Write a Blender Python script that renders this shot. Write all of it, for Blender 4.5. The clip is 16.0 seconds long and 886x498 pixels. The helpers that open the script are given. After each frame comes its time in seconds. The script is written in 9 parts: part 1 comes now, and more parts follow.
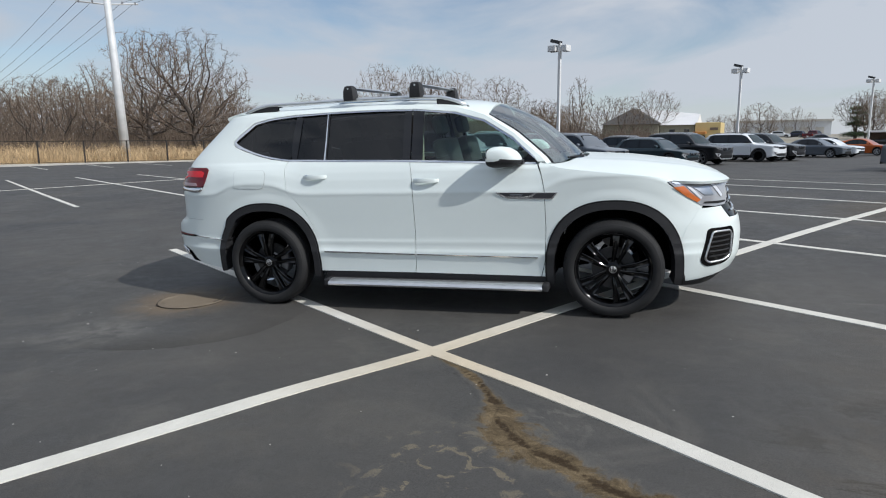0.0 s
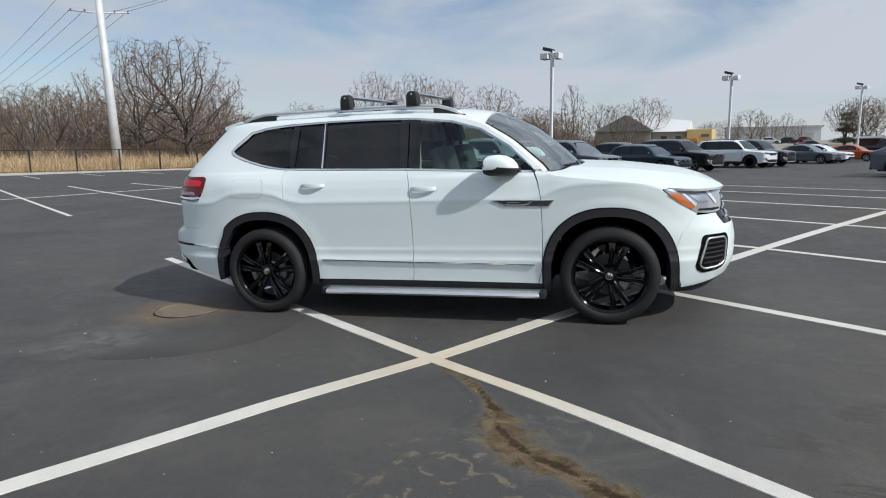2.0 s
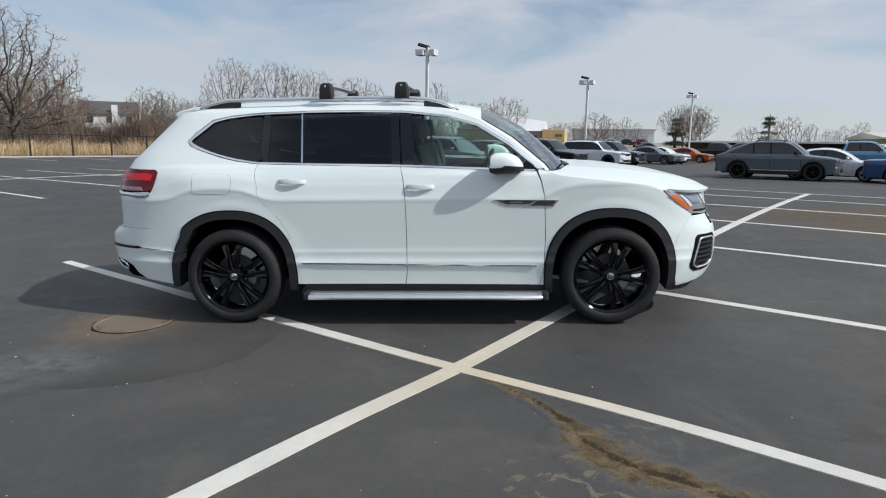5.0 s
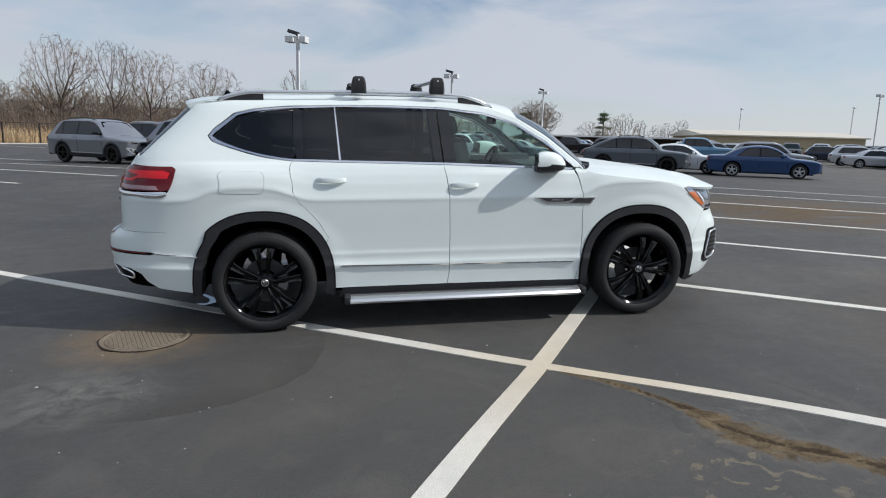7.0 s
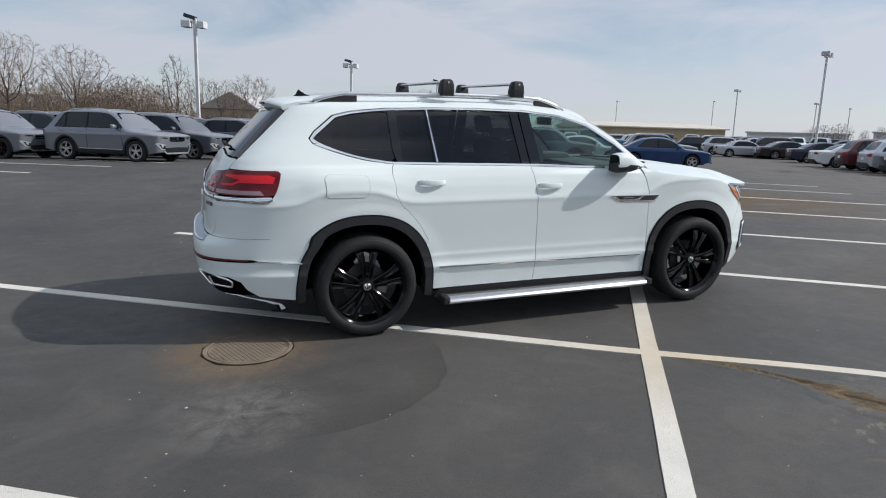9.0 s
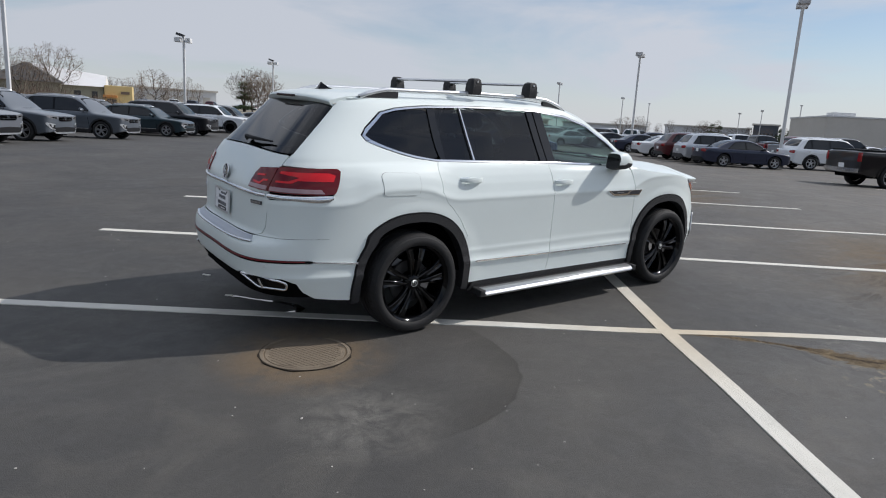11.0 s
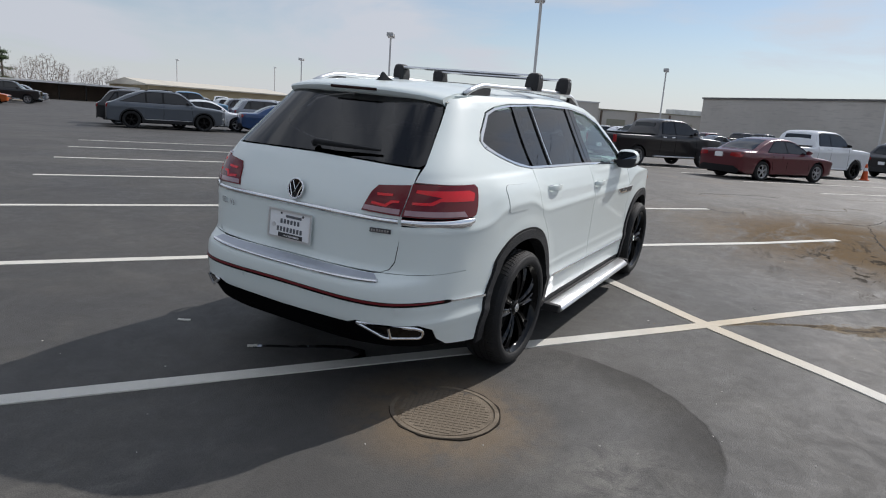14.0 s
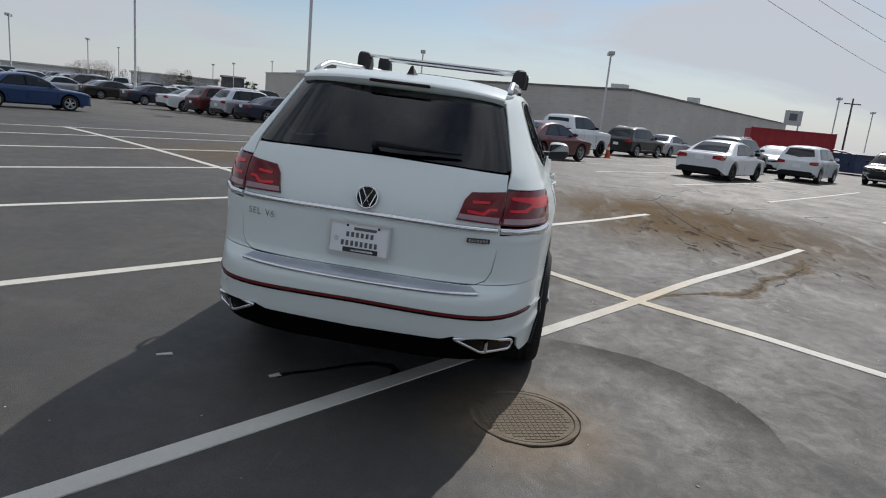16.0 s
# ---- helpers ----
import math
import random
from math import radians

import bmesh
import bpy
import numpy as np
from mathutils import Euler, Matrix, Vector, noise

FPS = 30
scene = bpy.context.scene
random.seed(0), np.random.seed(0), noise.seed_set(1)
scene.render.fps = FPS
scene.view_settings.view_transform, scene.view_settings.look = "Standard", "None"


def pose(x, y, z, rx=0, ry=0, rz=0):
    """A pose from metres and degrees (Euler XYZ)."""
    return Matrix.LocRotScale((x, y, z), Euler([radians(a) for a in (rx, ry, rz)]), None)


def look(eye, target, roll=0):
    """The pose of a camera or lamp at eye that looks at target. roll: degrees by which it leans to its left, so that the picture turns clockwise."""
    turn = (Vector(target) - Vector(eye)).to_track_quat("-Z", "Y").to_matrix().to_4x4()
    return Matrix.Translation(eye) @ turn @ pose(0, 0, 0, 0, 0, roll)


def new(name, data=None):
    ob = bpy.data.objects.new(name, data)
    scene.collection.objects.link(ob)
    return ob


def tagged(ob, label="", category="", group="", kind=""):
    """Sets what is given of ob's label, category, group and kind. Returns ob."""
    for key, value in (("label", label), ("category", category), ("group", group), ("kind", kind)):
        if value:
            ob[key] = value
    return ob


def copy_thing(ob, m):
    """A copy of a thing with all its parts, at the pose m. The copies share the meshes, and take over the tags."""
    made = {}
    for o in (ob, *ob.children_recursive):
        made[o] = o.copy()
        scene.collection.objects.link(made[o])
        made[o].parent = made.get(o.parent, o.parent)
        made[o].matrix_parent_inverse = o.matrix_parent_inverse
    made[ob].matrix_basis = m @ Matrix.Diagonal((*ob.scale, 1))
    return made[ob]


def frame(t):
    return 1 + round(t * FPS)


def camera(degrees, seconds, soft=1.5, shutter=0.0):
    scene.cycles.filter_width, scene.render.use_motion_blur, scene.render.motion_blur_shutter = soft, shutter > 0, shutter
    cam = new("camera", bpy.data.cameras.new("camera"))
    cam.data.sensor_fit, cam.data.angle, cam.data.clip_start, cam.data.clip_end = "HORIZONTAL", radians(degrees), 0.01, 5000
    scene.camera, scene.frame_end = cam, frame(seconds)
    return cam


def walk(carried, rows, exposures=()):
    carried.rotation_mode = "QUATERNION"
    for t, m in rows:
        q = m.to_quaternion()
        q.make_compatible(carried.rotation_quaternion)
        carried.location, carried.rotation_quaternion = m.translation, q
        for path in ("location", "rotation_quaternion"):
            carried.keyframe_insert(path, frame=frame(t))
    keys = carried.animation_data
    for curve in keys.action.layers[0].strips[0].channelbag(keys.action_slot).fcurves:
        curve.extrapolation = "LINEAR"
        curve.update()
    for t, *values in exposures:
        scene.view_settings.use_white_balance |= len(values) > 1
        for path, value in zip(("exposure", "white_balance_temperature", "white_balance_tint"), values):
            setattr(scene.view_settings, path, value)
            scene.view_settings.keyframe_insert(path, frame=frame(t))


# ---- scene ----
cam = camera(69.8, 16.0, soft=1.1)
PATH = [
    (0, (3.034, -5.915, 1.405), (2.49, -4.018, 1.075), -0.5),
    (0.5, (3.04, -5.912, 1.419), (2.497, -4.014, 1.097), -0.5),
    (1, (3.035, -5.933, 1.414), (2.496, -4.034, 1.097), -0.6),
    (1.5, (3.024, -5.931, 1.41), (2.49, -4.029, 1.102), -0.8),
    (2, (3.011, -5.953, 1.415), (2.486, -4.047, 1.107), -0.7),
    (2.5, (2.969, -5.951, 1.409), (2.458, -4.041, 1.104), -0.7),
    (3, (2.887, -5.967, 1.408), (2.393, -4.054, 1.101), -0.6),
    (3.5, (2.717, -5.867, 1.369), (2.239, -3.95, 1.06), -0.8),
    (4, (2.48, -5.776, 1.387), (2.068, -3.844, 1.071), -0.4),
    (4.5, (2.207, -5.844, 1.406), (1.96, -3.885, 1.087), 0.2),
    (4.7, (2.082, -5.865, 1.423), (1.902, -3.899, 1.1), 0.5),
    (6.8, (0.568, -5.726, 1.432), (0.892, -3.782, 1.095), 1.3),
    (7, (0.422, -5.714, 1.449), (0.79, -3.778, 1.106), 1.6),
    (7.5, (0.025, -5.65, 1.464), (0.522, -3.745, 1.112), 1.9),
    (8, (-0.335, -5.558, 1.46), (0.244, -3.678, 1.1), 2.0),
    (8.5, (-0.721, -5.453, 1.487), (-0.079, -3.595, 1.121), 2.1),
    (9, (-1.136, -5.405, 1.5), (-0.428, -3.57, 1.136), 1.7),
    (9.2, (-1.32, -5.386, 1.492), (-0.59, -3.561, 1.121), 2.0),
    (11.3, (-2.755, -4.588, 1.544), (-1.5, -3.08, 1.155), 3.1),
    (11.5, (-2.876, -4.465, 1.532), (-1.566, -3.005, 1.143), 3.0),
    (12, (-3.106, -4.149, 1.537), (-1.704, -2.78, 1.138), 3.2),
    (12.5, (-3.258, -3.738, 1.539), (-1.784, -2.447, 1.138), 3.3),
    (13, (-3.453, -3.342, 1.537), (-1.877, -2.177, 1.135), 3.8),
    (13.5, (-3.593, -2.927, 1.524), (-1.966, -1.835, 1.124), 3.8),
    (14, (-3.73, -2.501, 1.553), (-2.03, -1.531, 1.144), 4.0),
    (14.5, (-3.908, -2.132, 1.544), (-2.119, -1.343, 1.122), 4.4),
    (15, (-3.985, -1.704, 1.557), (-2.14, -1.056, 1.137), 4.6),
    (15.5, (-4.099, -1.266, 1.572), (-2.196, -0.811, 1.157), 5.1),
    (16, (-4.144, -0.842, 1.55), (-2.205, -0.585, 1.131), 5.5),
]
walk(cam, [(t, look(eye, target, roll)) for t, eye, target, roll in PATH],
     [(0, 0.12, 6250, 9), (4.5, 0.12, 6250, 9), (9, 0.14, 6320, 11), (11.5, 0.06, 6370, 11.5), (14.5, 0.07, 6440, 11.5), (16, -0.10, 6480, 10.5)])

# ---- light ----
SUN_DIR = Vector((1.12, -0.38, 1.0)).normalized()
world = bpy.data.worlds.new("sky")
scene.world = world
world.use_nodes = True
wn, wl = world.node_tree.nodes, world.node_tree.links
wn.clear()
sky = wn.new("ShaderNodeTexSky")
sky.sky_type = "NISHITA"
sky.sun_disc = False
sky.sun_elevation = math.asin(SUN_DIR.z)
sky.sun_rotation = math.atan2(SUN_DIR.x, SUN_DIR.y)
sky.air_density, sky.dust_density, sky.ozone_density = 1.0, 0.25, 1.6
tc = wn.new("ShaderNodeTexCoord")
cmap = wn.new("ShaderNodeMapping")
cmap.inputs["Scale"].default_value = (1.0, 1.0, 4.2)
cmap.inputs["Rotation"].default_value = (0.10, 0.06, 0.6)
cn = wn.new("ShaderNodeTexNoise")
cn.inputs["Scale"].default_value = 1.9
cn.inputs["Detail"].default_value = 9.0
cn.inputs["Roughness"].default_value = 0.55
cn.inputs["Distortion"].default_value = 0.45
cr = wn.new("ShaderNodeValToRGB")
cr.color_ramp.elements[0].position, cr.color_ramp.elements[0].color = 0.41, (0.17, 0.17, 0.17, 1)
cr.color_ramp.elements[1].position, cr.color_ramp.elements[1].color = 0.58, (0.96, 0.96, 0.96, 1)
# thicker haze towards the horizon, and cloud that is brighter on the sun's side
csep = wn.new("ShaderNodeSeparateXYZ")
chz = wn.new("ShaderNodeMapRange")
for key, val in zip(("From Min", "From Max", "To Min", "To Max"), (0.0, 0.17, 0.90, 0.0)):
    chz.inputs[key].default_value = val
cmax = wn.new("ShaderNodeMath")
cmax.operation = "MAXIMUM"
cdot = wn.new("ShaderNodeVectorMath")
cdot.operation = "DOT_PRODUCT"
cdot.inputs[1].default_value = Vector((SUN_DIR.x, SUN_DIR.y, 0)).normalized()
clit = wn.new("ShaderNodeMapRange")
for key, val in zip(("From Min", "From Max", "To Min", "To Max"), (-1.0, 1.0, 0.87, 1.04)):
    clit.inputs[key].default_value = val
cwhite = wn.new("ShaderNodeMixRGB")
cwhite.blend_type = "MULTIPLY"
cwhite.inputs["Fac"].default_value = 1.0
cwhite.inputs["Color1"].default_value = (6.3, 6.65, 7.25, 1)
cmix = wn.new("ShaderNodeMixRGB")
wbg = wn.new("ShaderNodeBackground")
wbg.inputs["Strength"].default_value = 0.088
wout = wn.new("ShaderNodeOutputWorld")
wl.new(tc.outputs["Generated"], cmap.inputs["Vector"])
wl.new(cmap.outputs["Vector"], cn.inputs["Vector"])
wl.new(cn.outputs["Fac"], cr.inputs["Fac"])
wl.new(tc.outputs["Generated"], csep.inputs[0])
wl.new(csep.outputs["Z"], chz.inputs["Value"])
wl.new(cr.outputs["Color"], cmax.inputs[0])
wl.new(chz.outputs["Result"], cmax.inputs[1])
wl.new(cmax.outputs[0], cmix.inputs["Fac"])
wl.new(tc.outputs["Generated"], cdot.inputs[0])
wl.new(cdot.outputs["Value"], clit.inputs["Value"])
czen = wn.new("ShaderNodeMapRange")
for key, val in zip(("From Min", "From Max", "To Min", "To Max"), (0.32, 0.95, 1.0, 1.5)):
    czen.inputs[key].default_value = val
cmul = wn.new("ShaderNodeMath")
cmul.operation = "MULTIPLY"
wl.new(csep.outputs["Z"], czen.inputs["Value"])
wl.new(czen.outputs["Result"], cmul.inputs[0])
wl.new(clit.outputs["Result"], cmul.inputs[1])
wl.new(cmul.outputs[0], cwhite.inputs["Color2"])
wl.new(cwhite.outputs["Color"], cmix.inputs["Color2"])
wl.new(sky.outputs["Color"], cmix.inputs["Color1"])
wl.new(cmix.outputs["Color"], wbg.inputs["Color"])
wl.new(wbg.outputs["Background"], wout.inputs["Surface"])
sun = new("sun", bpy.data.lights.new("sun", "SUN"))
sun.data.energy, sun.data.angle, sun.data.color = 3.45, radians(0.6), (1.0, 0.96, 0.91)
sun.matrix_world = look(SUN_DIR * 60, (0, 0, 0))


# ---- materials ----
def material(name, color, rough=0.5, metal=0.0, vary=0.0, scale=8.0, bump=0.0, bump_scale=60.0, coat=0.0, spec=0.5, random_tone=0.0, island=0.0, alpha=1.0, transmission=0.0, emission=0.0, second=None, detail=6.0, sheen=0.0):
    """A principled surface with colour variation at two scales and fine relief."""
    m = bpy.data.materials.new(name)
    m.use_nodes = True
    nt = m.node_tree
    b = nt.nodes["Principled BSDF"]
    b.inputs["Base Color"].default_value = (*color, 1)
    b.inputs["Roughness"].default_value = rough
    b.inputs["Metallic"].default_value = metal
    b.inputs["Coat Weight"].default_value = coat
    b.inputs["Coat Roughness"].default_value = 0.03
    b.inputs["Specular IOR Level"].default_value = spec
    b.inputs["Transmission Weight"].default_value = transmission
    b.inputs["Alpha"].default_value = alpha
    if emission:
        b.inputs["Emission Color"].default_value = (*color, 1)
        b.inputs["Emission Strength"].default_value = emission
    geo = None
    source = None
    if vary or second or random_tone or island:
        co = nt.nodes.new("ShaderNodeTexCoord")
        n1 = nt.nodes.new("ShaderNodeTexNoise")
        n1.inputs["Scale"].default_value, n1.inputs["Detail"].default_value = scale, detail
        n2 = nt.nodes.new("ShaderNodeTexNoise")
        n2.inputs["Scale"].default_value, n2.inputs["Detail"].default_value = scale * 7.3, 4
        nt.links.new(co.outputs["Object"], n1.inputs["Vector"])
        nt.links.new(co.outputs["Object"], n2.inputs["Vector"])
        add = nt.nodes.new("ShaderNodeMath")
        add.operation = "MULTIPLY_ADD"
        add.inputs[1].default_value = 0.35
        nt.links.new(n2.outputs["Fac"], add.inputs[0])
        nt.links.new(n1.outputs["Fac"], add.inputs[2])
        ramp = nt.nodes.new("ShaderNodeMapRange")
        ramp.inputs["From Min"].default_value, ramp.inputs["From Max"].default_value = 0.42, 0.95
        nt.links.new(add.outputs[0], ramp.inputs["Value"])
        mix = nt.nodes.new("ShaderNodeMixRGB")
        dark = tuple(c * (1 - vary) for c in color)
        light = second if second else tuple(min(1, c * (1 + vary)) for c in color)
        mix.inputs["Color1"].default_value, mix.inputs["Color2"].default_value = (*dark, 1), (*light, 1)
        nt.links.new(ramp.outputs["Result"], mix.inputs["Fac"])
        source = mix.outputs["Color"]
        if random_tone or island:
            hsv = nt.nodes.new("ShaderNodeHueSaturation")
            mr = nt.nodes.new("ShaderNodeMapRange")
            k = random_tone or island
            mr.inputs["To Min"].default_value, mr.inputs["To Max"].default_value = 1 - k, 1 + k
            if random_tone:
                nt.links.new(nt.nodes.new("ShaderNodeObjectInfo").outputs["Random"], mr.inputs["Value"])
            else:
                nt.links.new(nt.nodes.new("ShaderNodeNewGeometry").outputs["Random Per Island"], mr.inputs["Value"])
            nt.links.new(mr.outputs["Result"], hsv.inputs["Value"])
            nt.links.new(source, hsv.inputs["Color"])
            source = hsv.outputs["Color"]
        nt.links.new(source, b.inputs["Base Color"])
    if bump:
        co2 = nt.nodes.new("ShaderNodeTexCoord")
        nb = nt.nodes.new("ShaderNodeTexNoise")
        nb.inputs["Scale"].default_value, nb.inputs["Detail"].default_value = bump_scale, 5
        nt.links.new(co2.outputs["Object"], nb.inputs["Vector"])
        bp = nt.nodes.new("ShaderNodeBump")
        bp.inputs["Strength"].default_value, bp.inputs["Distance"].default_value = bump, 0.01
        nt.links.new(nb.outputs["Fac"], bp.inputs["Height"])
        nt.links.new(bp.outputs["Normal"], b.inputs["Normal"])
    return m


def asphalt_material(silted=False):
    """Sealed asphalt: dark sealer worn to grey, brown silt stains, fine aggregate."""
    m = bpy.data.materials.new("silted_asphalt" if silted else "asphalt")
    m.use_nodes = True
    nt = m.node_tree
    N, L = nt.nodes, nt.links
    b = N["Principled BSDF"]
    co = N.new("ShaderNodeTexCoord")

    def tex(scale, detail, rough=0.55, distort=0.0, stretch=None):
        t = N.new("ShaderNodeTexNoise")
        t.inputs["Scale"].default_value, t.inputs["Detail"].default_value = scale, detail
        t.inputs["Roughness"].default_value, t.inputs["Distortion"].default_value = rough, distort
        if stretch:
            mp = N.new("ShaderNodeMapping")
            mp.inputs["Scale"].default_value = stretch
            mp.inputs["Rotation"].default_value = (0, 0, 0.96)
            L.new(co.outputs["Object"], mp.inputs["Vector"])
            L.new(mp.outputs["Vector"], t.inputs["Vector"])
        else:
            L.new(co.outputs["Object"], t.inputs["Vector"])
        return t.outputs["Fac"]

    def ranged(v, a, c, lo=0.0, hi=1.0):
        r = N.new("ShaderNodeMapRange")
        for k, x in zip(("From Min", "From Max", "To Min", "To Max"), (a, c, lo, hi)):
            r.inputs[k].default_value = x
        L.new(v, r.inputs["Value"])
        return r.outputs["Result"]

    def mixed(f, c1, c2):
        x = N.new("ShaderNodeMixRGB")
        L.new(f, x.inputs["Fac"])
        for k, c in (("Color1", c1), ("Color2", c2)):
            if isinstance(c, tuple):
                x.inputs[k].default_value = (*c, 1)
            else:
                L.new(c, x.inputs[k])
        return x.outputs["Color"]

    def times(a, c):
        x = N.new("ShaderNodeMath")
        x.operation = "MULTIPLY"
        L.new(a, x.inputs[0])
        if isinstance(c, float):
            x.inputs[1].default_value = c
        else:
            L.new(c, x.inputs[1])
        return x.outputs[0]

    col = mixed(ranged(tex(0.35, 8, 0.6, 0.6), 0.35, 0.7), (0.043, 0.044, 0.047), (0.073, 0.072, 0.071))
    col = mixed(times(ranged(tex(1.3, 9, 0.68, 1.2), 0.52, 0.78), 0.55), col, (0.115, 0.112, 0.106))
    col = mixed(times(ranged(tex(0.75, 6, 0.6, 0.4, (0.25, 2.2, 1)), 0.55, 0.8), 0.35), col, (0.030, 0.031, 0.034))
    # older, paler surface towards +u, with brown silt
    sep = N.new("ShaderNodeSeparateXYZ")
    mp = N.new("ShaderNodeMapping")
    mp.inputs["Rotation"].default_value = (0, 0, math.radians(34.8))
    L.new(co.outputs["Object"], mp.inputs["Vector"])
    L.new(mp.outputs["Vector"], sep.inputs[0])
    wob = N.new("ShaderNodeMath")
    wob.operation = "MULTIPLY_ADD"
    wob.inputs[1].default_value = 5.0
    L.new(tex(0.25, 6, 0.6, 0.8), wob.inputs[0])
    L.new(sep.outputs["X"], wob.inputs[2])
    old = ranged(wob.outputs[0], 6.0, 12.0)
    pale = mixed(ranged(tex(0.9, 9, 0.7, 1.0), 0.35, 0.7), (0.080, 0.077, 0.073), (0.145, 0.138, 0.128))
    col = mixed(times(old, 0.70), col, pale)
    brown = times(ranged(tex(0.33, 7, 0.65, 1.5), 0.56, 0.7), ranged(tex(3.0, 6, 0.7), 0.35, 0.65))
    col = mixed(times(times(brown, old), 0.75), col, (0.155, 0.118, 0.078))
    # a dirty low spot where silt gathers
    off = N.new("ShaderNodeVectorMath")
    off.operation = "DISTANCE"
    off.inputs[1].default_value = (7.9, -4.1, 0.2)
    L.new(co.outputs["Object"], off.inputs[0])
    spot = times(ranged(off.outputs["Value"], 1.2, 4.6, 1.0, 0.0), ranged(tex(0.8, 8, 0.68, 1.6, (0.6, 1.5, 1)), 0.36, 0.52))
    col = mixed(times(times(spot, ranged(tex(5.0, 8, 0.75, 0.5), 0.35, 0.6)), 0.9), col, (0.125, 0.096, 0.066))
    # hairline cracks in the older surface
    bend = N.new("ShaderNodeMixRGB")
    bend.inputs["Fac"].default_value = 0.22
    wav = N.new("ShaderNodeTexNoise")
    wav.inputs["Scale"].default_value, wav.inputs["Detail"].default_value = 1.4, 6
    L.new(co.outputs["Object"], wav.inputs["Vector"])
    L.new(co.outputs["Object"], bend.inputs["Color1"])
    L.new(wav.outputs["Color"], bend.inputs["Color2"])
    cell = N.new("ShaderNodeTexVoronoi")
    cell.feature = "DISTANCE_TO_EDGE"
    cell.inputs["Scale"].default_value = 0.75
    L.new(bend.outputs["Color"], cell.inputs["Vector"])
    hair = times(ranged(cell.outputs["Distance"], 0.003, 0.012, 1.0, 0.0), ranged(tex(0.9, 6, 0.65), 0.52, 0.62))
    col = mixed(times(times(hair, ranged(wob.outputs[0], 8.0, 10.0)), 0.85), col, (0.030, 0.029, 0.028))
    # pale scrapes
    scr = times(ranged(tex(1.6, 7, 0.7, 0.3, (0.12, 3.2, 1)), 0.60, 0.72), ranged(tex(0.7, 5, 0.6), 0.5, 0.65))
    col = mixed(times(scr, 0.5), col, (0.17, 0.167, 0.16))
    def about(x, y, r0, r1):
        d = N.new("ShaderNodeVectorMath")
        d.operation = "DISTANCE"
        d.inputs[1].default_value = (x, y, 0.0)
        L.new(co.outputs["Object"], d.inputs[0])
        return ranged(d.outputs["Value"], r0, r1, 1.0, 0.0)
    # dried mud blotches, a pale scuff, dirt round the manhole
    blot = times(about(2.35, -3.42, 0.25, 0.55), ranged(tex(9.0, 5, 0.6, 0.6), 0.565, 0.60))
    col = mixed(times(blot, 0.85), col, (0.150, 0.132, 0.100))
    col = mixed(times(times(about(2.75, -2.85, 0.05, 0.35), ranged(tex(14.0, 4, 0.6), 0.52, 0.62)), 0.5), col, (0.14, 0.14, 0.135))
    col = mixed(times(times(about(-0.95, -1.95, 0.0, 0.55), ranged(tex(5.0, 8, 0.75, 0.8), 0.40, 0.62)), 0.85), col, (0.19, 0.19, 0.187))
    col = mixed(times(times(about(-2.45, -0.15, 0.1, 0.9), ranged(tex(1.8, 8, 0.72, 0.8, (0.4, 1.6, 1)), 0.46, 0.66)), 0.6), col, (0.15, 0.149, 0.145))
    col = mixed(times(times(about(-0.90, -0.98, 0.30, 0.66), ranged(tex(5.0, 8, 0.74), 0.34, 0.54)), 0.9), col, (0.145, 0.108, 0.070))
    # soft dark rim of a round repair about the manhole
    rim = N.new("ShaderNodeVectorMath")
    rim.operation = "DISTANCE"
    rim.inputs[1].default_value = (-0.65, -1.30, 0.0)
    L.new(co.outputs["Object"], rim.inputs[0])
    far_ = N.new("ShaderNodeMath")
    far_.operation = "MULTIPLY_ADD"
    far_.inputs[1].default_value = 0.07
    L.new(ranged(tex(1.6, 6, 0.6), 0.25, 0.75, -0.5, 0.5), far_.inputs[0])
    L.new(rim.outputs["Value"], far_.inputs[2])
    arc = about(0.10, -2.0, 0.60, 1.10)
    seam = times(times(ranged(far_.outputs[0], 0.62, 1.06), ranged(far_.outputs[0], 1.062, 1.078, 1.0, 0.0)), arc)
    col = mixed(times(seam, 0.09), col, (0.032, 0.032, 0.033))
    lip = times(times(ranged(far_.outputs[0], 1.045, 1.06), ranged(far_.outputs[0], 1.062, 1.078, 1.0, 0.0)), arc)
    col = mixed(times(times(lip, ranged(tex(3.0, 6, 0.7), 0.4, 0.6)), 0.28), col, (0.022, 0.022, 0.023))
    inner = times(ranged(far_.outputs[0], 0.75, 1.0, 1.0, 0.0), ranged(tex(2.6, 8, 0.7, 1.2, (0.4, 1.6, 1)), 0.46, 0.66))
    col = mixed(times(inner, 0.14), col, (0.115, 0.114, 0.111))
    wash = times(about(9.2, 5.0, 0.6, 3.4), ranged(tex(1.1, 8, 0.7, 1.3, (0.35, 2.2, 1)), 0.38, 0.54))
    col = mixed(times(wash, 0.85), col, (0.150, 0.108, 0.064))
    # brown silt and dark broken patches about the low spot
    zone = about(7.7, -3.5, 1.4, 3.2)
    murk = times(zone, ranged(tex(1.5, 9, 0.72, 1.0, (0.45, 1.4, 1)), 0.37, 0.50))
    col = mixed(times(times(murk, ranged(tex(8.0, 6, 0.7), 0.28, 0.5)), 0.92), col, (0.140, 0.100, 0.058))
    pits = times(about(6.0, -4.1, 1.2, 2.9), ranged(tex(2.2, 9, 0.75, 0.9, (0.5, 1.3, 1)), 0.545, 0.60))
    col = mixed(times(pits, 0.88), col, (0.030, 0.025, 0.019))
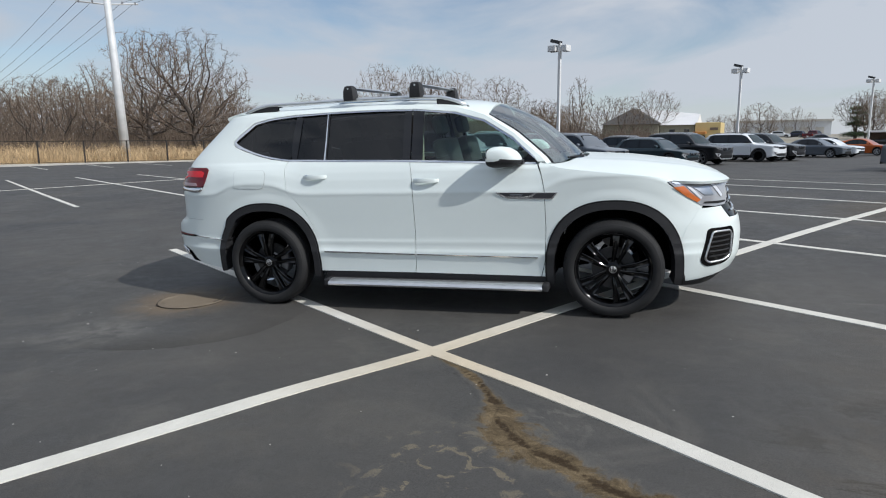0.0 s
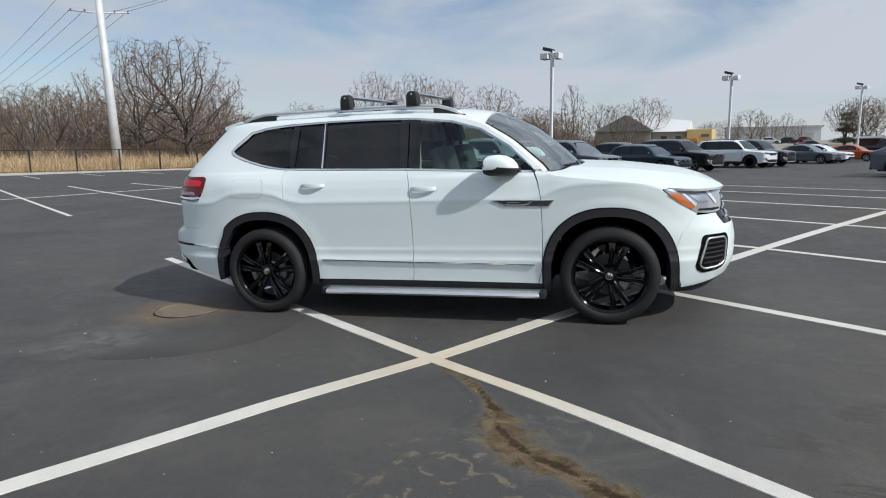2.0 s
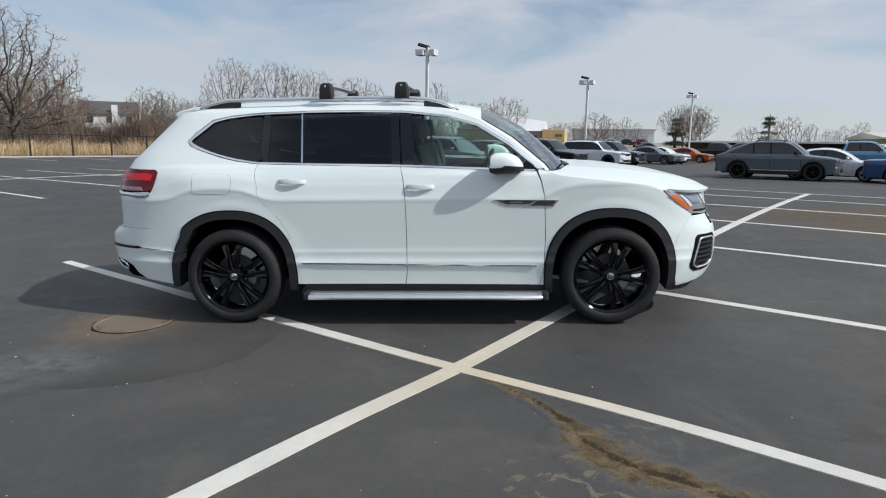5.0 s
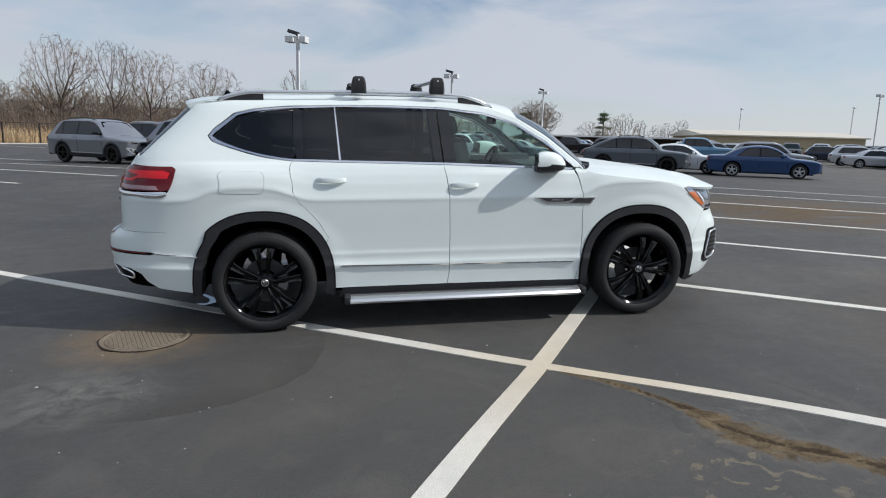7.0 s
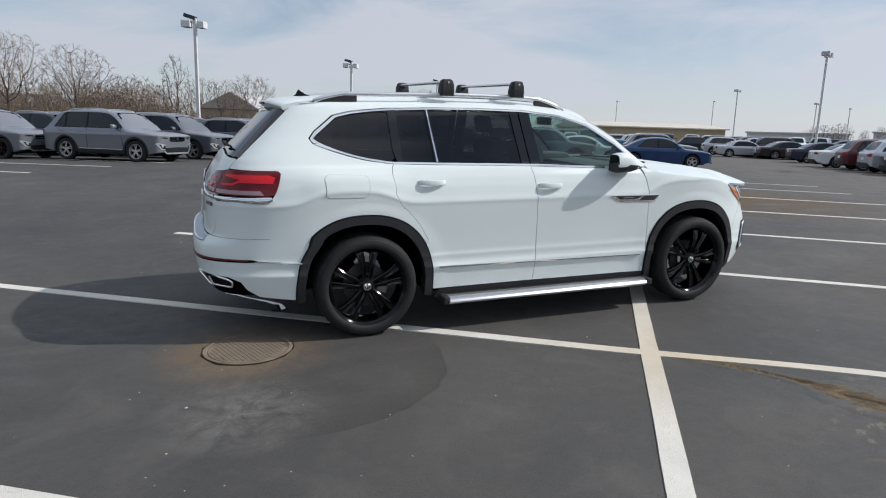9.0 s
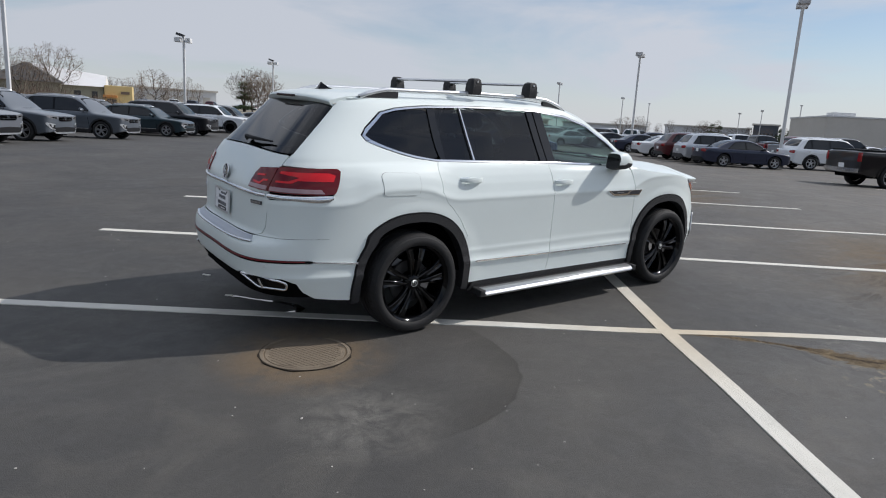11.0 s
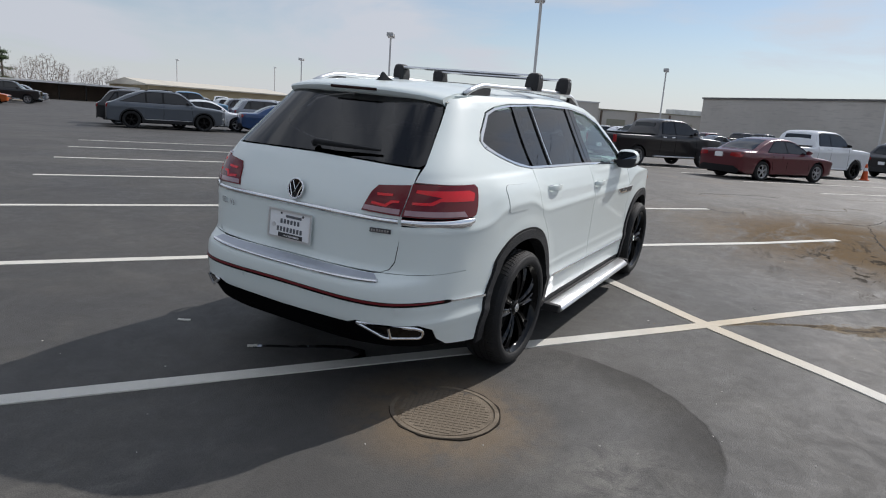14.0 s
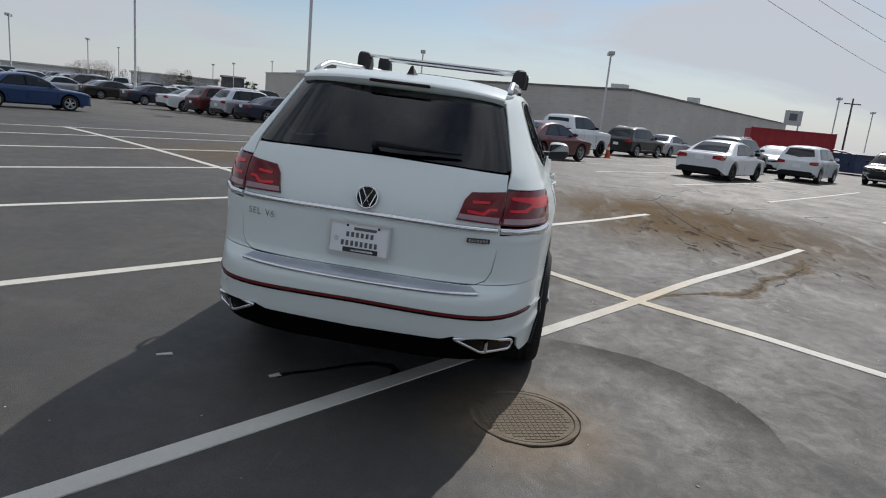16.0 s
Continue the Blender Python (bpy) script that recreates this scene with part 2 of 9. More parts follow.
    foul = N.new("ShaderNodeMath")
    foul.operation = "MAXIMUM"
    L.new(murk, foul.inputs[0])
    L.new(pits, foul.inputs[1])
    foul_ = N.new("ShaderNodeMath")
    foul_.operation = "MAXIMUM"
    L.new(foul.outputs[0], foul_.inputs[0])
    L.new(wash, foul_.inputs[1])
    if silted:
        at = N.new("ShaderNodeAttribute")
        at.attribute_name = "silt"
        edge = N.new("ShaderNodeMath")
        edge.operation = "MULTIPLY_ADD"
        edge.inputs[1].default_value = 0.95
        L.new(ranged(tex(5.0, 9, 0.72, 0.8), 0.25, 0.75, -0.5, 0.5), edge.inputs[0])
        L.new(at.outputs["Fac"], edge.inputs[2])
        halo = ranged(edge.outputs[0], 0.28, 0.50)
        body = ranged(edge.outputs[0], 0.48, 0.68)
        col = mixed(times(halo, 0.30), col, (0.120, 0.114, 0.100))
        mud = mixed(ranged(tex(6.0, 9, 0.78, 1.0), 0.36, 0.62), (0.046, 0.034, 0.021), (0.180, 0.142, 0.092))
        col = mixed(times(body, 0.92), col, mud)
        crk = N.new("ShaderNodeAttribute")
        crk.attribute_name = "crack"
        dark = N.new("ShaderNodeMath")
        dark.operation = "MULTIPLY_ADD"
        dark.inputs[1].default_value = 1.1
        L.new(ranged(tex(8.0, 6, 0.7), 0.25, 0.75, -0.5, 0.5), dark.inputs[0])
        L.new(crk.outputs["Fac"], dark.inputs[2])
        col = mixed(times(ranged(dark.outputs[0], 0.45, 0.75), 0.85), col, (0.034, 0.024, 0.016))
    silt = times(ranged(tex(0.19, 5, 0.6, 0.8), 0.6, 0.75), ranged(tex(4.0, 7, 0.7), 0.4, 0.7))
    col = mixed(times(silt, 0.45), col, (0.135, 0.115, 0.085))
    grain = N.new("ShaderNodeTexVoronoi")
    grain.inputs["Scale"].default_value = 160
    L.new(co.outputs["Object"], grain.inputs["Vector"])
    gr = ranged(grain.outputs["Distance"], 0.0, 0.8, 1.22, 0.72)
    mul = N.new("ShaderNodeMixRGB")
    mul.blend_type = "MULTIPLY"
    mul.inputs["Fac"].default_value = 1.0
    L.new(col, mul.inputs["Color1"])
    L.new(gr, mul.inputs["Color2"])
    # small light chips
    chip = N.new("ShaderNodeTexVoronoi")
    chip.inputs["Scale"].default_value = 2.1
    L.new(co.outputs["Object"], chip.inputs["Vector"])
    ch = ranged(chip.outputs["Distance"], 0.008, 0.016, 1.0, 0.0)
    warm = N.new("ShaderNodeMixRGB")
    warm.blend_type = "MULTIPLY"
    warm.inputs["Fac"].default_value = 1.0
    warm.inputs["Color2"].default_value = (1.075, 1.02, 0.922, 1)
    L.new(mul.outputs["Color"], warm.inputs["Color1"])
    fin = mixed(times(ch, 0.45), warm.outputs["Color"], (0.4, 0.38, 0.34))
    L.new(fin, b.inputs["Base Color"])
    gloss = ranged(tex(1.1, 7, 0.6, 0.5), 0.3, 0.75, 0.62, 0.80)
    dull = N.new("ShaderNodeMixRGB")
    worn = N.new("ShaderNodeMath")
    worn.operation = "MAXIMUM"
    muck = N.new("ShaderNodeMath")
    muck.operation = "MAXIMUM"
    L.new(times(spot, 0.9), muck.inputs[0])
    L.new(foul_.outputs[0], muck.inputs[1])
    L.new(muck.outputs[0], worn.inputs[0])
    L.new(times(seam, 0.6), worn.inputs[1])
    L.new(worn.outputs[0], dull.inputs["Fac"])
    L.new(gloss, dull.inputs["Color1"])
    dull.inputs["Color2"].default_value = (0.97, 0.97, 0.97, 1)
    fine = N.new("ShaderNodeMath")
    fine.operation = "MULTIPLY_ADD"
    fine.inputs[1].default_value = 0.22
    L.new(ranged(tex(7.0, 8, 0.75, 0.6), 0.3, 0.7, -0.5, 0.5), fine.inputs[0])
    L.new(dull.outputs["Color"], fine.inputs[2])
    L.new(fine.outputs[0], b.inputs["Roughness"])
    matt = worn.outputs[0]
    if silted:
        both_ = N.new("ShaderNodeMath")
        both_.operation = "MAXIMUM"
        L.new(body, both_.inputs[0])
        L.new(matt, both_.inputs[1])
        matt = both_.outputs[0]
    L.new(ranged(matt, 0.0, 1.0, 0.5, 0.06), b.inputs["Specular IOR Level"])
    bp = N.new("ShaderNodeBump")
    bp.inputs["Strength"].default_value, bp.inputs["Distance"].default_value = 0.40, 0.004
    L.new(grain.outputs["Distance"], bp.inputs["Height"])
    bp2 = N.new("ShaderNodeBump")
    bp2.inputs["Strength"].default_value, bp2.inputs["Distance"].default_value = 0.15, 0.02
    L.new(tex(2.4, 6), bp2.inputs["Height"])
    L.new(bp2.outputs["Normal"], bp.inputs["Normal"])
    L.new(bp.outputs["Normal"], b.inputs["Normal"])
    return m


def mapped_paint(name, color, under, wear):
    """Road paint worn through to what lies under it."""
    m = material(name, color, 0.75, vary=0.10, scale=3.0, bump=0.5, bump_scale=180)
    nt = m.node_tree
    b = nt.nodes["Principled BSDF"]
    src = b.inputs["Base Color"].links[0].from_socket
    co = nt.nodes.new("ShaderNodeTexCoord")
    n = nt.nodes.new("ShaderNodeTexNoise")
    n.inputs["Scale"].default_value, n.inputs["Detail"].default_value, n.inputs["Roughness"].default_value = 9.0, 10, 0.75
    nt.links.new(co.outputs["Object"], n.inputs["Vector"])
    r = nt.nodes.new("ShaderNodeMapRange")
    r.inputs["From Min"].default_value, r.inputs["From Max"].default_value = 0.62 - wear, 0.74 - wear
    nt.links.new(n.outputs["Fac"], r.inputs["Value"])
    mx = nt.nodes.new("ShaderNodeMixRGB")
    mx.inputs["Color2"].default_value = (*under, 1)
    nt.links.new(r.outputs["Result"], mx.inputs["Fac"])
    nt.links.new(src, mx.inputs["Color1"])
    # yellow-brown silt stain near the crossing of the lines
    d = nt.nodes.new("ShaderNodeVectorMath")
    d.operation = "DISTANCE"
    d.inputs[1].default_value = (2.1, -2.1, 0.0)
    nt.links.new(co.outputs["Object"], d.inputs[0])
    near = nt.nodes.new("ShaderNodeMapRange")
    for k, x in zip(("From Min", "From Max", "To Min", "To Max"), (0.1, 1.5, 0.65, 0.0)):
        near.inputs[k].default_value = x
    nt.links.new(d.outputs["Value"], near.inputs["Value"])
    st = nt.nodes.new("ShaderNodeMixRGB")
    st.blend_type = "MULTIPLY"
    st.inputs["Color2"].default_value = (0.86, 0.70, 0.48, 1)
    nt.links.new(near.outputs["Result"], st.inputs["Fac"])
    nt.links.new(mx.outputs["Color"], st.inputs["Color1"])
    nt.links.new(st.outputs["Color"], b.inputs["Base Color"])
    return m


ASPHALT = asphalt_material()
SILTED = asphalt_material(True)
LINE = mapped_paint("line_paint", (0.61, 0.59, 0.53), (0.30, 0.29, 0.27), 0.0)
SILT = material("silt", (0.120, 0.092, 0.060), 0.95, vary=0.35, scale=5, second=(0.21, 0.165, 0.11), bump=0.7, bump_scale=70)
CONCRETE = material("concrete", (0.42, 0.40, 0.36), 0.9, vary=0.2, scale=2, bump=0.4, bump_scale=60)
GRASSY = material("dry_ground", (0.30, 0.215, 0.11), 0.95, vary=0.3, scale=0.5, bump=0.8, bump_scale=8)
STRAW = material("dry_grass", (0.47, 0.345, 0.20), 0.9, vary=0.35, scale=0.6, island=0.4)
BARK = material("bark", (0.095, 0.078, 0.066), 0.95, vary=0.35, scale=4, random_tone=0.25, bump=0.8, bump_scale=30)
TWIG = material("twigs", (0.165, 0.124, 0.092), 0.95, vary=0.3, scale=1, random_tone=0.22, island=0.25)
NEEDLE = material("needles", (0.055, 0.085, 0.035), 0.8, vary=0.3, scale=2, island=0.35)
FENCE = material("fence_metal", (0.025, 0.022, 0.020), 0.6, metal=0.3)
GALV = material("galvanised_steel", (0.60, 0.61, 0.61), 0.6, metal=0.15, vary=0.15, scale=1.2, bump=0.15, bump_scale=20)
POLEWHITE = material("pole_white", (0.66, 0.66, 0.65), 0.5, vary=0.1, scale=0.8)
LAMPGREY = material("lamp_housing", (0.50, 0.50, 0.50), 0.5, vary=0.1, scale=3)
LAMPDARK = material("lamp_dark", (0.03, 0.03, 0.033), 0.4)
IRON = material("cast_iron", (0.185, 0.148, 0.110), 0.85, spec=0.2, vary=0.35, scale=6, second=(0.26, 0.215, 0.16), bump=0.5, bump_scale=90)
SEAM = material("tar_seam", (0.056, 0.050, 0.044), 0.95, spec=0.1, vary=0.2, scale=6, bump=0.5, bump_scale=50)


# ---- helpers for building ----
def part(name, bm, mat, parent, label="", smooth=None, at=None):
    """One mesh object from a bmesh, under a thing or a part."""
    me = bpy.data.meshes.new(name)
    if smooth is not None:
        for f in bm.faces:
            f.smooth = True
        if smooth < 180:
            for e in bm.edges:
                if len(e.link_faces) == 2 and e.calc_face_angle(0) > radians(smooth):
                    e.smooth = False
    bm.to_mesh(me)
    bm.free()
    for x in (mat if isinstance(mat, (list, tuple)) else [mat]):
        me.materials.append(x)
    ob = new(name, me)
    if parent is not None:
        ob.parent = parent
    if at is not None:
        ob.matrix_basis = at
    if label:
        ob["label"] = label
    return ob


def box(bm, lo, hi, m=None, bevel=0.0):
    lo, hi = Vector(lo), Vector(hi)
    r = bmesh.ops.create_cube(bm, size=1.0)
    vs = r["verts"]
    for v in vs:
        v.co = Vector([lo[i] + (v.co[i] + 0.5) * (hi[i] - lo[i]) for i in range(3)])
    if bevel:
        es = list({e for v in vs for e in v.link_edges})
        r2 = bmesh.ops.bevel(bm, geom=es, offset=bevel, segments=2, affect="EDGES", profile=0.6)
        vs = list({v for f in r2["faces"] for v in f.verts} | {v for v in vs if v.is_valid})
    if m is not None:
        for v in vs:
            v.co = m @ v.co
    return vs


def tube(bm, pts, radii, sides=8, caps=True):
    """A round tube along points."""
    rings = []
    n = len(pts)
    pts = [Vector(p) for p in pts]
    if not hasattr(radii, "__len__"):
        radii = [radii] * n
    ref = None
    for i, p in enumerate(pts):
        d = (pts[min(i + 1, n - 1)] - pts[max(i - 1, 0)]).normalized()
        if ref is None:
            ref = d.orthogonal().normalized()
        ref = (ref - d * ref.dot(d)).normalized()
        q = d.cross(ref)
        rings.append([bm.verts.new(p + (ref * math.cos(a) + q * math.sin(a)) * radii[i]) for a in [2 * math.pi * k / sides for k in range(sides)]])
    for a, b in zip(rings, rings[1:]):
        for k in range(sides):
            bm.faces.new((a[k], a[(k + 1) % sides], b[(k + 1) % sides], b[k]))
    if caps and sides > 2:
        bm.faces.new(rings[0][::-1])
        bm.faces.new(rings[-1])


def lathe(bm, prof, sides=32, axis="Y", m=None):
    """Turn a profile of (along, radius) about an axis; closed ends where the radius is 0."""
    rings = []
    for a, r in prof:
        ring = []
        for k in range(sides if r > 1e-6 else 1):
            t = 2 * math.pi * k / sides
            c, s = r * math.cos(t), r * math.sin(t)
            p = Vector((c, a, s)) if axis == "Y" else (Vector((c, s, a)) if axis == "Z" else Vector((a, c, s)))
            ring.append(bm.verts.new(m @ p if m else p))
        rings.append(ring)
    for a, b in zip(rings, rings[1:]):
        for k in range(sides):
            q = []
            for v in (a[k % len(a)], a[(k + 1) % len(a)], b[(k + 1) % len(b)], b[k % len(b)]):
                if v not in q:
                    q.append(v)
            if len(q) > 2:
                bm.faces.new(q)
    bmesh.ops.recalc_face_normals(bm, faces=bm.faces[:])


def thicken(bm, t):
    """Give an open sheet a thickness."""
    bmesh.ops.recalc_face_normals(bm, faces=bm.faces[:])
    bm.normal_update()
    bmesh.ops.solidify(bm, geom=bm.faces[:], thickness=t)


def thing(name, m, label, category, group="", kind=""):
    ob = new(name)
    ob.empty_display_size = 0.2
    ob.matrix_basis = m
    return tagged(ob, label, category, group, kind)


# ---- the lot: its lie and its grid ----
GRID = radians(55.2)
CG, SG = math.cos(GRID), math.sin(GRID)


def uv(u, v):
    """World x, y of a place in the parking grid: u along the stalls, v across them."""
    return u * SG + v * CG, -u * CG + v * SG


def to_uv(x, y):
    return x * SG - y * CG, x * CG + y * SG


def lie(x, y):
    """Height of the ground: a drained lot, tilted a little under the white car."""
    p = 0.010 + 0.025 * x + 0.033 * y
    k = max(0, x * SG - y * CG - 2.5)
    p -= min(0.012 * k * k / (k + 0.5), 0.03 + 0.004 * k)
    f = math.exp(-((math.hypot(x, y) / 22) ** 4))
    k = min(1, max(0, (-1.7 - y) / 1.3))
    rise = 0.043 * k * k * (3 - 2 * k) * (1 - 0.5 * min(1, max(0, (x - 2.5) / 1.5))) * math.exp(-((math.hypot(x, y) / 14) ** 4))
    return rise + 0.38 * math.tanh(p / 0.38) * (0.2 + 0.8 * f) if p > 0 else rise + 0.12 * math.tanh(p / 0.12) * f


HEAD = math.atan2(-CG, SG)


def bank_z(x, y):
    """Height of the grass bank that rises far behind the stock cars."""
    d, b = math.hypot(x + 1.1, y + 5.4), math.degrees(math.atan2(y + 5.4, x + 1.1))
    k = min(1, max(0, (b - 66) / 3)) * min(1, max(0, (86 - b) / 3))
    return 0.019 * max(0, min(d, 240) - 84) * k


def on_ground(u, v, turn=0.0):
    x, y = uv(u, v)
    return Matrix.Translation((x, y, lie(x, y) + bank_z(x, y))) @ Matrix.Rotation(HEAD + turn, 4, "Z")


def ground_sheet():
    """One sheet to the horizon: fine near the car, coarse far out."""
    ax = [-900, -500, -280, -160, -110, -80, -60, -48, -40, -34]
    fine = [-9 + 0.25 * i for i in range(73)]
    mid = [-30 + 1.0 * i for i in range(21)]
    ax = ax + mid + fine + [-a for a in mid[::-1]] + [-a for a in ax[::-1]]
    bm = bmesh.new()
    rows = [[bm.verts.new((x, y, lie(x, y))) for x in ax] for y in ax]
    for a, b in zip(rows, rows[1:]):
        for i in range(len(ax) - 1):
            bm.faces.new((a[i], a[i + 1], b[i + 1], b[i]))
    ob = part("ground", bm, ASPHALT, None, smooth=180)
    return tagged(ob, "dark sealed asphalt of a wide parking lot", "ground", kind="structure")


ground = ground_sheet()
LINES = []


def stripe(a, b, width=0.10, mat=None, lift=0.007, bow=0.0):
    """A painted line between two grid places, draped on the ground."""
    a, b = Vector(uv(*a)), Vector(uv(*b))
    d = b - a
    n = max(2, int(d.length / 0.125))
    side = Vector((-d.y, d.x)).normalized() * width / 2
    bm = bmesh.new()
    prev = None
    for i in range(n + 1):
        p = a + d * (i / n)
        w = side * (1 + 0.05 * noise.noise(Vector((p.x * 2, p.y * 2, 3))))
        row = [bm.verts.new((q.x, q.y, lie(q.x, q.y) + lift)) for q in (p - w, p + w)]
        low = [bm.verts.new((q.x, q.y, lie(q.x, q.y) - 0.004)) for q in (p - w * 1.02, p + w * 1.02)]
        if prev:
            bm.faces.new((prev[0], row[0], row[1], prev[1]))
            bm.faces.new((prev[2], low[0], row[0], prev[0]))
            bm.faces.new((prev[1], row[1], low[1], prev[3]))
        prev = row + low
    bmesh.ops.recalc_face_normals(bm, faces=bm.faces[:])
    ob = part("parking_line", bm, mat or LINE, None)
    tagged(ob, "worn white painted stall line on asphalt", "parking line", "stall lines", "structure")
    LINES.append(ob)
    return ob


V0, PITCH = -0.55, 2.6
for k in range(-4, 7):
    stripe((-3.2, V0 + PITCH * k), (8.15, V0 + PITCH * k), 0.107 if k < 2 else 0.10)
stripe((2.64, V0 - 4 * PITCH), (2.58, V0), 0.125)
stripe((2.58, V0), (2.40, V0 + 6 * PITCH), 0.125)
for k in range(-3, 6):
    stripe((-11.2, V0 + 0.2 + PITCH * k), (-26.8, V0 + 0.2 + PITCH * k))
stripe((-19.6, V0 - 3 * PITCH), (-19.6, 9.4))
for k in range(-1, 9):
    stripe((-39.0, 2.8 + 3.6 * (k - 0)), (-47.0, 2.8 + 3.6 * k))
for k in range(-3, 8):
    stripe((15.2, V0 + PITCH * k), (26.6, V0 + PITCH * k))
stripe((20.9, V0 - 3 * PITCH), (20.9, V0 + 2 * PITCH))

# ---- the white car: materials ----
PAINT = material("white_paint", (0.725, 0.785, 0.765), 0.40, vary=0.012, scale=2, coat=0.55, spec=0.2)
PAINT.node_tree.nodes["Principled BSDF"].inputs["Coat Roughness"].default_value = 0.03
BLACKGLOSS = material("gloss_black", (0.002, 0.002, 0.0024), 0.10, spec=0.28)
PILLAR = material("pillar_black", (0.006, 0.006, 0.007), 0.05, spec=0.6)
CLAD = material("black_cladding", (0.021, 0.021, 0.023), 0.6, spec=0.4, vary=0.15, scale=6, bump=0.35, bump_scale=300)
RUBBER = material("tyre_rubber", (0.019, 0.019, 0.0195), 0.7, spec=0.3, vary=0.25, scale=7, bump=0.3, bump_scale=160)
CHROME = material("chrome", (0.80, 0.81, 0.83), 0.12, metal=1.0)
SATIN = material("satin_aluminium", (0.74, 0.75, 0.76), 0.33, metal=0.9, vary=0.05, scale=12)
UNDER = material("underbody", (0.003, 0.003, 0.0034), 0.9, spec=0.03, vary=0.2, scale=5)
TINT = material("privacy_glass", (0.010, 0.011, 0.013), 0.04, spec=0.6, coat=0.5)
LENS_RED = material("red_lens", (0.70, 0.008, 0.014), 0.2, coat=0.1, vary=0.1, scale=8)
LENS_DARK = material("smoked_red_lens", (0.13, 0.002, 0.005), 0.08, coat=0.35, spec=0.3)
LAMPBAND = material("pale_lamp_band", (0.36, 0.22, 0.24), 0.15, coat=0.5, vary=0.1, scale=20)
EXHAUST = material("exhaust_chrome", (0.84, 0.85, 0.87), 0.22, metal=1.0)
BRAKEDARK = material("brake_lamp_dark", (0.02, 0.002, 0.003), 0.2, spec=0.3)
LENS_CLEAR = material("clear_lens", (0.38, 0.38, 0.40), 0.14, metal=0.35, coat=1.0)
AMBER = material("amber_lens", (0.55, 0.13, 0.02), 0.12, coat=1.0)
LAMPBROW = material("lamp_brow", (0.30, 0.33, 0.42), 0.25, metal=0.6, coat=0.5)
LAMPWHITE = material("light_guide", (0.62, 0.64, 0.68), 0.3, coat=0.5)
REDLINE = material("red_trim", (0.16, 0.005, 0.010), 0.4)
PLATEW = material("plate_white", (0.85, 0.86, 0.87), 0.45, vary=0.03, scale=20)
INK = material("ink_dark", (0.03, 0.03, 0.035), 0.5)
PRINT = material("plate_print", (0.11, 0.115, 0.13), 0.5)
BEIGE = material("seat_beige", (0.42, 0.37, 0.30), 0.6, vary=0.08, scale=9)
SEATGREY = material("seat_grey", (0.050, 0.051, 0.052), 0.7, vary=0.1, scale=9)
DARKTRIM = material("dark_trim", (0.012, 0.012, 0.013), 0.6, spec=0.2)
RIMBLACK = material("rim_black", (0.002, 0.002, 0.0023), 0.05, spec=0.5)
HUBCAP = material("hub_cap_metal", (0.30, 0.30, 0.31), 0.3, metal=0.9)
BOARD = material("board_metal", (0.62, 0.63, 0.64), 0.30, metal=0.85, vary=0.05, scale=12)
STEPTRIM = material("step_trim", (0.40, 0.43, 0.48), 0.3, metal=0.8, vary=0.05, scale=20)
DISC = material("brake_disc", (0.075, 0.074, 0.073), 0.45, metal=0.5, vary=0.2, scale=10)


def clear_glass(name, tint, base):
    """Thin tinted glass: see-through, with a gloss that grows towards grazing angles on both faces."""
    m = bpy.data.materials.new(name)
    m.use_nodes = True
    nt = m.node_tree
    nt.nodes.clear()
    o = nt.nodes.new("ShaderNodeOutputMaterial")
    mx = nt.nodes.new("ShaderNodeMixShader")
    tr = nt.nodes.new("ShaderNodeBsdfTransparent")
    gl = nt.nodes.new("ShaderNodeBsdfGlossy")
    lw = nt.nodes.new("ShaderNodeLayerWeight")
    lw.inputs["Blend"].default_value = 0.5
    pw = nt.nodes.new("ShaderNodeMath")
    pw.operation = "POWER"
    pw.inputs[1].default_value = 4.0
    ad = nt.nodes.new("ShaderNodeMath")
    ad.operation = "MULTIPLY_ADD"
    ad.inputs[1].default_value, ad.inputs[2].default_value = 1 - base, base
    tr.inputs["Color"].default_value = (*tint, 1)
    gl.inputs["Roughness"].default_value = 0.02
    nt.links.new(lw.outputs["Facing"], pw.inputs[0])
    nt.links.new(pw.outputs[0], ad.inputs[0])
    nt.links.new(ad.outputs[0], mx.inputs[0])
    nt.links.new(tr.outputs[0], mx.inputs[1])
    nt.links.new(gl.outputs[0], mx.inputs[2])
    nt.links.new(mx.outputs[0], o.inputs["Surface"])
    return m


GLASS = clear_glass("green_tinted_glass", (0.76, 0.92, 0.85), 0.07)
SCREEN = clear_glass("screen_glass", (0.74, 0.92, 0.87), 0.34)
SMOKE = clear_glass("smoked_glass", (0.075, 0.076, 0.083), 0.06)


# ---- the white car: its skin ----
def table(pairs, blur=0.02, lo=0.1, hi=2.0):
    """A smooth function through (z, value) pairs."""
    z = np.linspace(lo, hi, 800)
    y = np.interp(z, [p[0] for p in pairs], [p[1] for p in pairs])
    k = np.exp(-0.5 * (np.arange(-60, 61) * (z[1] - z[0]) / blur) ** 2)
    y = np.convolve(np.pad(y, 60, mode="edge"), k / k.sum(), mode="valid")
    return lambda q: float(np.interp(q, z, y))


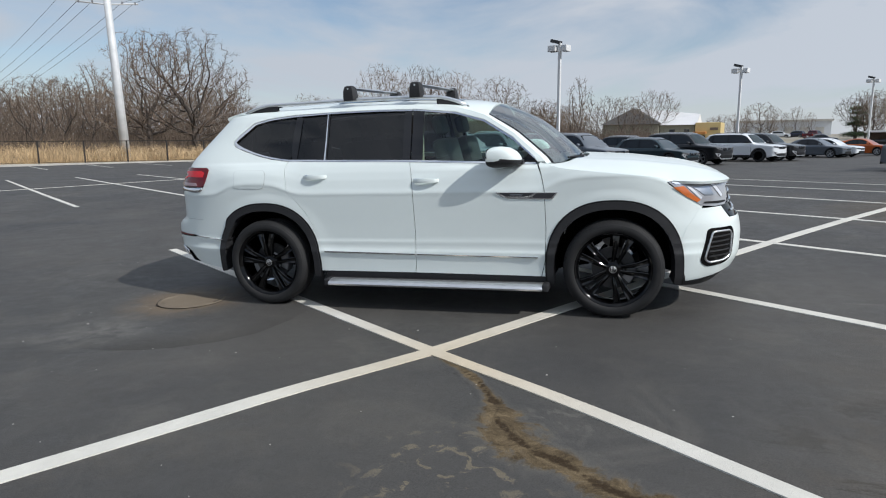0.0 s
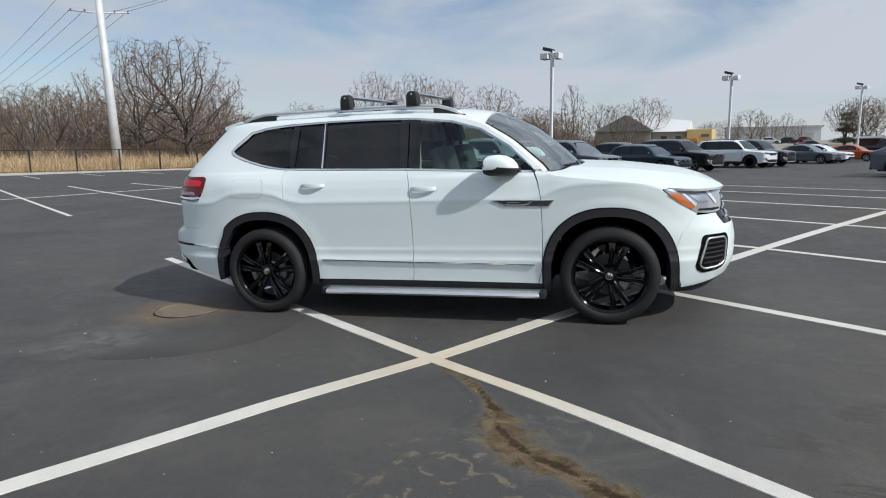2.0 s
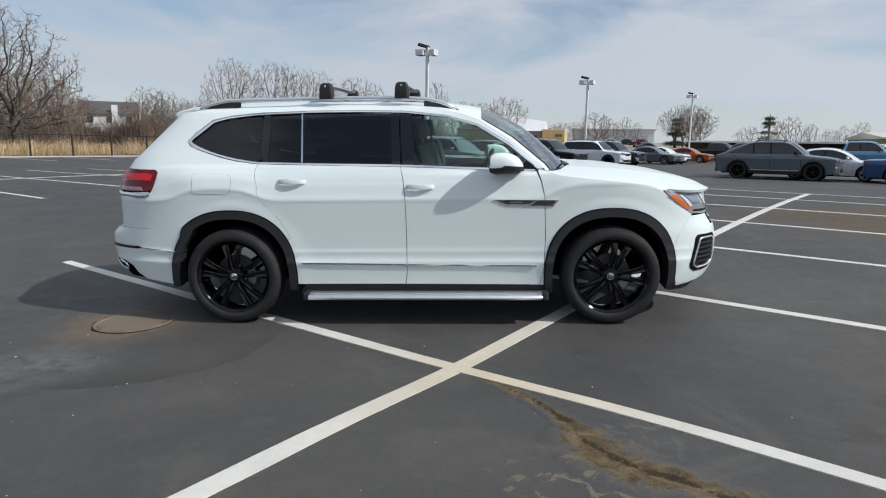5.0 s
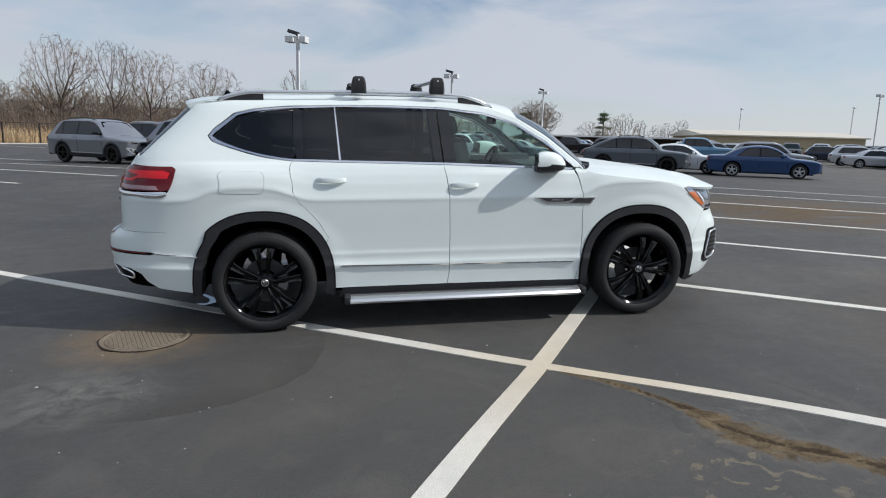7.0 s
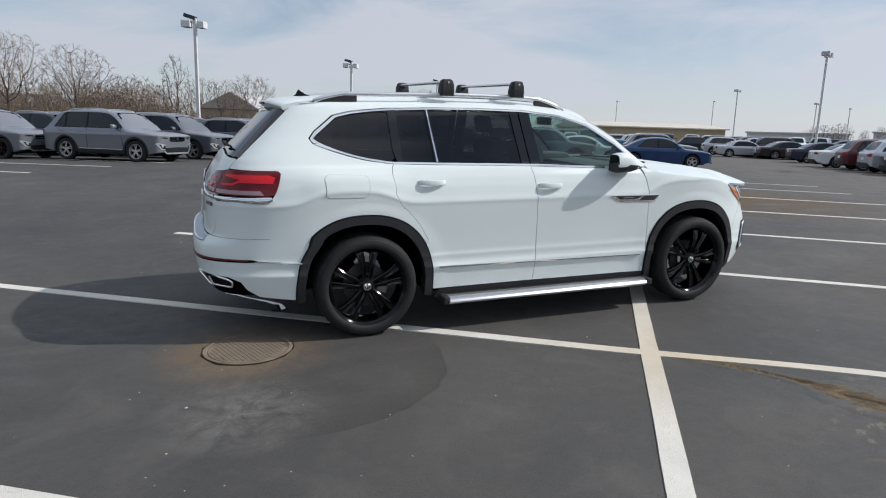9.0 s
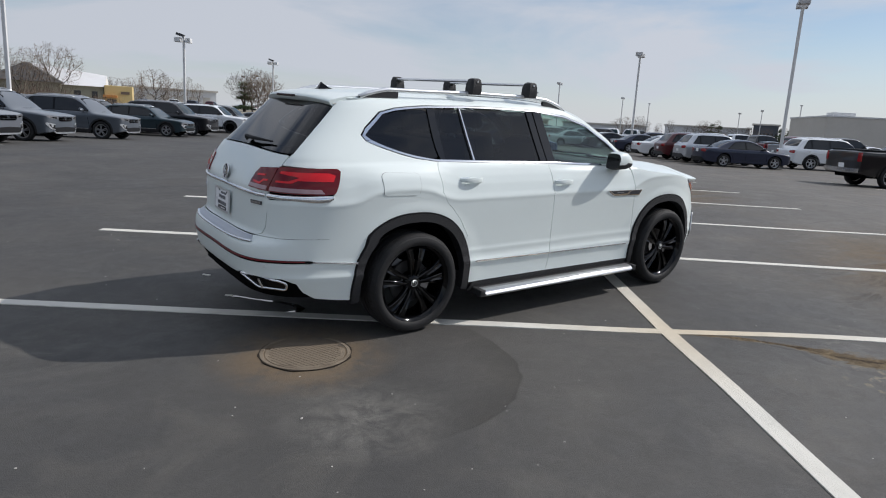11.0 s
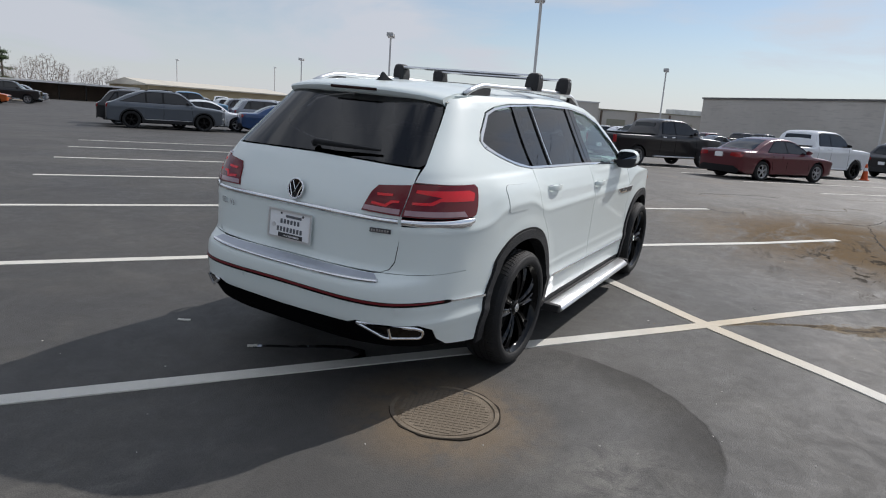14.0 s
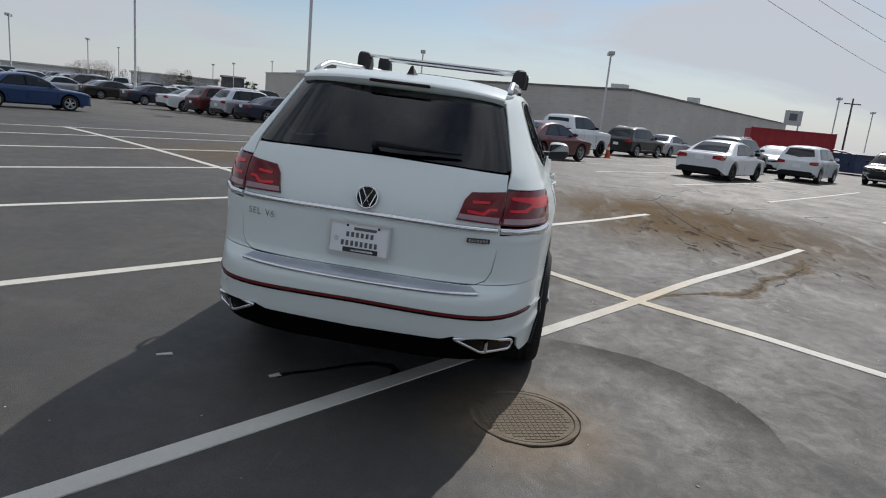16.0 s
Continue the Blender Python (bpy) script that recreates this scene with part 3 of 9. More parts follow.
WIDE = table([(0.2, 0.905), (0.30, 0.93), (0.43, 0.942), (0.487, 0.952), (0.50, 0.953), (0.512, 0.947), (0.56, 0.942), (0.575, 0.946), (0.60, 0.941), (0.75, 0.945), (0.9, 0.951), (0.968, 0.9530), (0.985, 0.9562), (1.0, 0.9535), (1.03, 0.9440), (1.10, 0.9280), (1.17, 0.905), (1.235, 0.876), (1.26, 0.857), (1.30, 0.835), (1.45, 0.755), (1.63, 0.665), (1.68, 0.635), (1.72, 0.59), (1.76, 0.52)], 0.007)
REARX = table([(0.2, -0.98), (0.33, -1.075), (0.42, -1.135), (0.50, -1.166), (0.62, -1.185), (0.70, -1.18), (0.722, -1.170), (0.762, -1.088), (0.80, -1.085), (1.0, -1.075), (1.07, -1.068), (1.12, -1.05), (1.20, -1.005), (1.29, -0.945), (1.32, -0.915), (1.64, -0.595), (1.70, -0.53), (1.76, -0.4)], 0.012)
REARS = table([(0.2, -0.98), (0.33, -1.075), (0.42, -1.125), (0.50, -1.148), (0.60, -1.158), (0.635, -1.153), (0.66, -1.144), (0.70, -1.133), (0.80, -1.105), (1.0, -1.075), (1.07, -1.068), (1.12, -1.05), (1.20, -1.005), (1.29, -0.945), (1.32, -0.915), (1.64, -0.595), (1.70, -0.53), (1.76, -0.4)], 0.012)
FRONTX = table([(0.2, 3.78), (0.30, 3.90), (0.42, 3.965), (0.6, 3.975), (0.72, 3.955), (0.80, 3.905), (0.86, 3.885), (1.0, 3.855), (1.06, 3.82), (1.12, 3.68)], 0.02)
REARM = table([(0.9, 4.0), (1.12, 4.6), (1.32, 7.0), (1.7, 7.0)], 0.04)
X0, X1, NY = 0.30, 2.55, 5.0


RISE = [(-0.62, 0.0), (-0.48, 0.012), (-0.32, 0.082), (-0.2, 0.094), (0.0, 0.094), (0.12, 0.078), (0.27, 0.018), (0.36, 0.0), (2.43, 0.0), (2.60, 0.082), (2.75, 0.108), (3.1, 0.112), (3.25, 0.092), (3.36, 0.05), (3.48, -0.03), (3.6, -0.05)]
RISE_AT = table(RISE, 0.035, -1.3, 4.1)


def wide(x, z):
    """Half width: the shoulder crease rises in an arch over each wheel."""
    a, b = min(1, max(0, (z - 0.66) / 0.30)), min(1, max(0, (1.28 - z) / 0.17))
    return WIDE(z - RISE_AT(x) * a * a * (3 - 2 * a) * b * b * (3 - 2 * b))


def rear_x(th, z):
    """How far back the tail reaches; the loading edge fades out towards the corners."""
    k = min(1, max(0, (math.sin(th) ** (2 / NY) - 0.70) / 0.22))
    k = k * k * (3 - 2 * k)
    return REARX(z) * (1 - k) + REARS(z) * k


def haunch(x, z):
    """The bulge of the wings over the wheels."""
    out = 0.0
    for cx, r in ((0.0, 0.60), (2.979, 0.60)):
        d = math.hypot(x - cx, (z - 0.36) * (1.0 if z > 0.36 else 0.3))
        soft = 0.16 - 0.085 * max(0, (z - 0.36) / (d + 1e-6)) ** 4
        k = min(1, max(0, (r + 0.01 + 0.5 * soft - d) / soft))
        out = max(out, 0.007 * k * k * (3 - 2 * k) * min(1, max(0, (x + 0.66) / 0.22)))
    return out


def side_y(x, z):
    w = wide(x, z)
    if x < X0:
        d = min(0.9999, max(0, (X0 - x) / (X0 - REARX(z))))
        w *= (1 - d ** REARM(z)) ** (1 / NY)
    elif z < 1.19 and x > X1:
        d = min(0.9999, (x - X1) / (FRONTX(z) - X1))
        w *= (1 - d ** 4) ** (1 / 3.0)
    elif z >= 1.19:
        w *= 1 - 0.012 * max(0, x - 1.2) ** 2
    return w + haunch(x, z) * min(1, w / 0.8)


def arc_table(D, W, n, m):
    th = np.linspace(0, math.pi / 2, 1200)
    x, y = -D * np.cos(th) ** (2 / m), W * np.sin(th) ** (2 / n)
    s = np.concatenate(([0], np.cumsum(np.hypot(np.diff(x), np.diff(y)))))
    return th, s


RTH, RS = arc_table(X0 - REARX(0.95), WIDE(0.95), NY, 4.2)
FTH, FS = arc_table(FRONTX(0.65) - X1, WIDE(0.65), 3.0, 4.0)
SR = float(RS[-1])


def skin(s, z):
    """Right-hand skin from the middle of the tail (s = 0) round the corner and along the side."""
    if s >= SR:
        x = X0 + s - SR
        return Vector((x, -side_y(x, z), z))
    th = float(np.interp(s, RS, RTH))
    x = X0 - (X0 - rear_x(th, z)) * math.cos(th) ** (2 / REARM(z))
    y = wide(x, z) * math.sin(th) ** (2 / NY)
    return Vector((x, -(y + haunch(x, z) * min(1, y / 0.8)), z))


def nose(s, z):
    """Right-hand skin from the middle of the nose (s = 0) back to the front wheel."""
    th = float(np.interp(s, FS, FTH))
    x = X1 + (FRONTX(z) - X1) * math.cos(th) ** (2 / 4.0)
    y = wide(x, z) * math.sin(th) ** (2 / 3.0)
    return Vector((x, -(y + haunch(x, z) * min(1, y / 0.8)), z))


def sx(x, z):
    """Place on the skin by x (side)."""
    if x >= X0:
        return SR + x - X0
    d = min(1, (X0 - x) / (X0 - REARX(z)))
    return float(np.interp(math.acos(d ** (REARM(z) / 2)), RTH, RS))


def sy(y, z):
    """Place on the skin by y (tail)."""
    return math.copysign(float(np.interp(math.asin(min(1, abs(y) / WIDE(z)) ** (NY / 2)), RTH, RS)), y)


def fx(x, z):
    d = max(0, min(1, (x - X1) / (FRONTX(z) - X1)))
    return float(np.interp(math.acos(d ** 2.0), FTH, FS))


def fy(y, z):
    return float(np.interp(math.asin(min(1, y / WIDE(z)) ** 1.5), FTH, FS))


def both(surface):
    """Lets a surface of the right half take s < 0 for the left half."""
    def f(s, z):
        p = surface(abs(s), z)
        return p if s >= 0 else Vector((p.x, -p.y, p.z))
    return f


TAIL, NOSE = both(skin), both(nose)


def round_poly(pts, r=0.02, seg=4):
    """Round the corners of a polygon."""
    out, n = [], len(pts)
    for i in range(n):
        p, a, b = Vector(pts[i]), Vector(pts[i - 1]), Vector(pts[(i + 1) % n])
        da, db = a - p, b - p
        k = min(r, da.length * 0.45, db.length * 0.45)
        if k < 1e-4 or abs(da.normalized().dot(db.normalized())) > 0.985:
            out.append(tuple(p))
            continue
        p1, p2 = p + da.normalized() * k, p + db.normalized() * k
        for j in range(seg + 1):
            t = j / seg
            out.append(tuple(p1 * (1 - t) ** 2 + p * 2 * t * (1 - t) + p2 * t * t))
    return out


FOLDS = (0.4885, 0.5005, 0.5122, 0.5602, 0.5753, 0.5995, 0.9703, 0.9852, 1.0003, 1.0152, 1.0304)

ARCHED = tuple(0.9335 + 0.0101 * i for i in range(20))


def panel(name, pts, mat, parent, surface=None, off=0.0, depth=0.012, step=0.06, flip=False, label="", fine=False):
    """A piece of skin inside an outline of (s, z), with turned-in edges; flip makes its mirror image."""
    surface = surface or TAIL
    bm = bmesh.new()
    keep = [p for i, p in enumerate(pts) if math.hypot(p[0] - pts[i - 1][0], p[1] - pts[i - 1][1]) > 0.0015]
    bm.faces.new([bm.verts.new((p[0], 0, p[1])) for p in keep])
    for ax, i in (((1, 0, 0), 0), ((0, 0, 1), 1)):
        lo, hi = min(p[i] for p in pts), max(p[i] for p in pts)
        st = step if i == 0 else step * 0.7
        c = math.floor(lo / st) * st + st
        while c < hi - 1e-4:
            bmesh.ops.bisect_plane(bm, geom=bm.verts[:] + bm.edges[:] + bm.faces[:], plane_co=Vector(ax) * (c + 0.00037), plane_no=ax, dist=1e-5)
            c += st
        for c in (() if i == 0 else FOLDS + ARCHED if fine else FOLDS):
            if lo + 0.004 < c < hi - 0.004:
                bmesh.ops.bisect_plane(bm, geom=bm.verts[:] + bm.edges[:] + bm.faces[:], plane_co=Vector(ax) * c, plane_no=ax, dist=1e-5)
    bmesh.ops.triangulate(bm, faces=[f for f in bm.faces if len(f.verts) > 4], ngon_method="EAR_CLIP")
    nrm = {}
    for v in bm.verts:
        s, z = v.co.x, v.co.z
        p = surface(s, z)
        e = 0.004
        n = (surface(s + e, z) - surface(s - e, z)).cross(surface(s, z + e) - surface(s, z - e))
        n = n.normalized() if n.length > 1e-9 else Vector((0, -1, 0))
        if n.dot(p - Vector((1.4, 0, 0.9))) < 0:
            n = -n
        nrm[v] = n
        v.co = p + n * (off(s, z) if callable(off) else off)
    bmesh.ops.recalc_face_normals(bm, faces=bm.faces[:])
    fs = bm.faces[:]
    if fs and sum(f.normal.dot(nrm[f.verts[0]]) * f.calc_area() for f in fs) < 0:
        bmesh.ops.reverse_faces(bm, faces=fs)
    edge = [e for e in bm.edges if len(e.link_faces) == 1]
    for e in edge:
        e.smooth = False
    if depth:
        r = bmesh.ops.extrude_edge_only(bm, edges=edge)
        lo_v = [g for g in r["geom"] if isinstance(g, bmesh.types.BMVert)]
        for v in lo_v:
            up = next((e.other_vert(v) for e in v.link_edges if e.other_vert(v) in nrm), None)
            if up is not None:
                v.co = v.co - nrm[up] * depth
    if flip:
        for v in bm.verts:
            v.co.y = -v.co.y
        bmesh.ops.reverse_faces(bm, faces=bm.faces[:])
    for f in bm.faces:
        f.smooth = True
    bm.verts.index_update()
    top = {v.index: (Vector((n.x, -n.y, n.z)) if flip else n) for v, n in nrm.items()}
    me = bpy.data.meshes.new(name)
    bm.to_mesh(me)
    bm.free()
    loops = [None] * len(me.loops)
    for poly in me.polygons:
        flat = any(me.loops[i].vertex_index not in top for i in poly.loop_indices)
        for i in poly.loop_indices:
            loops[i] = tuple(poly.normal if flat else top[me.loops[i].vertex_index])
    me.normals_split_custom_set(loops)
    me.materials.append(mat)
    ob = new(name, me)
    ob.parent = parent
    if label:
        ob["label"] = label
    return ob


def side_outline(pts):
    return [(sx(x, z), z) for x, z in pts]


CAR = Matrix.Translation((0, 0, 0.010)) @ Matrix(((1, 0, -0.025, 0), (-0.0008, 1, -0.033, 0), (0.025, 0.033, 1, 0), (0, 0, 0, 1)))
car = thing("suv", CAR, "white three-row SUV with black wheels and roof rack bars", "car")

AR, FR = 0.478, 0.478     # radius of the wheel openings
RX, FXC, WZ = 0.0, 2.979, 0.375


def arch(cx, r, a0, a1, n=22):
    """A wheel opening, a little squarer than a circle."""
    out = []
    for i in range(n + 1):
        a = radians(a0 + (a1 - a0) * i / n)
        c, s = math.cos(a), math.sin(a)
        out.append((cx + 0.957 * r * math.copysign(abs(c) ** 0.86, c), WZ + 1.002 * r * math.copysign(abs(s) ** 0.86, s)))
    return out


BELT_R = [(-0.325, 1.425), (-0.16, 1.36), (0.05, 1.305), (0.27, 1.278), (0.6, 1.268), (1.0, 1.258), (1.37, 1.248), (2.0, 1.222), (2.39, 1.205)]
TOP_R = [(-0.17, 1.592), (-0.05, 1.622), (0.27, 1.648), (0.6, 1.658), (1.0, 1.658), (1.37, 1.648), (1.7, 1.612), (1.95, 1.54), (2.2, 1.39), (2.39, 1.228)]


def line_at(pts, x):
    return float(np.interp(x, [p[0] for p in pts], [p[1] for p in pts]))


def span(pts, a, b, lift=0.0, n=10):
    return [(a + (b - a) * i / n, line_at(pts, a + (b - a) * i / n) + lift) for i in range(n + 1)]


def build_side(flip):
    mir = dict(flip=flip)
    # quarter panel with the D pillar
    q = []
    q += [(sx(-0.45, 0.58), 0.58)]
    q += side_outline(arch(RX, AR, 154, 28, 26))
    q += side_outline([(0.475, 0.70), (0.40, 0.83), (0.285, 0.95), (0.222, 1.05), (0.213, 1.15), (0.228, 1.266)])
    q += side_outline([(0.05, 1.288), (-0.16, 1.342), (-0.345, 1.41), (-0.372, 1.45), (-0.33, 1.50), (-0.19, 1.61), (-0.05, 1.642), (0.262, 1.668), (0.262, 1.70)])
    q += [(sx(-0.2, 1.70), 1.70), (sy(0.575, 1.665), 1.668), (sy(0.60, 1.6), 1.60), (sy(0.645, 1.45), 1.45), (sy(0.682, 1.32), 1.32), (sy(0.676, 1.24), 1.24)]
    q += [(sx(-0.60, 1.225), 1.228), (sx(-0.585, 1.21), 1.21), (sx(-0.63, 1.07), 1.07), (sx(-0.66, 1.03), 1.03), (sy(0.670, 1.015), 1.015), (sy(0.668, 0.9), 0.90), (sy(0.659, 0.823), 0.823), (sy(0.635, 0.781), 0.781), (sy(0.597, 0.766), 0.7658), (sy(0.68, 0.766), 0.7655), (sx(-0.66, 0.765), 0.765)]
    clean = []
    for p in q:
        if not clean or (Vector(p) - Vector(clean[-1])).length > 0.004:
            clean.append(p)
    panel("quarter_panel", clean, PAINT, car, step=0.032, fine=True, **mir)
    # rear door
    low = [(0.495, 0.495), (0.502, 0.40), (0.506, 0.318), (1.375, 0.318)]
    seam = [(1.388, 0.40), (1.392, 0.7), (1.385, 1.0), (1.368, 1.15), (1.347, 1.245)]
    top = span(BELT_R, 1.347, 0.236, -0.014)
    back = [(0.2165, 1.15), (0.2255, 1.0515), (0.288, 0.9520), (0.4025, 0.8320), (0.4775, 0.7015), (0.4265, 0.629)] + arch(RX, AR + 0.004, 26, 12, 6)
    panel("rear_door", side_outline(low + seam + top + back), PAINT, car, step=0.04, fine=True, **mir)
    # front door
    low = [(1.380, 0.318), (2.43, 0.312), (2.462, 0.45), (2.468, 0.7), (2.458, 1.0), (2.43, 1.12), (2.40, 1.192)]
    top = span(BELT_R, 2.38, 1.352, -0.014)
    seam = [(1.373, 1.15), (1.390, 1.0), (1.397, 0.7), (1.393, 0.40)]
    panel("front_door", side_outline(low + top + seam), PAINT, car, step=0.05, **mir)
    # front wing
    w = [(2.435, 0.312), (2.52, 0.312)] + arch(FXC, FR, 188, 20, 26)
    w += [(3.485, 0.595), (3.52, 0.70), (3.605, 0.826), (3.622, 0.852), (3.480, 0.936), (3.362, 1.032), (3.36, 1.042), (3.42, 1.047), (3.25, 1.085), (3.0, 1.115), (2.7, 1.147), (2.55, 1.168), (2.49, 1.19), (2.424, 1.209), (2.412, 1.196), (2.438, 1.12), (2.463, 1.0), (2.473, 0.7), (2.467, 0.45)]
    panel("front_wing", side_outline(w), PAINT, car, step=0.032, fine=True, **mir)
    # A pillar and roof edge
    a = [(0.262, 1.668), (0.262, 1.70), (0.8, 1.712), (1.37, 1.704), (1.7, 1.668), (1.95, 1.595), (2.2, 1.44), (2.44, 1.240), (2.452, 1.214), (2.405, 1.214)]
    a += [(x, z + 0.018) for x, z in TOP_R[::-1] if 0.27 < x < 2.3]
    panel("roof_side", side_outline(a), PAINT, car, step=0.06, **mir)
    # sill behind the running board
    panel("sill", side_outline([(0.53, 0.24), (2.53, 0.236), (2.51, 0.308), (0.572, 0.312)]), CLAD, car, off=-0.004, **mir)
    # windows: quarter, fixed light, rear door, front door
    def window(name, x0, x1, mat, lo=0.0, slant=0.0, n=8):
        bot = span(BELT_R, x0, x1, 0.004, n)
        topx0, topx1 = x0 - slant, x1 - slant
        tops = span(TOP_R, topx1, topx0, -0.004, n)
        return panel(name, round_poly(side_outline(bot + tops), 0.012), mat, car, off=-0.012, depth=0.01, step=0.07, **mir)
    qw = [(-0.30, 1.418), (-0.16, 1.362), (0.05, 1.308), (0.262, 1.282), (0.232, 1.642), (-0.05, 1.616), (-0.160, 1.59), (-0.312, 1.468), (-0.332, 1.443)]
    panel("quarter_window", round_poly(side_outline(qw), 0.03), SMOKE, car, off=-0.012, step=0.06, **mir)
    window("fixed_window", 0.30, 0.558, SMOKE, slant=0.02)
    window("rear_door_window", 0.585, 1.285, SMOKE, slant=0.03)
    fw = span(BELT_R, 1.452, 2.34, 0.006, 10) + [(x, z - 0.006) for x, z in TOP_R[::-1] if 1.45 < x < 2.34] + [(1.43, 1.640)]
    panel("front_door_window", round_poly(side_outline(fw), 0.012), GLASS, car, off=-0.012, step=0.06, **mir)
    # black pillars between them
    for x0, x1, s0 in ((0.262, 0.302, 0.025), (0.556, 0.588, 0.025), (1.283, 1.350, 0.03), (1.362, 1.455, 0.028)):
        zt0, zt1 = line_at(TOP_R, x0 - s0) + 0.006, line_at(TOP_R, x1 - s0) + 0.006
        panel("window_pillar", side_outline([(x0, line_at(BELT_R, x0)), (x1, line_at(BELT_R, x1)), (x1 - s0, zt1), (x0 - s0, zt0)]), PILLAR, car, off=-0.003, step=0.08, **mir)
    # bright strips
    panel("window_strip", side_outline([(0.58, line_at(BELT_R, 0.58) + 0.006), (0.566, line_at(BELT_R, 0.566) + 0.006), (0.541, 1.655), (0.549, 1.656)]), CHROME, car, off=0.002, depth=0.006, **mir)
    belt = [(x, z + 0.002) for x, z in BELT_R]
    loop = [(x, z - 0.014) for x, z in belt[1:]][::-1]
    strip = [(-0.30, 1.418)] + [(x, z + 0.002) for x, z in BELT_R[1:]] + [(2.39, 1.193)] + loop + [(-0.335, 1.408)]
    panel("window_chrome", side_outline(strip), CHROME, car, off=0.003, depth=0.008, step=0.08, label="bright chrome window surround", **mir)
    up = [(-0.30, 1.418), (-0.338, 1.412), (-0.36, 1.445), (-0.325, 1.492), (-0.18, 1.603), (-0.05, 1.634), (0.27, 1.660), (0.6, 1.670), (1.0, 1.670), (1.37, 1.660), (1.7, 1.624), (1.95, 1.552), (2.2, 1.402), (2.39, 1.238)]
    dn = [(2.375, 1.238), (2.19, 1.390), (1.945, 1.540), (1.7, 1.611), (1.37, 1.649), (1.0, 1.659), (0.6, 1.659), (0.27, 1.649), (-0.05, 1.620), (-0.163, 1.593), (-0.315, 1.470), (-0.338, 1.445)]
    panel("window_chrome", side_outline(up + dn), CHROME, car, off=0.003, depth=0.008, step=0.07, label="bright chrome window surround", **mir)
    # wheel-arch cladding
    for cx, a0, a1 in ((RX, 187, -9), (FXC, 190, -11)):
        ro, ri = 0.528, 0.470
        panel("arch_lip", side_outline(arch(cx, 0.541, a0, a1, 34) + arch(cx, 0.524, a1, a0, 34)), DARKTRIM, car, off=0.005, depth=0.03, step=0.07, **mir)
        outer = arch(cx, ro, a0, a1, 34)
        inner = arch(cx, ri, a1, a0, 34)
        panel("arch_cladding", side_outline(outer + inner), CLAD, car, off=0.012, depth=0.10, step=0.07, label="matt black plastic wheel arch", **mir)
        bm = bmesh.new()
        sgn = 1 if flip else -1
        ring = []
        for i in range(25):
            a = radians(188 - 196 * i / 24)
            x, z = cx + 0.452 * math.cos(a), WZ + 0.468 * math.sin(a)
            ring.append([bm.verts.new((x, sgn * y, z)) for y in (0.90, 0.62)] + [bm.verts.new((cx + 0.2 * math.cos(a), sgn * 0.60, WZ + 0.2 * math.sin(a)))])
        for r0, r1 in zip(ring, ring[1:]):
            for k in range(2):
                bm.faces.new((r0[k], r0[k + 1], r1[k + 1], r1[k]))
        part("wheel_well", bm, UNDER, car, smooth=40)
    # moulding along the doors, running board
    panel("door_moulding", side_outline([(0.56, 0.497), (1.388, 0.484), (1.388, 0.474), (0.56, 0.486)]), CHROME, car, off=0.009, depth=0.018, step=0.2, **mir)
    panel("door_moulding", side_outline([(1.402, 0.484), (2.41, 0.472), (2.405, 0.463), (1.402, 0.474)]), CHROME, car, off=0.009, depth=0.018, step=0.2, **mir)
    panel("bumper_strip", side_outline([(-0.475, 0.588), (-0.80, 0.612), (-0.80, 0.603), (-0.475, 0.576)]), CHROME, car, off=0.007, depth=0.014, step=0.1, **mir)
    sgn = 1 if flip else -1
    bm = bmesh.new()
    prof = [(0.86, 0.258), (0.945, 0.258), (0.950, 0.264), (1.01, 0.264), (1.034, 0.258), (1.052, 0.246), (1.059, 0.232), (1.050, 0.218), (1.03, 0.210), (0.86, 0.210)]
    rows = []
    for x, k in ((0.60, 0.80), (0.62, 1.0), (2.42, 1.0), (2.47, 0.86)):
        rows.append([bm.verts.new((x, sgn * (0.86 + (y - 0.86) * k), z)) for y, z in prof])
    for r0, r1 in zip(rows, rows[1:]):
        for k in range(len(prof) - 1):
            bm.faces.new((r0[k], r0[k + 1], r1[k + 1], r1[k]))
    for r in (rows[0], rows[-1]):
        bm.faces.new(r)
    bmesh.ops.recalc_face_normals(bm, faces=bm.faces[:])
    board = part("running_board", bm, BOARD, car, "brushed aluminium running board", smooth=30)
    bm = bmesh.new()
    box(bm, (0.62, sgn * 0.90 - 0.042, 0.2565), (2.45, sgn * 0.90 + 0.042, 0.2625))
    part("step_pad", bm, CLAD, board, "black rubber tread")
    for xe in (0.575, 2.445):
        bm = bmesh.new()
        box(bm, (xe, min(sgn * 0.84, sgn * 1.045), 0.209), (xe + 0.052, max(sgn * 0.84, sgn * 1.045), 0.268), bevel=0.014)
        part("end_cap", bm, CLAD, board, "black end cap")
    for xb in (0.85, 1.5, 2.2):
        bm = bmesh.new()
        box(bm, (xb, min(sgn * 0.6, sgn * 0.9), 0.225), (xb + 0.06, max(sgn * 0.6, sgn * 0.9), 0.25))
        part("bracket", bm, UNDER, board)
    # fuel door and handles
    if not flip:
        fd = round_poly([(sx(x, z), z) for x, z in ((-0.292, 1.045), (0.012, 1.040), (0.022, 1.175), (0.004, 1.195), (-0.262, 1.207), (-0.296, 1.18))], 0.04, 5)
        panel("fuel_door_gap", fd, material("panel_gap", (0.16, 0.165, 0.165), 0.7), car, off=0.0012, depth=0.004, step=0.032, fine=True)
        fd2 = [(Vector(p) - Vector((sx(-0.137, 1.12), 1.12))) * 0.986 + Vector((sx(-0.137, 1.12), 1.12)) for p in fd]
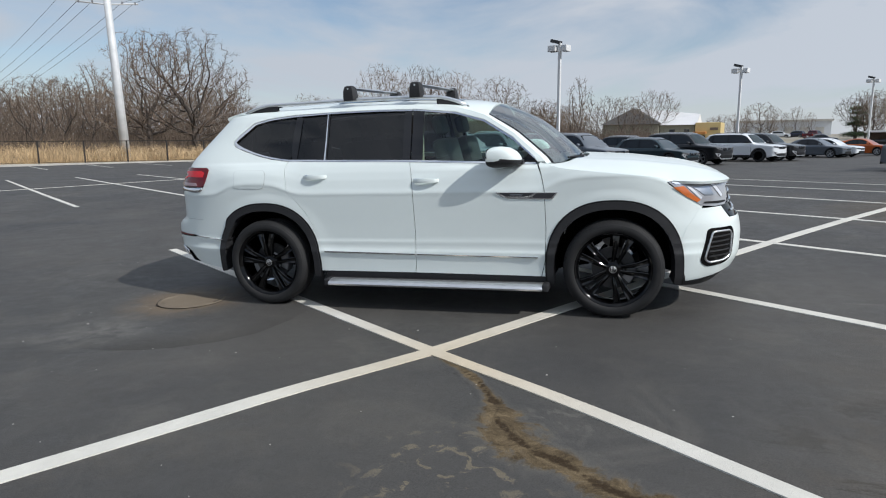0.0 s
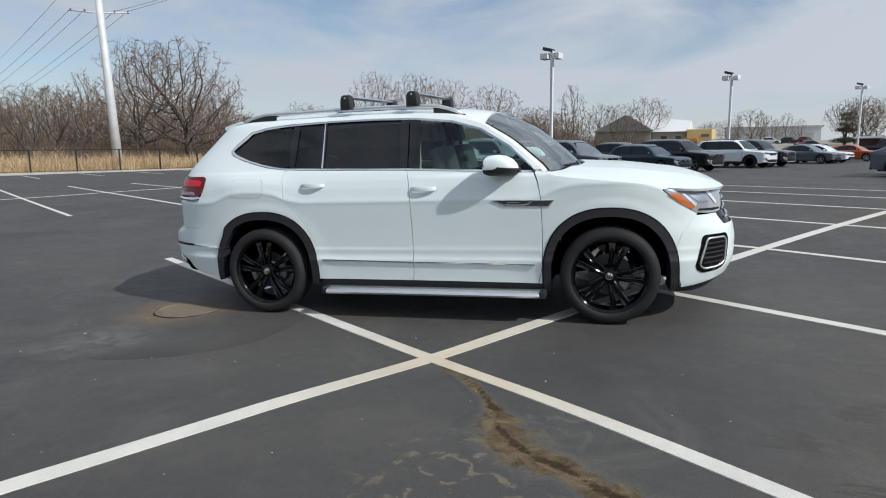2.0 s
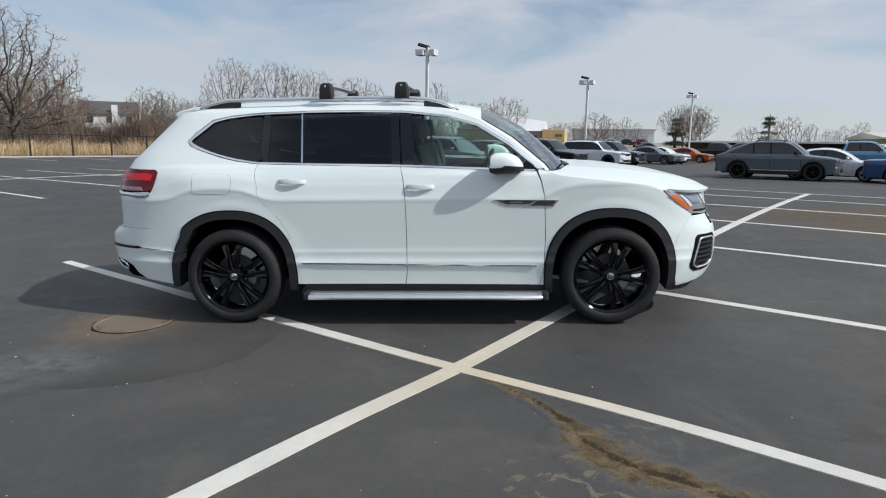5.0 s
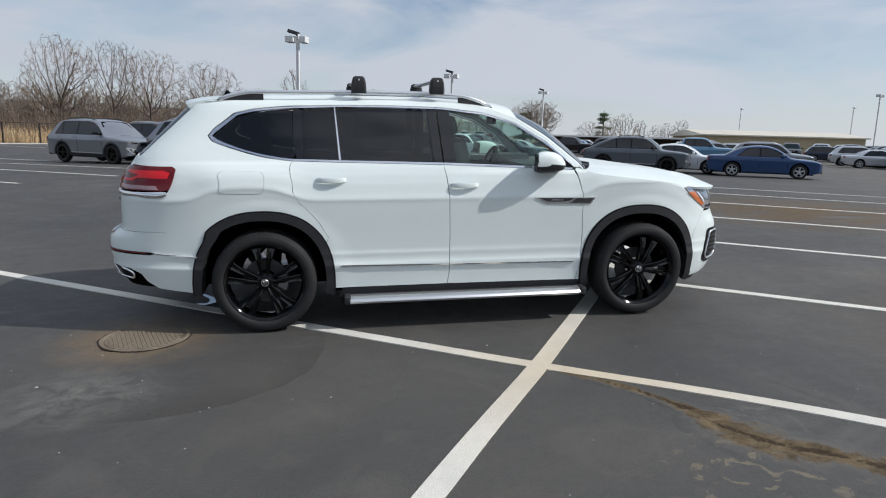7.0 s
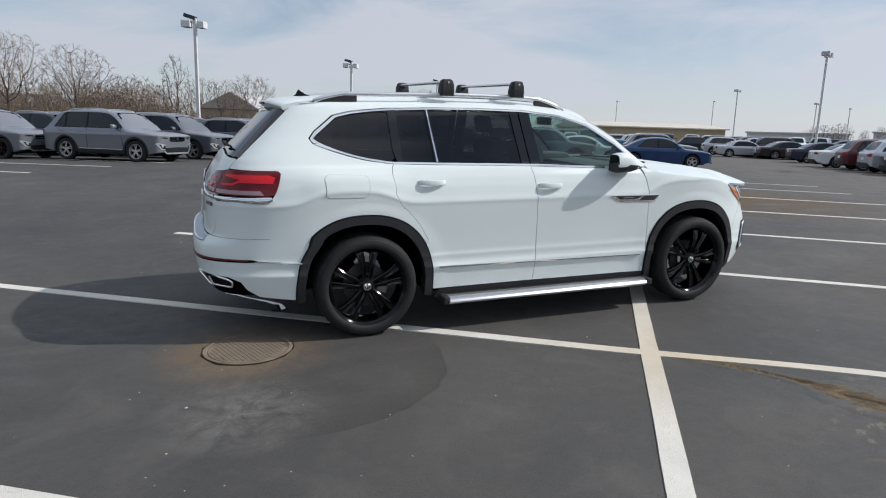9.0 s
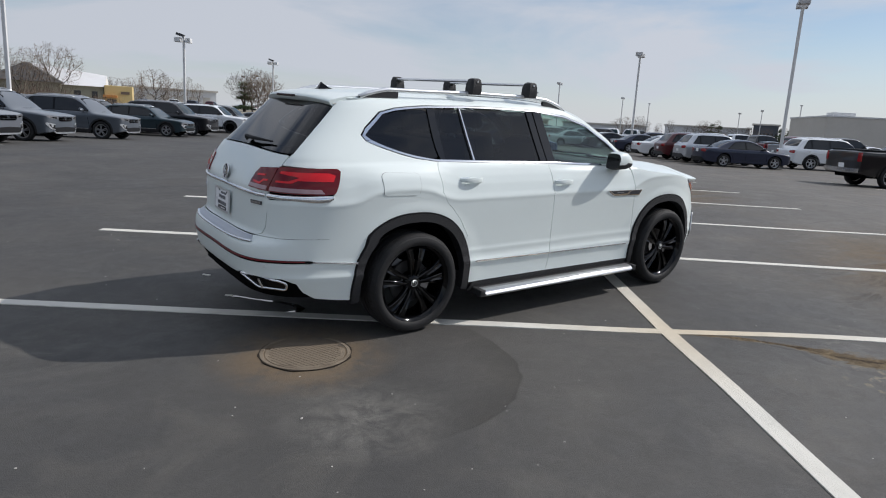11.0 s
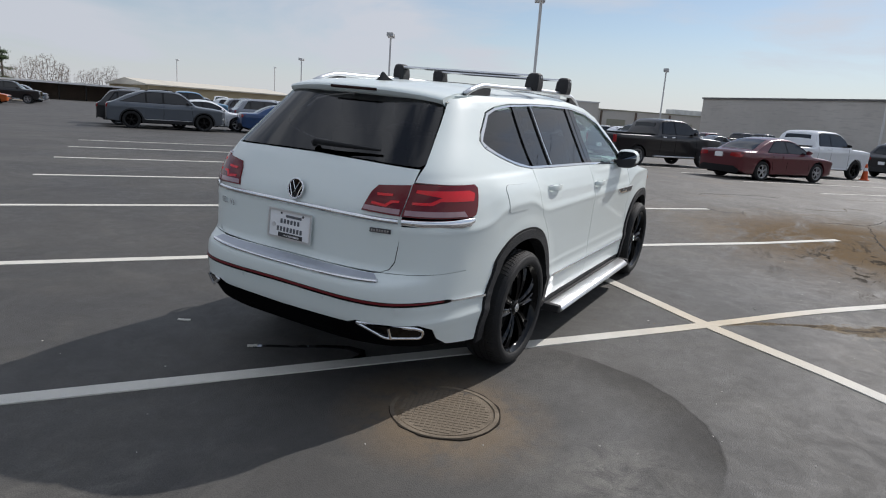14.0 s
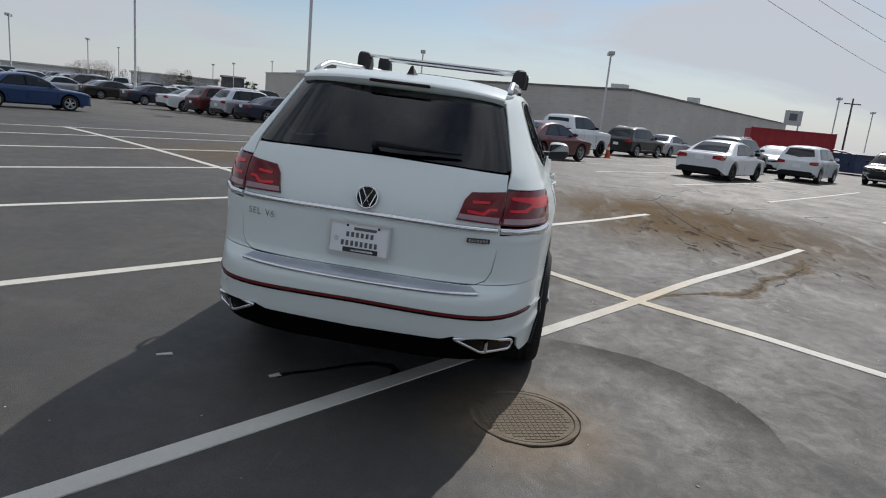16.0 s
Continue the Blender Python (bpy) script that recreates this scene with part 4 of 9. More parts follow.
        panel("fuel_door", [tuple(p) for p in fd2], PAINT, car, off=0.0028, depth=0.004, step=0.032, fine=True)
    for hx, hz in ((0.505, 1.128), (1.505, 1.082)):
        cup = round_poly(side_outline([(hx - 0.075, hz - 0.038), (hx + 0.06, hz - 0.038), (hx + 0.085, hz - 0.005), (hx + 0.03, hz + 0.018), (hx - 0.09, hz + 0.018)]), 0.02)
        panel("handle_recess", cup, PAINT, car, off=0.001, depth=0.006, step=0.03, **mir)
        bm = bmesh.new()
        yb = side_y(hx, hz)
        rows = []
        for i in range(13):
            t = i / 12
            x = hx - 0.108 + 0.216 * t
            lift = 0.040 * math.sin(math.pi * min(1, max(0, t * 1.06 - 0.03))) ** 0.35 + 0.003
            h = 0.013 + 0.006 * math.sin(math.pi * t)
            y = side_y(x, hz) + lift
            rows.append([bm.verts.new((x, sgn * yy, hz + 0.004 + zz)) for yy, zz in ((y - 0.016, -h), (y - 0.003, -h), (y, 0), (y - 0.005, h), (y - 0.018, h))])
        for r0, r1 in zip(rows, rows[1:]):
            for k in range(5):
                bm.faces.new((r0[k], r0[(k + 1) % 5], r1[(k + 1) % 5], r1[k]))
        bm.faces.new(rows[0])
        bm.faces.new(rows[-1])
        bmesh.ops.recalc_face_normals(bm, faces=bm.faces[:])
        part("door_handle", bm, PAINT, car, smooth=50)
        panel("handle_strip", side_outline([(hx - 0.10, hz + 0.012), (hx - 0.02, hz + 0.012), (hx - 0.02, hz + 0.02), (hx - 0.10, hz + 0.02)]), CHROME, car, off=0.006, depth=0.004, **mir)
    # badge on the wing
    b = panel("wing_badge", side_outline([(2.075, 0.986), (2.565, 0.980), (2.525, 0.928), (2.17, 0.937), (2.135, 0.950)]), CHROME, car, off=0.006, depth=0.008, step=0.05, label="chrome wing badge with black inlay", **mir)
    panel("badge_inlay", side_outline([(2.105, 0.982), (2.385, 0.978), (2.345, 0.957), (2.30, 0.951), (2.165, 0.953)]), INK, b, off=0.008, depth=0.004, step=0.05, **mir)
    panel("badge_inlay", side_outline([(2.405, 0.977), (2.548, 0.975), (2.515, 0.936), (2.34, 0.940), (2.37, 0.950)]), INK, b, off=0.008, depth=0.004, step=0.05, **mir)
    panel("badge_line", side_outline([(2.20, 0.970), (2.30, 0.968), (2.285, 0.961), (2.19, 0.963)]), STEPTRIM, b, off=0.0095, depth=0.003, step=0.05, **mir)
    # door mirror
    bm = bmesh.new()
    rows = []
    sec = [(-0.104, -0.86), (-0.100, 0.0), (-0.090, 0.80), (-0.062, 0.97), (-0.01, 1.0), (0.05, 0.88), (0.100, 0.52), (0.130, 0.06), (0.140, -0.36), (0.118, -0.74), (0.05, -0.95), (-0.07, -1.0)]
    for t, k, kx in ((0, 0.80, 0.80), (0.06, 0.93, 0.92), (0.25, 1.0, 1.0), (0.5, 1.0, 1.0), (0.72, 0.95, 0.95), (0.86, 0.84, 0.86), (0.95, 0.66, 0.70), (1.0, 0.42, 0.46)):
        y = 0.905 + 0.172 * t
        cx = 2.165 - 0.03 * t
        rows.append([bm.verts.new((cx - 0.1 + (a + 0.1) * kx, sgn * y, 1.256 + 0.010 * t + 0.082 * k * b)) for a, b in sec])
    for r0, r1 in zip(rows, rows[1:]):
        for k in range(12):
            f = bm.faces.new((r0[k], r0[(k + 1) % 12], r1[(k + 1) % 12], r1[k]))
            f.material_index = 1 if k < 2 else 0
    for c, no in ((1.250, (0.10, 0, 1)),):
        bmesh.ops.bisect_plane(bm, geom=bm.verts[:] + bm.edges[:] + bm.faces[:], plane_co=(2.16, 0, c), plane_no=no, dist=1e-5)
    for f in bm.faces:
        m = f.calc_center_median()
        if m.z + 0.10 * (m.x - 2.16) < 1.250:
            f.material_index = 1
    bm.faces.new(rows[0])
    bm.faces.new(rows[-1])
    bmesh.ops.recalc_face_normals(bm, faces=bm.faces[:])
    mirror = part("door_mirror", bm, [PAINT, CLAD], car, "white door mirror with black foot", smooth=45)
    bm = bmesh.new()
    ring = [(0.925, 1.222), (1.07, 1.220), (1.10, 1.235), (1.118, 1.262), (1.112, 1.30), (1.09, 1.323), (1.04, 1.328), (0.94, 1.322), (0.92, 1.30), (0.916, 1.25)]
    bm.faces.new([bm.verts.new((2.0630 - 0.13 * (y - 0.905) - 0.06 * (z - 1.27), sgn * (0.905 + 0.83 * (y - 0.905)), z)) for y, z in ring])
    thicken(bm, 0.006)
    part("mirror_glass", bm, material("mirror_glass", (0.20, 0.21, 0.22), 0.03, metal=1.0), mirror)
    bm = bmesh.new()
    box(bm, (2.17, min(sgn * 0.82, sgn * 0.95), 1.200), (2.30, max(sgn * 0.82, sgn * 0.95), 1.236), bevel=0.012)
    part("mirror_foot", bm, CLAD, mirror)
    # black triangle before the mirror
    panel("mirror_sail", side_outline([(2.27, 1.224), (2.392, 1.202), (2.402, 1.213), (2.33, 1.275)]), BLACKGLOSS, car, off=0.002, **mir)


build_side(False)
build_side(True)


# ---- tail ----
def tail_panel(name, half, mat, off=0.0, depth=0.012, step=0.05, label="", parent=None):
    """A piece across the tail from an outline of its right half, from the top middle down to the bottom middle."""
    pts = [(sy(y, z) if y is not None else 0, z) for y, z in half]
    full = pts + [(-s, z) for s, z in pts[::-1] if s > 1e-6]
    return panel(name, full, mat, parent or car, off=off, depth=depth, step=step, label=label)


tail_panel("tailgate", [(0, 1.318), (0.40, 1.312), (0.668, 1.302), (0.672, 1.24), (0.668, 1.10), (0.664, 0.90), (0.655, 0.825), (0.632, 0.785), (0.59, 0.766), (0.3, 0.762), (0, 0.762)], PAINT)
rear_glass = tail_panel("rear_window", [(0, 1.668), (0.30, 1.665), (0.568, 1.648), (0.594, 1.60), (0.640, 1.45), (0.677, 1.33), (0.655, 1.316), (0.3, 1.326), (0, 1.330)], SMOKE, off=-0.006, step=0.07)


def wrap_panel(name, pts, mat, off=0.004, depth=0.02, step=0.04, parent=None, label="", flip=False):
    return panel(name, [(sy(a, z) if k == "y" else sx(a, z), z) for k, a, z in pts], mat, parent or car, off=off, depth=depth, step=step, label=label, flip=flip)


def bead(name, path, proud, mat, label=""):
    """A rounded strip laid on the tail along (s, z, half height) places."""
    bm = bmesh.new()
    rows = []
    for s, z, h in path:
        n = (TAIL(s + 0.004, z) - TAIL(s - 0.004, z)).cross(TAIL(s, z + 0.004) - TAIL(s, z - 0.004)).normalized()
        if n.x > 0 and abs(n.x) > 0.3 or n.y * s > 0:
            n = -n
        rows.append([bm.verts.new(TAIL(s, z + h * math.sin(a)) + n * (0.002 + proud * math.cos(a))) for a in [radians(-90 + 22.5 * i) for i in range(9)]])
    for r0, r1 in zip(rows, rows[1:]):
        for k in range(8):
            bm.faces.new((r0[k], r0[k + 1], r1[k + 1], r1[k]))
    for r in (rows[0], rows[-1]):
        bm.faces.new(r)
    bmesh.ops.recalc_face_normals(bm, faces=bm.faces[:])
    return part(name, bm, mat, car, label, smooth=60)


for flip in (False, True):
    inner = wrap_panel("tail_lamp", [("y", 0.452, 1.075), ("y", 0.662, 1.068), ("y", 0.667, 1.222), ("y", 0.505, 1.206), ("y", 0.478, 1.17)], LENS_DARK, 0.010, label="dark red inner lamp on the tailgate", flip=flip)
    wrap_panel("lamp_bar", [("y", 0.515, 1.168), ("y", 0.60, 1.172), ("y", 0.60, 1.160), ("y", 0.52, 1.155)], LENS_RED, 0.0125, 0.003, parent=inner, flip=flip)
    wrap_panel("lamp_bar", [("y", 0.50, 1.125), ("y", 0.575, 1.118), ("y", 0.60, 1.140), ("y", 0.64, 1.142), ("y", 0.64, 1.130), ("y", 0.61, 1.128), ("y", 0.582, 1.106), ("y", 0.50, 1.112)], LENS_RED, 0.0125, 0.003, parent=inner, flip=flip)
    wrap_panel("lamp_base", [("y", 0.464, 1.104), ("y", 0.655, 1.101), ("y", 0.655, 1.076), ("y", 0.458, 1.082)], LAMPBAND, 0.0125, 0.003, parent=inner, flip=flip)
    outer = wrap_panel("tail_lamp", [("y", 0.667, 1.068), ("x", -0.70, 1.060), ("x", -0.640, 1.066), ("x", -0.627, 1.075), ("x", -0.581, 1.212), ("x", -0.602, 1.229), ("y", 0.672, 1.228)], LENS_DARK, 0.010, label="red wrap-round tail lamp", flip=flip)
    wrap_panel("lamp_bar", [("y", 0.70, 1.20), ("x", -0.66, 1.20), ("x", -0.62, 1.185), ("x", -0.638, 1.145), ("y", 0.80, 1.148), ("y", 0.78, 1.128), ("y", 0.70, 1.128), ("y", 0.70, 1.14), ("y", 0.765, 1.142), ("y", 0.80, 1.168), ("y", 0.70, 1.186)], LENS_RED, 0.0125, 0.003, parent=outer, flip=flip)
    wrap_panel("lamp_base", [("y", 0.678, 1.100), ("x", -0.72, 1.096), ("x", -0.70, 1.068), ("y", 0.678, 1.075)], LAMPBAND, 0.0125, 0.003, parent=outer, flip=flip)
    sg = -1 if flip else 1
    ends = [(sy(0.672, 1.04), 1.040, 0.016), (sy(0.76, 1.035), 1.036, 0.019), (sx(-0.80, 1.03), 1.033, 0.022), (sx(-0.74, 1.03), 1.033, 0.025), (sx(-0.68, 1.03), 1.036, 0.024), (sx(-0.645, 1.03), 1.044, 0.014)]
    bead("chrome_end", [(sg * s, z, h) for s, z, h in ends], 0.014, CHROME, "chrome strip under the lamp")
    # reflector strip round the bumper corner
    wrap_panel("bumper_groove", [("y", 0.0, 0.632), ("y", 0.66, 0.626), ("x", -0.82, 0.618), ("x", -0.76, 0.606), ("x", -0.82, 0.598), ("y", 0.66, 0.602), ("y", 0.0, 0.608)], BLACKGLOSS, 0.004, 0.006, 0.06, label="black groove round the bumper", flip=flip)
    wrap_panel("reflector_strip", [("y", 0.0, 0.630), ("y", 0.66, 0.624), ("x", -0.85, 0.616), ("x", -0.85, 0.609), ("y", 0.66, 0.613), ("y", 0.0, 0.619)], REDLINE, 0.0065, 0.004, 0.06, label="thin red reflector strip", flip=flip)
    for k, a, z in (("y", 0.30, 0.585), ("y", 0.72, 0.578)):
        s, p = (sy(a, z)), None
        pts = [(s + 0.014 * math.cos(t), z + 0.012 * math.sin(t)) for t in [2 * math.pi * i / 12 for i in range(12)]]
        panel("parking_sensor", pts, SATIN, car, off=0.003, depth=0.004, step=0.03, flip=flip)
        pts = [(s + 0.011 * math.cos(t), z + 0.0095 * math.sin(t)) for t in [2 * math.pi * i / 12 for i in range(12)]]
        panel("parking_sensor", pts, PAINT, car, off=0.0045, depth=0.004, step=0.03, flip=flip)
    # exhaust trims
    ex = [("y", 0.515, 0.497), ("y", 0.785, 0.482), ("y", 0.812, 0.458), ("y", 0.80, 0.415), ("y", 0.66, 0.418)]
    loop = round_poly([(sy(a, z), z) for k, a, z in ex], 0.02)
    trim = panel("exhaust_trim", loop, BLACKGLOSS, car, off=0.002, depth=0.03, step=0.05, label="chrome exhaust trim with dark slots", flip=flip)
    cut = [(sy(0.685, z), z) for z in (0.484, 0.45, 0.421)]
    for name, way, r in (("trim_frame", loop + loop[:2], 0.0085), ("trim_bar", cut, 0.009)):
        bm = bmesh.new()
        tube(bm, [TAIL(sg * s, z) + Vector((-0.006, -0.003 * sg, 0)) for s, z in way], r, 8, False)
        part(name, bm, EXHAUST, trim, smooth=60)

e = sy(0.657, 1.04)
bead("chrome_strip", [(-e + 2 * e * i / 20, 1.041 - 0.001 * abs(i - 10) / 10, 0.015) for i in range(21)], 0.014, CHROME, "chrome strip across the tailgate")
# bumper: wraps from wheel opening to wheel opening
bump = [(0, 0.758), (sy(0.55, 0.758), 0.758), (sy(0.60, 0.762), 0.7625), (sy(0.68, 0.762), 0.7625), (sx(-0.655, 0.762), 0.762), (sx(-0.46, 0.60), 0.592)]
bump += side_outline([(x, z) for x, z in arch(RX, AR, 156, 184, 8)])
bump += [(sx(-0.50, 0.312), 0.312), (sx(-0.62, 0.325), 0.325), (sx(-0.76, 0.345), 0.345), (sx(-0.84, 0.392), 0.392), (sy(0.838, 0.455), 0.455), (sy(0.80, 0.492), 0.492), (sy(0.52, 0.505), 0.505), (sy(0.46, 0.485), 0.484), (0, 0.474)]
bump = bump + [(-s, z) for s, z in bump[::-1] if s > 1e-6]
panel("rear_bumper", bump, PAINT, car, step=0.05)
tail_panel("bumper_step", [(0, 0.754), (0.57, 0.754), (0.615, 0.730), (0.30, 0.722), (0, 0.720)], STEPTRIM, 0.005, 0.01, label="bright loading-edge trim")
e = sy(0.612, 0.73)
bead("step_edge", [(-e + 2 * e * i / 20, 0.7165 + 0.013 * (abs(i - 10) / 10) ** 2, 0.0065) for i in range(21)], 0.009, CHROME, "bright lower edge of the loading trim")
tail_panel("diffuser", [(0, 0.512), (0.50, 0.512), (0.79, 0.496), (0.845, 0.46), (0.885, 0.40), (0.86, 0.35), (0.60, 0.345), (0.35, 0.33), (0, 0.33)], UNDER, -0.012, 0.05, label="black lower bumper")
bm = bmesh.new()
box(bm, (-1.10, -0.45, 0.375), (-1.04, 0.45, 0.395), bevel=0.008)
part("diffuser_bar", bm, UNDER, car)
# spoiler
bm = bmesh.new()
rows = []
for i in range(25):
    y = -0.575 + 1.15 * i / 24
    k = abs(y) / 0.575
    bow = 0.085 * k ** 2.4
    drop = 0.030 * k ** 3
    rows.append([bm.verts.new((x + bow, y, z - drop)) for x, z in ((-0.36, 1.744), (-0.48, 1.732), (-0.555, 1.716), (-0.605, 1.702), (-0.613, 1.691), (-0.602, 1.672), (-0.580, 1.656), (-0.50, 1.655))])
for a, b in zip(rows, rows[1:]):
    for k in range(7):
        bm.faces.new((a[k], b[k], b[k + 1], a[k + 1]))
for r in (rows[0], rows[-1]):
    bm.faces.new(r)
bmesh.ops.recalc_face_normals(bm, faces=bm.faces[:])
spoiler = part("spoiler", bm, PAINT, car, smooth=50)
bm = bmesh.new()
box(bm, (-0.617, -0.17, 1.680), (-0.58, 0.17, 1.697), bevel=0.005)
part("brake_lamp", bm, BRAKEDARK, spoiler, "dark high brake lamp")
# wiper
bm = bmesh.new()
def glass_pt(y, z, o=0.02):
    p = TAIL(math.copysign(sy(abs(y), z), -y), z)
    return p + Vector((-0.7, 0, 0.7)) * o
tube(bm, [glass_pt(0.02, 1.352, 0.035), glass_pt(-0.12, 1.352, 0.032), glass_pt(-0.42, 1.362, 0.018)], [0.016, 0.014, 0.006], 8)
lathe(bm, [(0, 0.0), (0, 0.020), (0.024, 0.016), (0.028, 0)], 14, "X", Matrix.Translation(glass_pt(0.03, 1.352, 0.01)) @ Matrix.Rotation(radians(45), 4, "Y") @ Matrix.Rotation(radians(180), 4, "Z"))
part("rear_wiper", bm, DARKTRIM, car, smooth=50)

# emblem: a chrome ring with two nested chevrons on black
eb = Matrix.Translation((-1.066, 0, 1.121)) @ Matrix.Rotation(radians(11), 4, "Y")
bm = bmesh.new()
lathe(bm, [(0.0, 0.0), (0.006, 0.052), (0.0, 0.054)], 32, "X", eb @ Matrix.Rotation(radians(180), 4, "Z"))
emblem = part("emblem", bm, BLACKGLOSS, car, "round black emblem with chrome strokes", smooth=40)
bm = bmesh.new()
pts = [eb @ Vector((-0.008, 0.054 * math.cos(a), 0.054 * math.sin(a))) for a in [2 * math.pi * i / 36 for i in range(37)]]
tube(bm, pts, 0.0048, 6, False)
part("emblem_ring", bm, CHROME, emblem, smooth=60)
for stroke in (((-0.026, 0.042), (0.0, -0.006), (0.026, 0.042)), ((-0.044, 0.022), (-0.018, -0.044), (0.0, -0.004), (0.018, -0.044), (0.044, 0.022))):
    bm = bmesh.new()
    tube(bm, [eb @ Vector((-0.008, y, z)) for y, z in stroke], 0.0042, 5)
    part("emblem_stroke", bm, CHROME, emblem)

# number plate: plain bars for its writing
pm = Matrix.Translation((-1.098, 0.012, 0.912)) @ Matrix.Rotation(radians(4), 4, "Y")
bm = bmesh.new()
box(bm, (-0.004, -0.155, -0.079), (0.004, 0.155, 0.079), pm, 0.003)
plate = part("number_plate", bm, PLATEW, car, "white temporary number plate in a pale frame")
bm = bmesh.new()
for lo, hi in (((-0.009, -0.16, 0.072), (0.0, 0.16, 0.083)), ((-0.009, -0.16, -0.083), (0.0, 0.16, -0.072)), ((-0.009, -0.16, -0.0725), (0.0, -0.149, 0.0725)), ((-0.009, 0.149, -0.0725), (0.0, 0.16, 0.0725))):
    box(bm, lo, hi, pm)
part("plate_frame", bm, SATIN, plate)


def plate_bar(y0, y1, z0, z1, name="plate_bar", mat=None):
    bm = bmesh.new()
    box(bm, (-0.0065, y0, z0), (-0.003, y1, z1), pm)
    part(name, bm, mat or PRINT, plate)


for i in range(6):
    plate_bar(0.068 - 0.025 * i - 0.014, 0.068 - 0.025 * i, 0.006, 0.030)
for i in range(8):
    plate_bar(0.092 - 0.0245 * i - 0.014, 0.092 - 0.0245 * i, -0.040, -0.014)
plate_bar(-0.10, 0.08, -0.074, -0.048, "plate_bar", INK)
plate_bar(-0.085, 0.03, 0.042, 0.056)
plate_bar(-0.075, 0.04, -0.066, -0.056, "plate_bar", PLATEW)
for y in (-0.095, 0.065):
    bm = bmesh.new()
    lathe(bm, [(0, 0), (0, 0.007), (0.004, 0.005), (0.005, 0)], 10, "X", pm @ Matrix.Translation((-0.004, y, 0.062)) @ Matrix.Rotation(math.pi, 4, "Z"))
    part("plate_screw", bm, INK, plate)
bm = bmesh.new()
lathe(bm, [(0, 0), (0, 0.014), (0.002, 0.013), (0.002, 0)], 18, "X", pm @ Matrix.Translation((-0.004, 0.118, -0.01)) @ Matrix.Rotation(math.pi, 4, "Z"))
part("plate_seal", bm, SATIN, plate)


def lettering(text, size, m, mat, name, parent, label="", depth=0.002, spacing=1.0):
    c = bpy.data.curves.new(name, "FONT")
    c.body, c.size, c.extrude, c.align_x, c.align_y, c.space_character = text, size, depth, "CENTER", "CENTER", spacing
    o = bpy.data.objects.new(name, c)
    scene.collection.objects.link(o)
    me = bpy.data.meshes.new_from_object(o.evaluated_get(bpy.context.evaluated_depsgraph_get()))
    bpy.data.objects.remove(o)
    me.materials.clear()
    me.materials.append(mat)
    ob = new(name, me)
    ob.parent = parent
    ob.matrix_basis = m
    if label:
        ob["label"] = label
    return ob


ON_TAIL = Matrix(((0, 0, -1, 0), (-1, 0, 0, 0), (0, 1, 0, 0), (0, 0, 0, 1)))
tp = TAIL(-sy(0.555, 0.965), 0.965)
for word, at_y in (("SEL", 0.037), ("V6", -0.058)):
    lettering(word, 0.046, Matrix.Translation(tp + Vector((-0.004, 0, 0))) @ Matrix.Rotation(radians(-16), 4, "Z") @ Matrix.Translation((0, at_y, 0)) @ ON_TAIL, CHROME, "trim_letters", car, "small chrome model letters", spacing=1.2)
tp = TAIL(sy(0.575, 0.985), 0.985)
fourm = Matrix.Translation(tp + Vector((-0.006, 0, 0))) @ Matrix.Rotation(radians(17), 4, "Z")
bm = bmesh.new()
box(bm, (-0.003, -0.058, -0.012), (0.003, 0.058, 0.012), fourm, 0.002)
badge = part("drive_badge", bm, INK, car, "small dark badge on the tailgate")
for i in range(7):
    bm = bmesh.new()
    box(bm, (-0.0055, 0.050 - 0.0145 * i - 0.010, -0.007), (-0.003, 0.050 - 0.0145 * i, 0.007), fourm)
    part("badge_bar", bm, CHROME, badge)


# ---- roof, rails, rack ----
ROOF_EDGE = [(-0.45, 1.690), (-0.2, 1.698), (0.262, 1.698), (0.8, 1.710), (1.37, 1.702), (1.7, 1.666), (1.85, 1.628), (1.95, 1.593), (2.0, 1.566)]


def roof_mid(x):
    return float(np.interp(x, [-0.62, -0.4, 0.0, 0.6, 1.2, 1.6, 1.9, 2.05], [1.705, 1.740, 1.764, 1.778, 1.772, 1.752, 1.712, 1.678]))


def roof_z(x, y):
    ze = line_at(ROOF_EDGE, x)
    return roof_mid(x) - (roof_mid(x) - ze) * min(1.05, abs(y) / side_y(x, ze)) ** 2.8


bm = bmesh.new()
rows = []
for i in range(31):
    x = -0.45 + 2.43 * i / 30
    e = side_y(x, line_at(ROOF_EDGE, x)) - 0.001
    rows.append([bm.verts.new((x, e * q, roof_z(x, e * q))) for q in [-1 + 2 * j / 24 for j in range(25)]])
for a, b in zip(rows, rows[1:]):
    for k in range(24):
        bm.faces.new((a[k], b[k], b[k + 1], a[k + 1]))
thicken(bm, 0.02)
bmesh.ops.recalc_face_normals(bm, faces=bm.faces[:])
part("roof", bm, PAINT, car, smooth=40)
bm = bmesh.new()
rows = [[bm.verts.new((x, y, roof_z(x, y) + 0.004)) for y in [-0.42 + 0.84 * j / 8 for j in range(9)]] for x in [0.55 + 1.15 * i / 8 for i in range(9)]]
for a, b in zip(rows, rows[1:]):
    for k in range(8):
        bm.faces.new((a[k], b[k], b[k + 1], a[k + 1]))
thicken(bm, 0.004)
bmesh.ops.recalc_face_normals(bm, faces=bm.faces[:])
part("sunroof", bm, TINT, car, smooth=40)
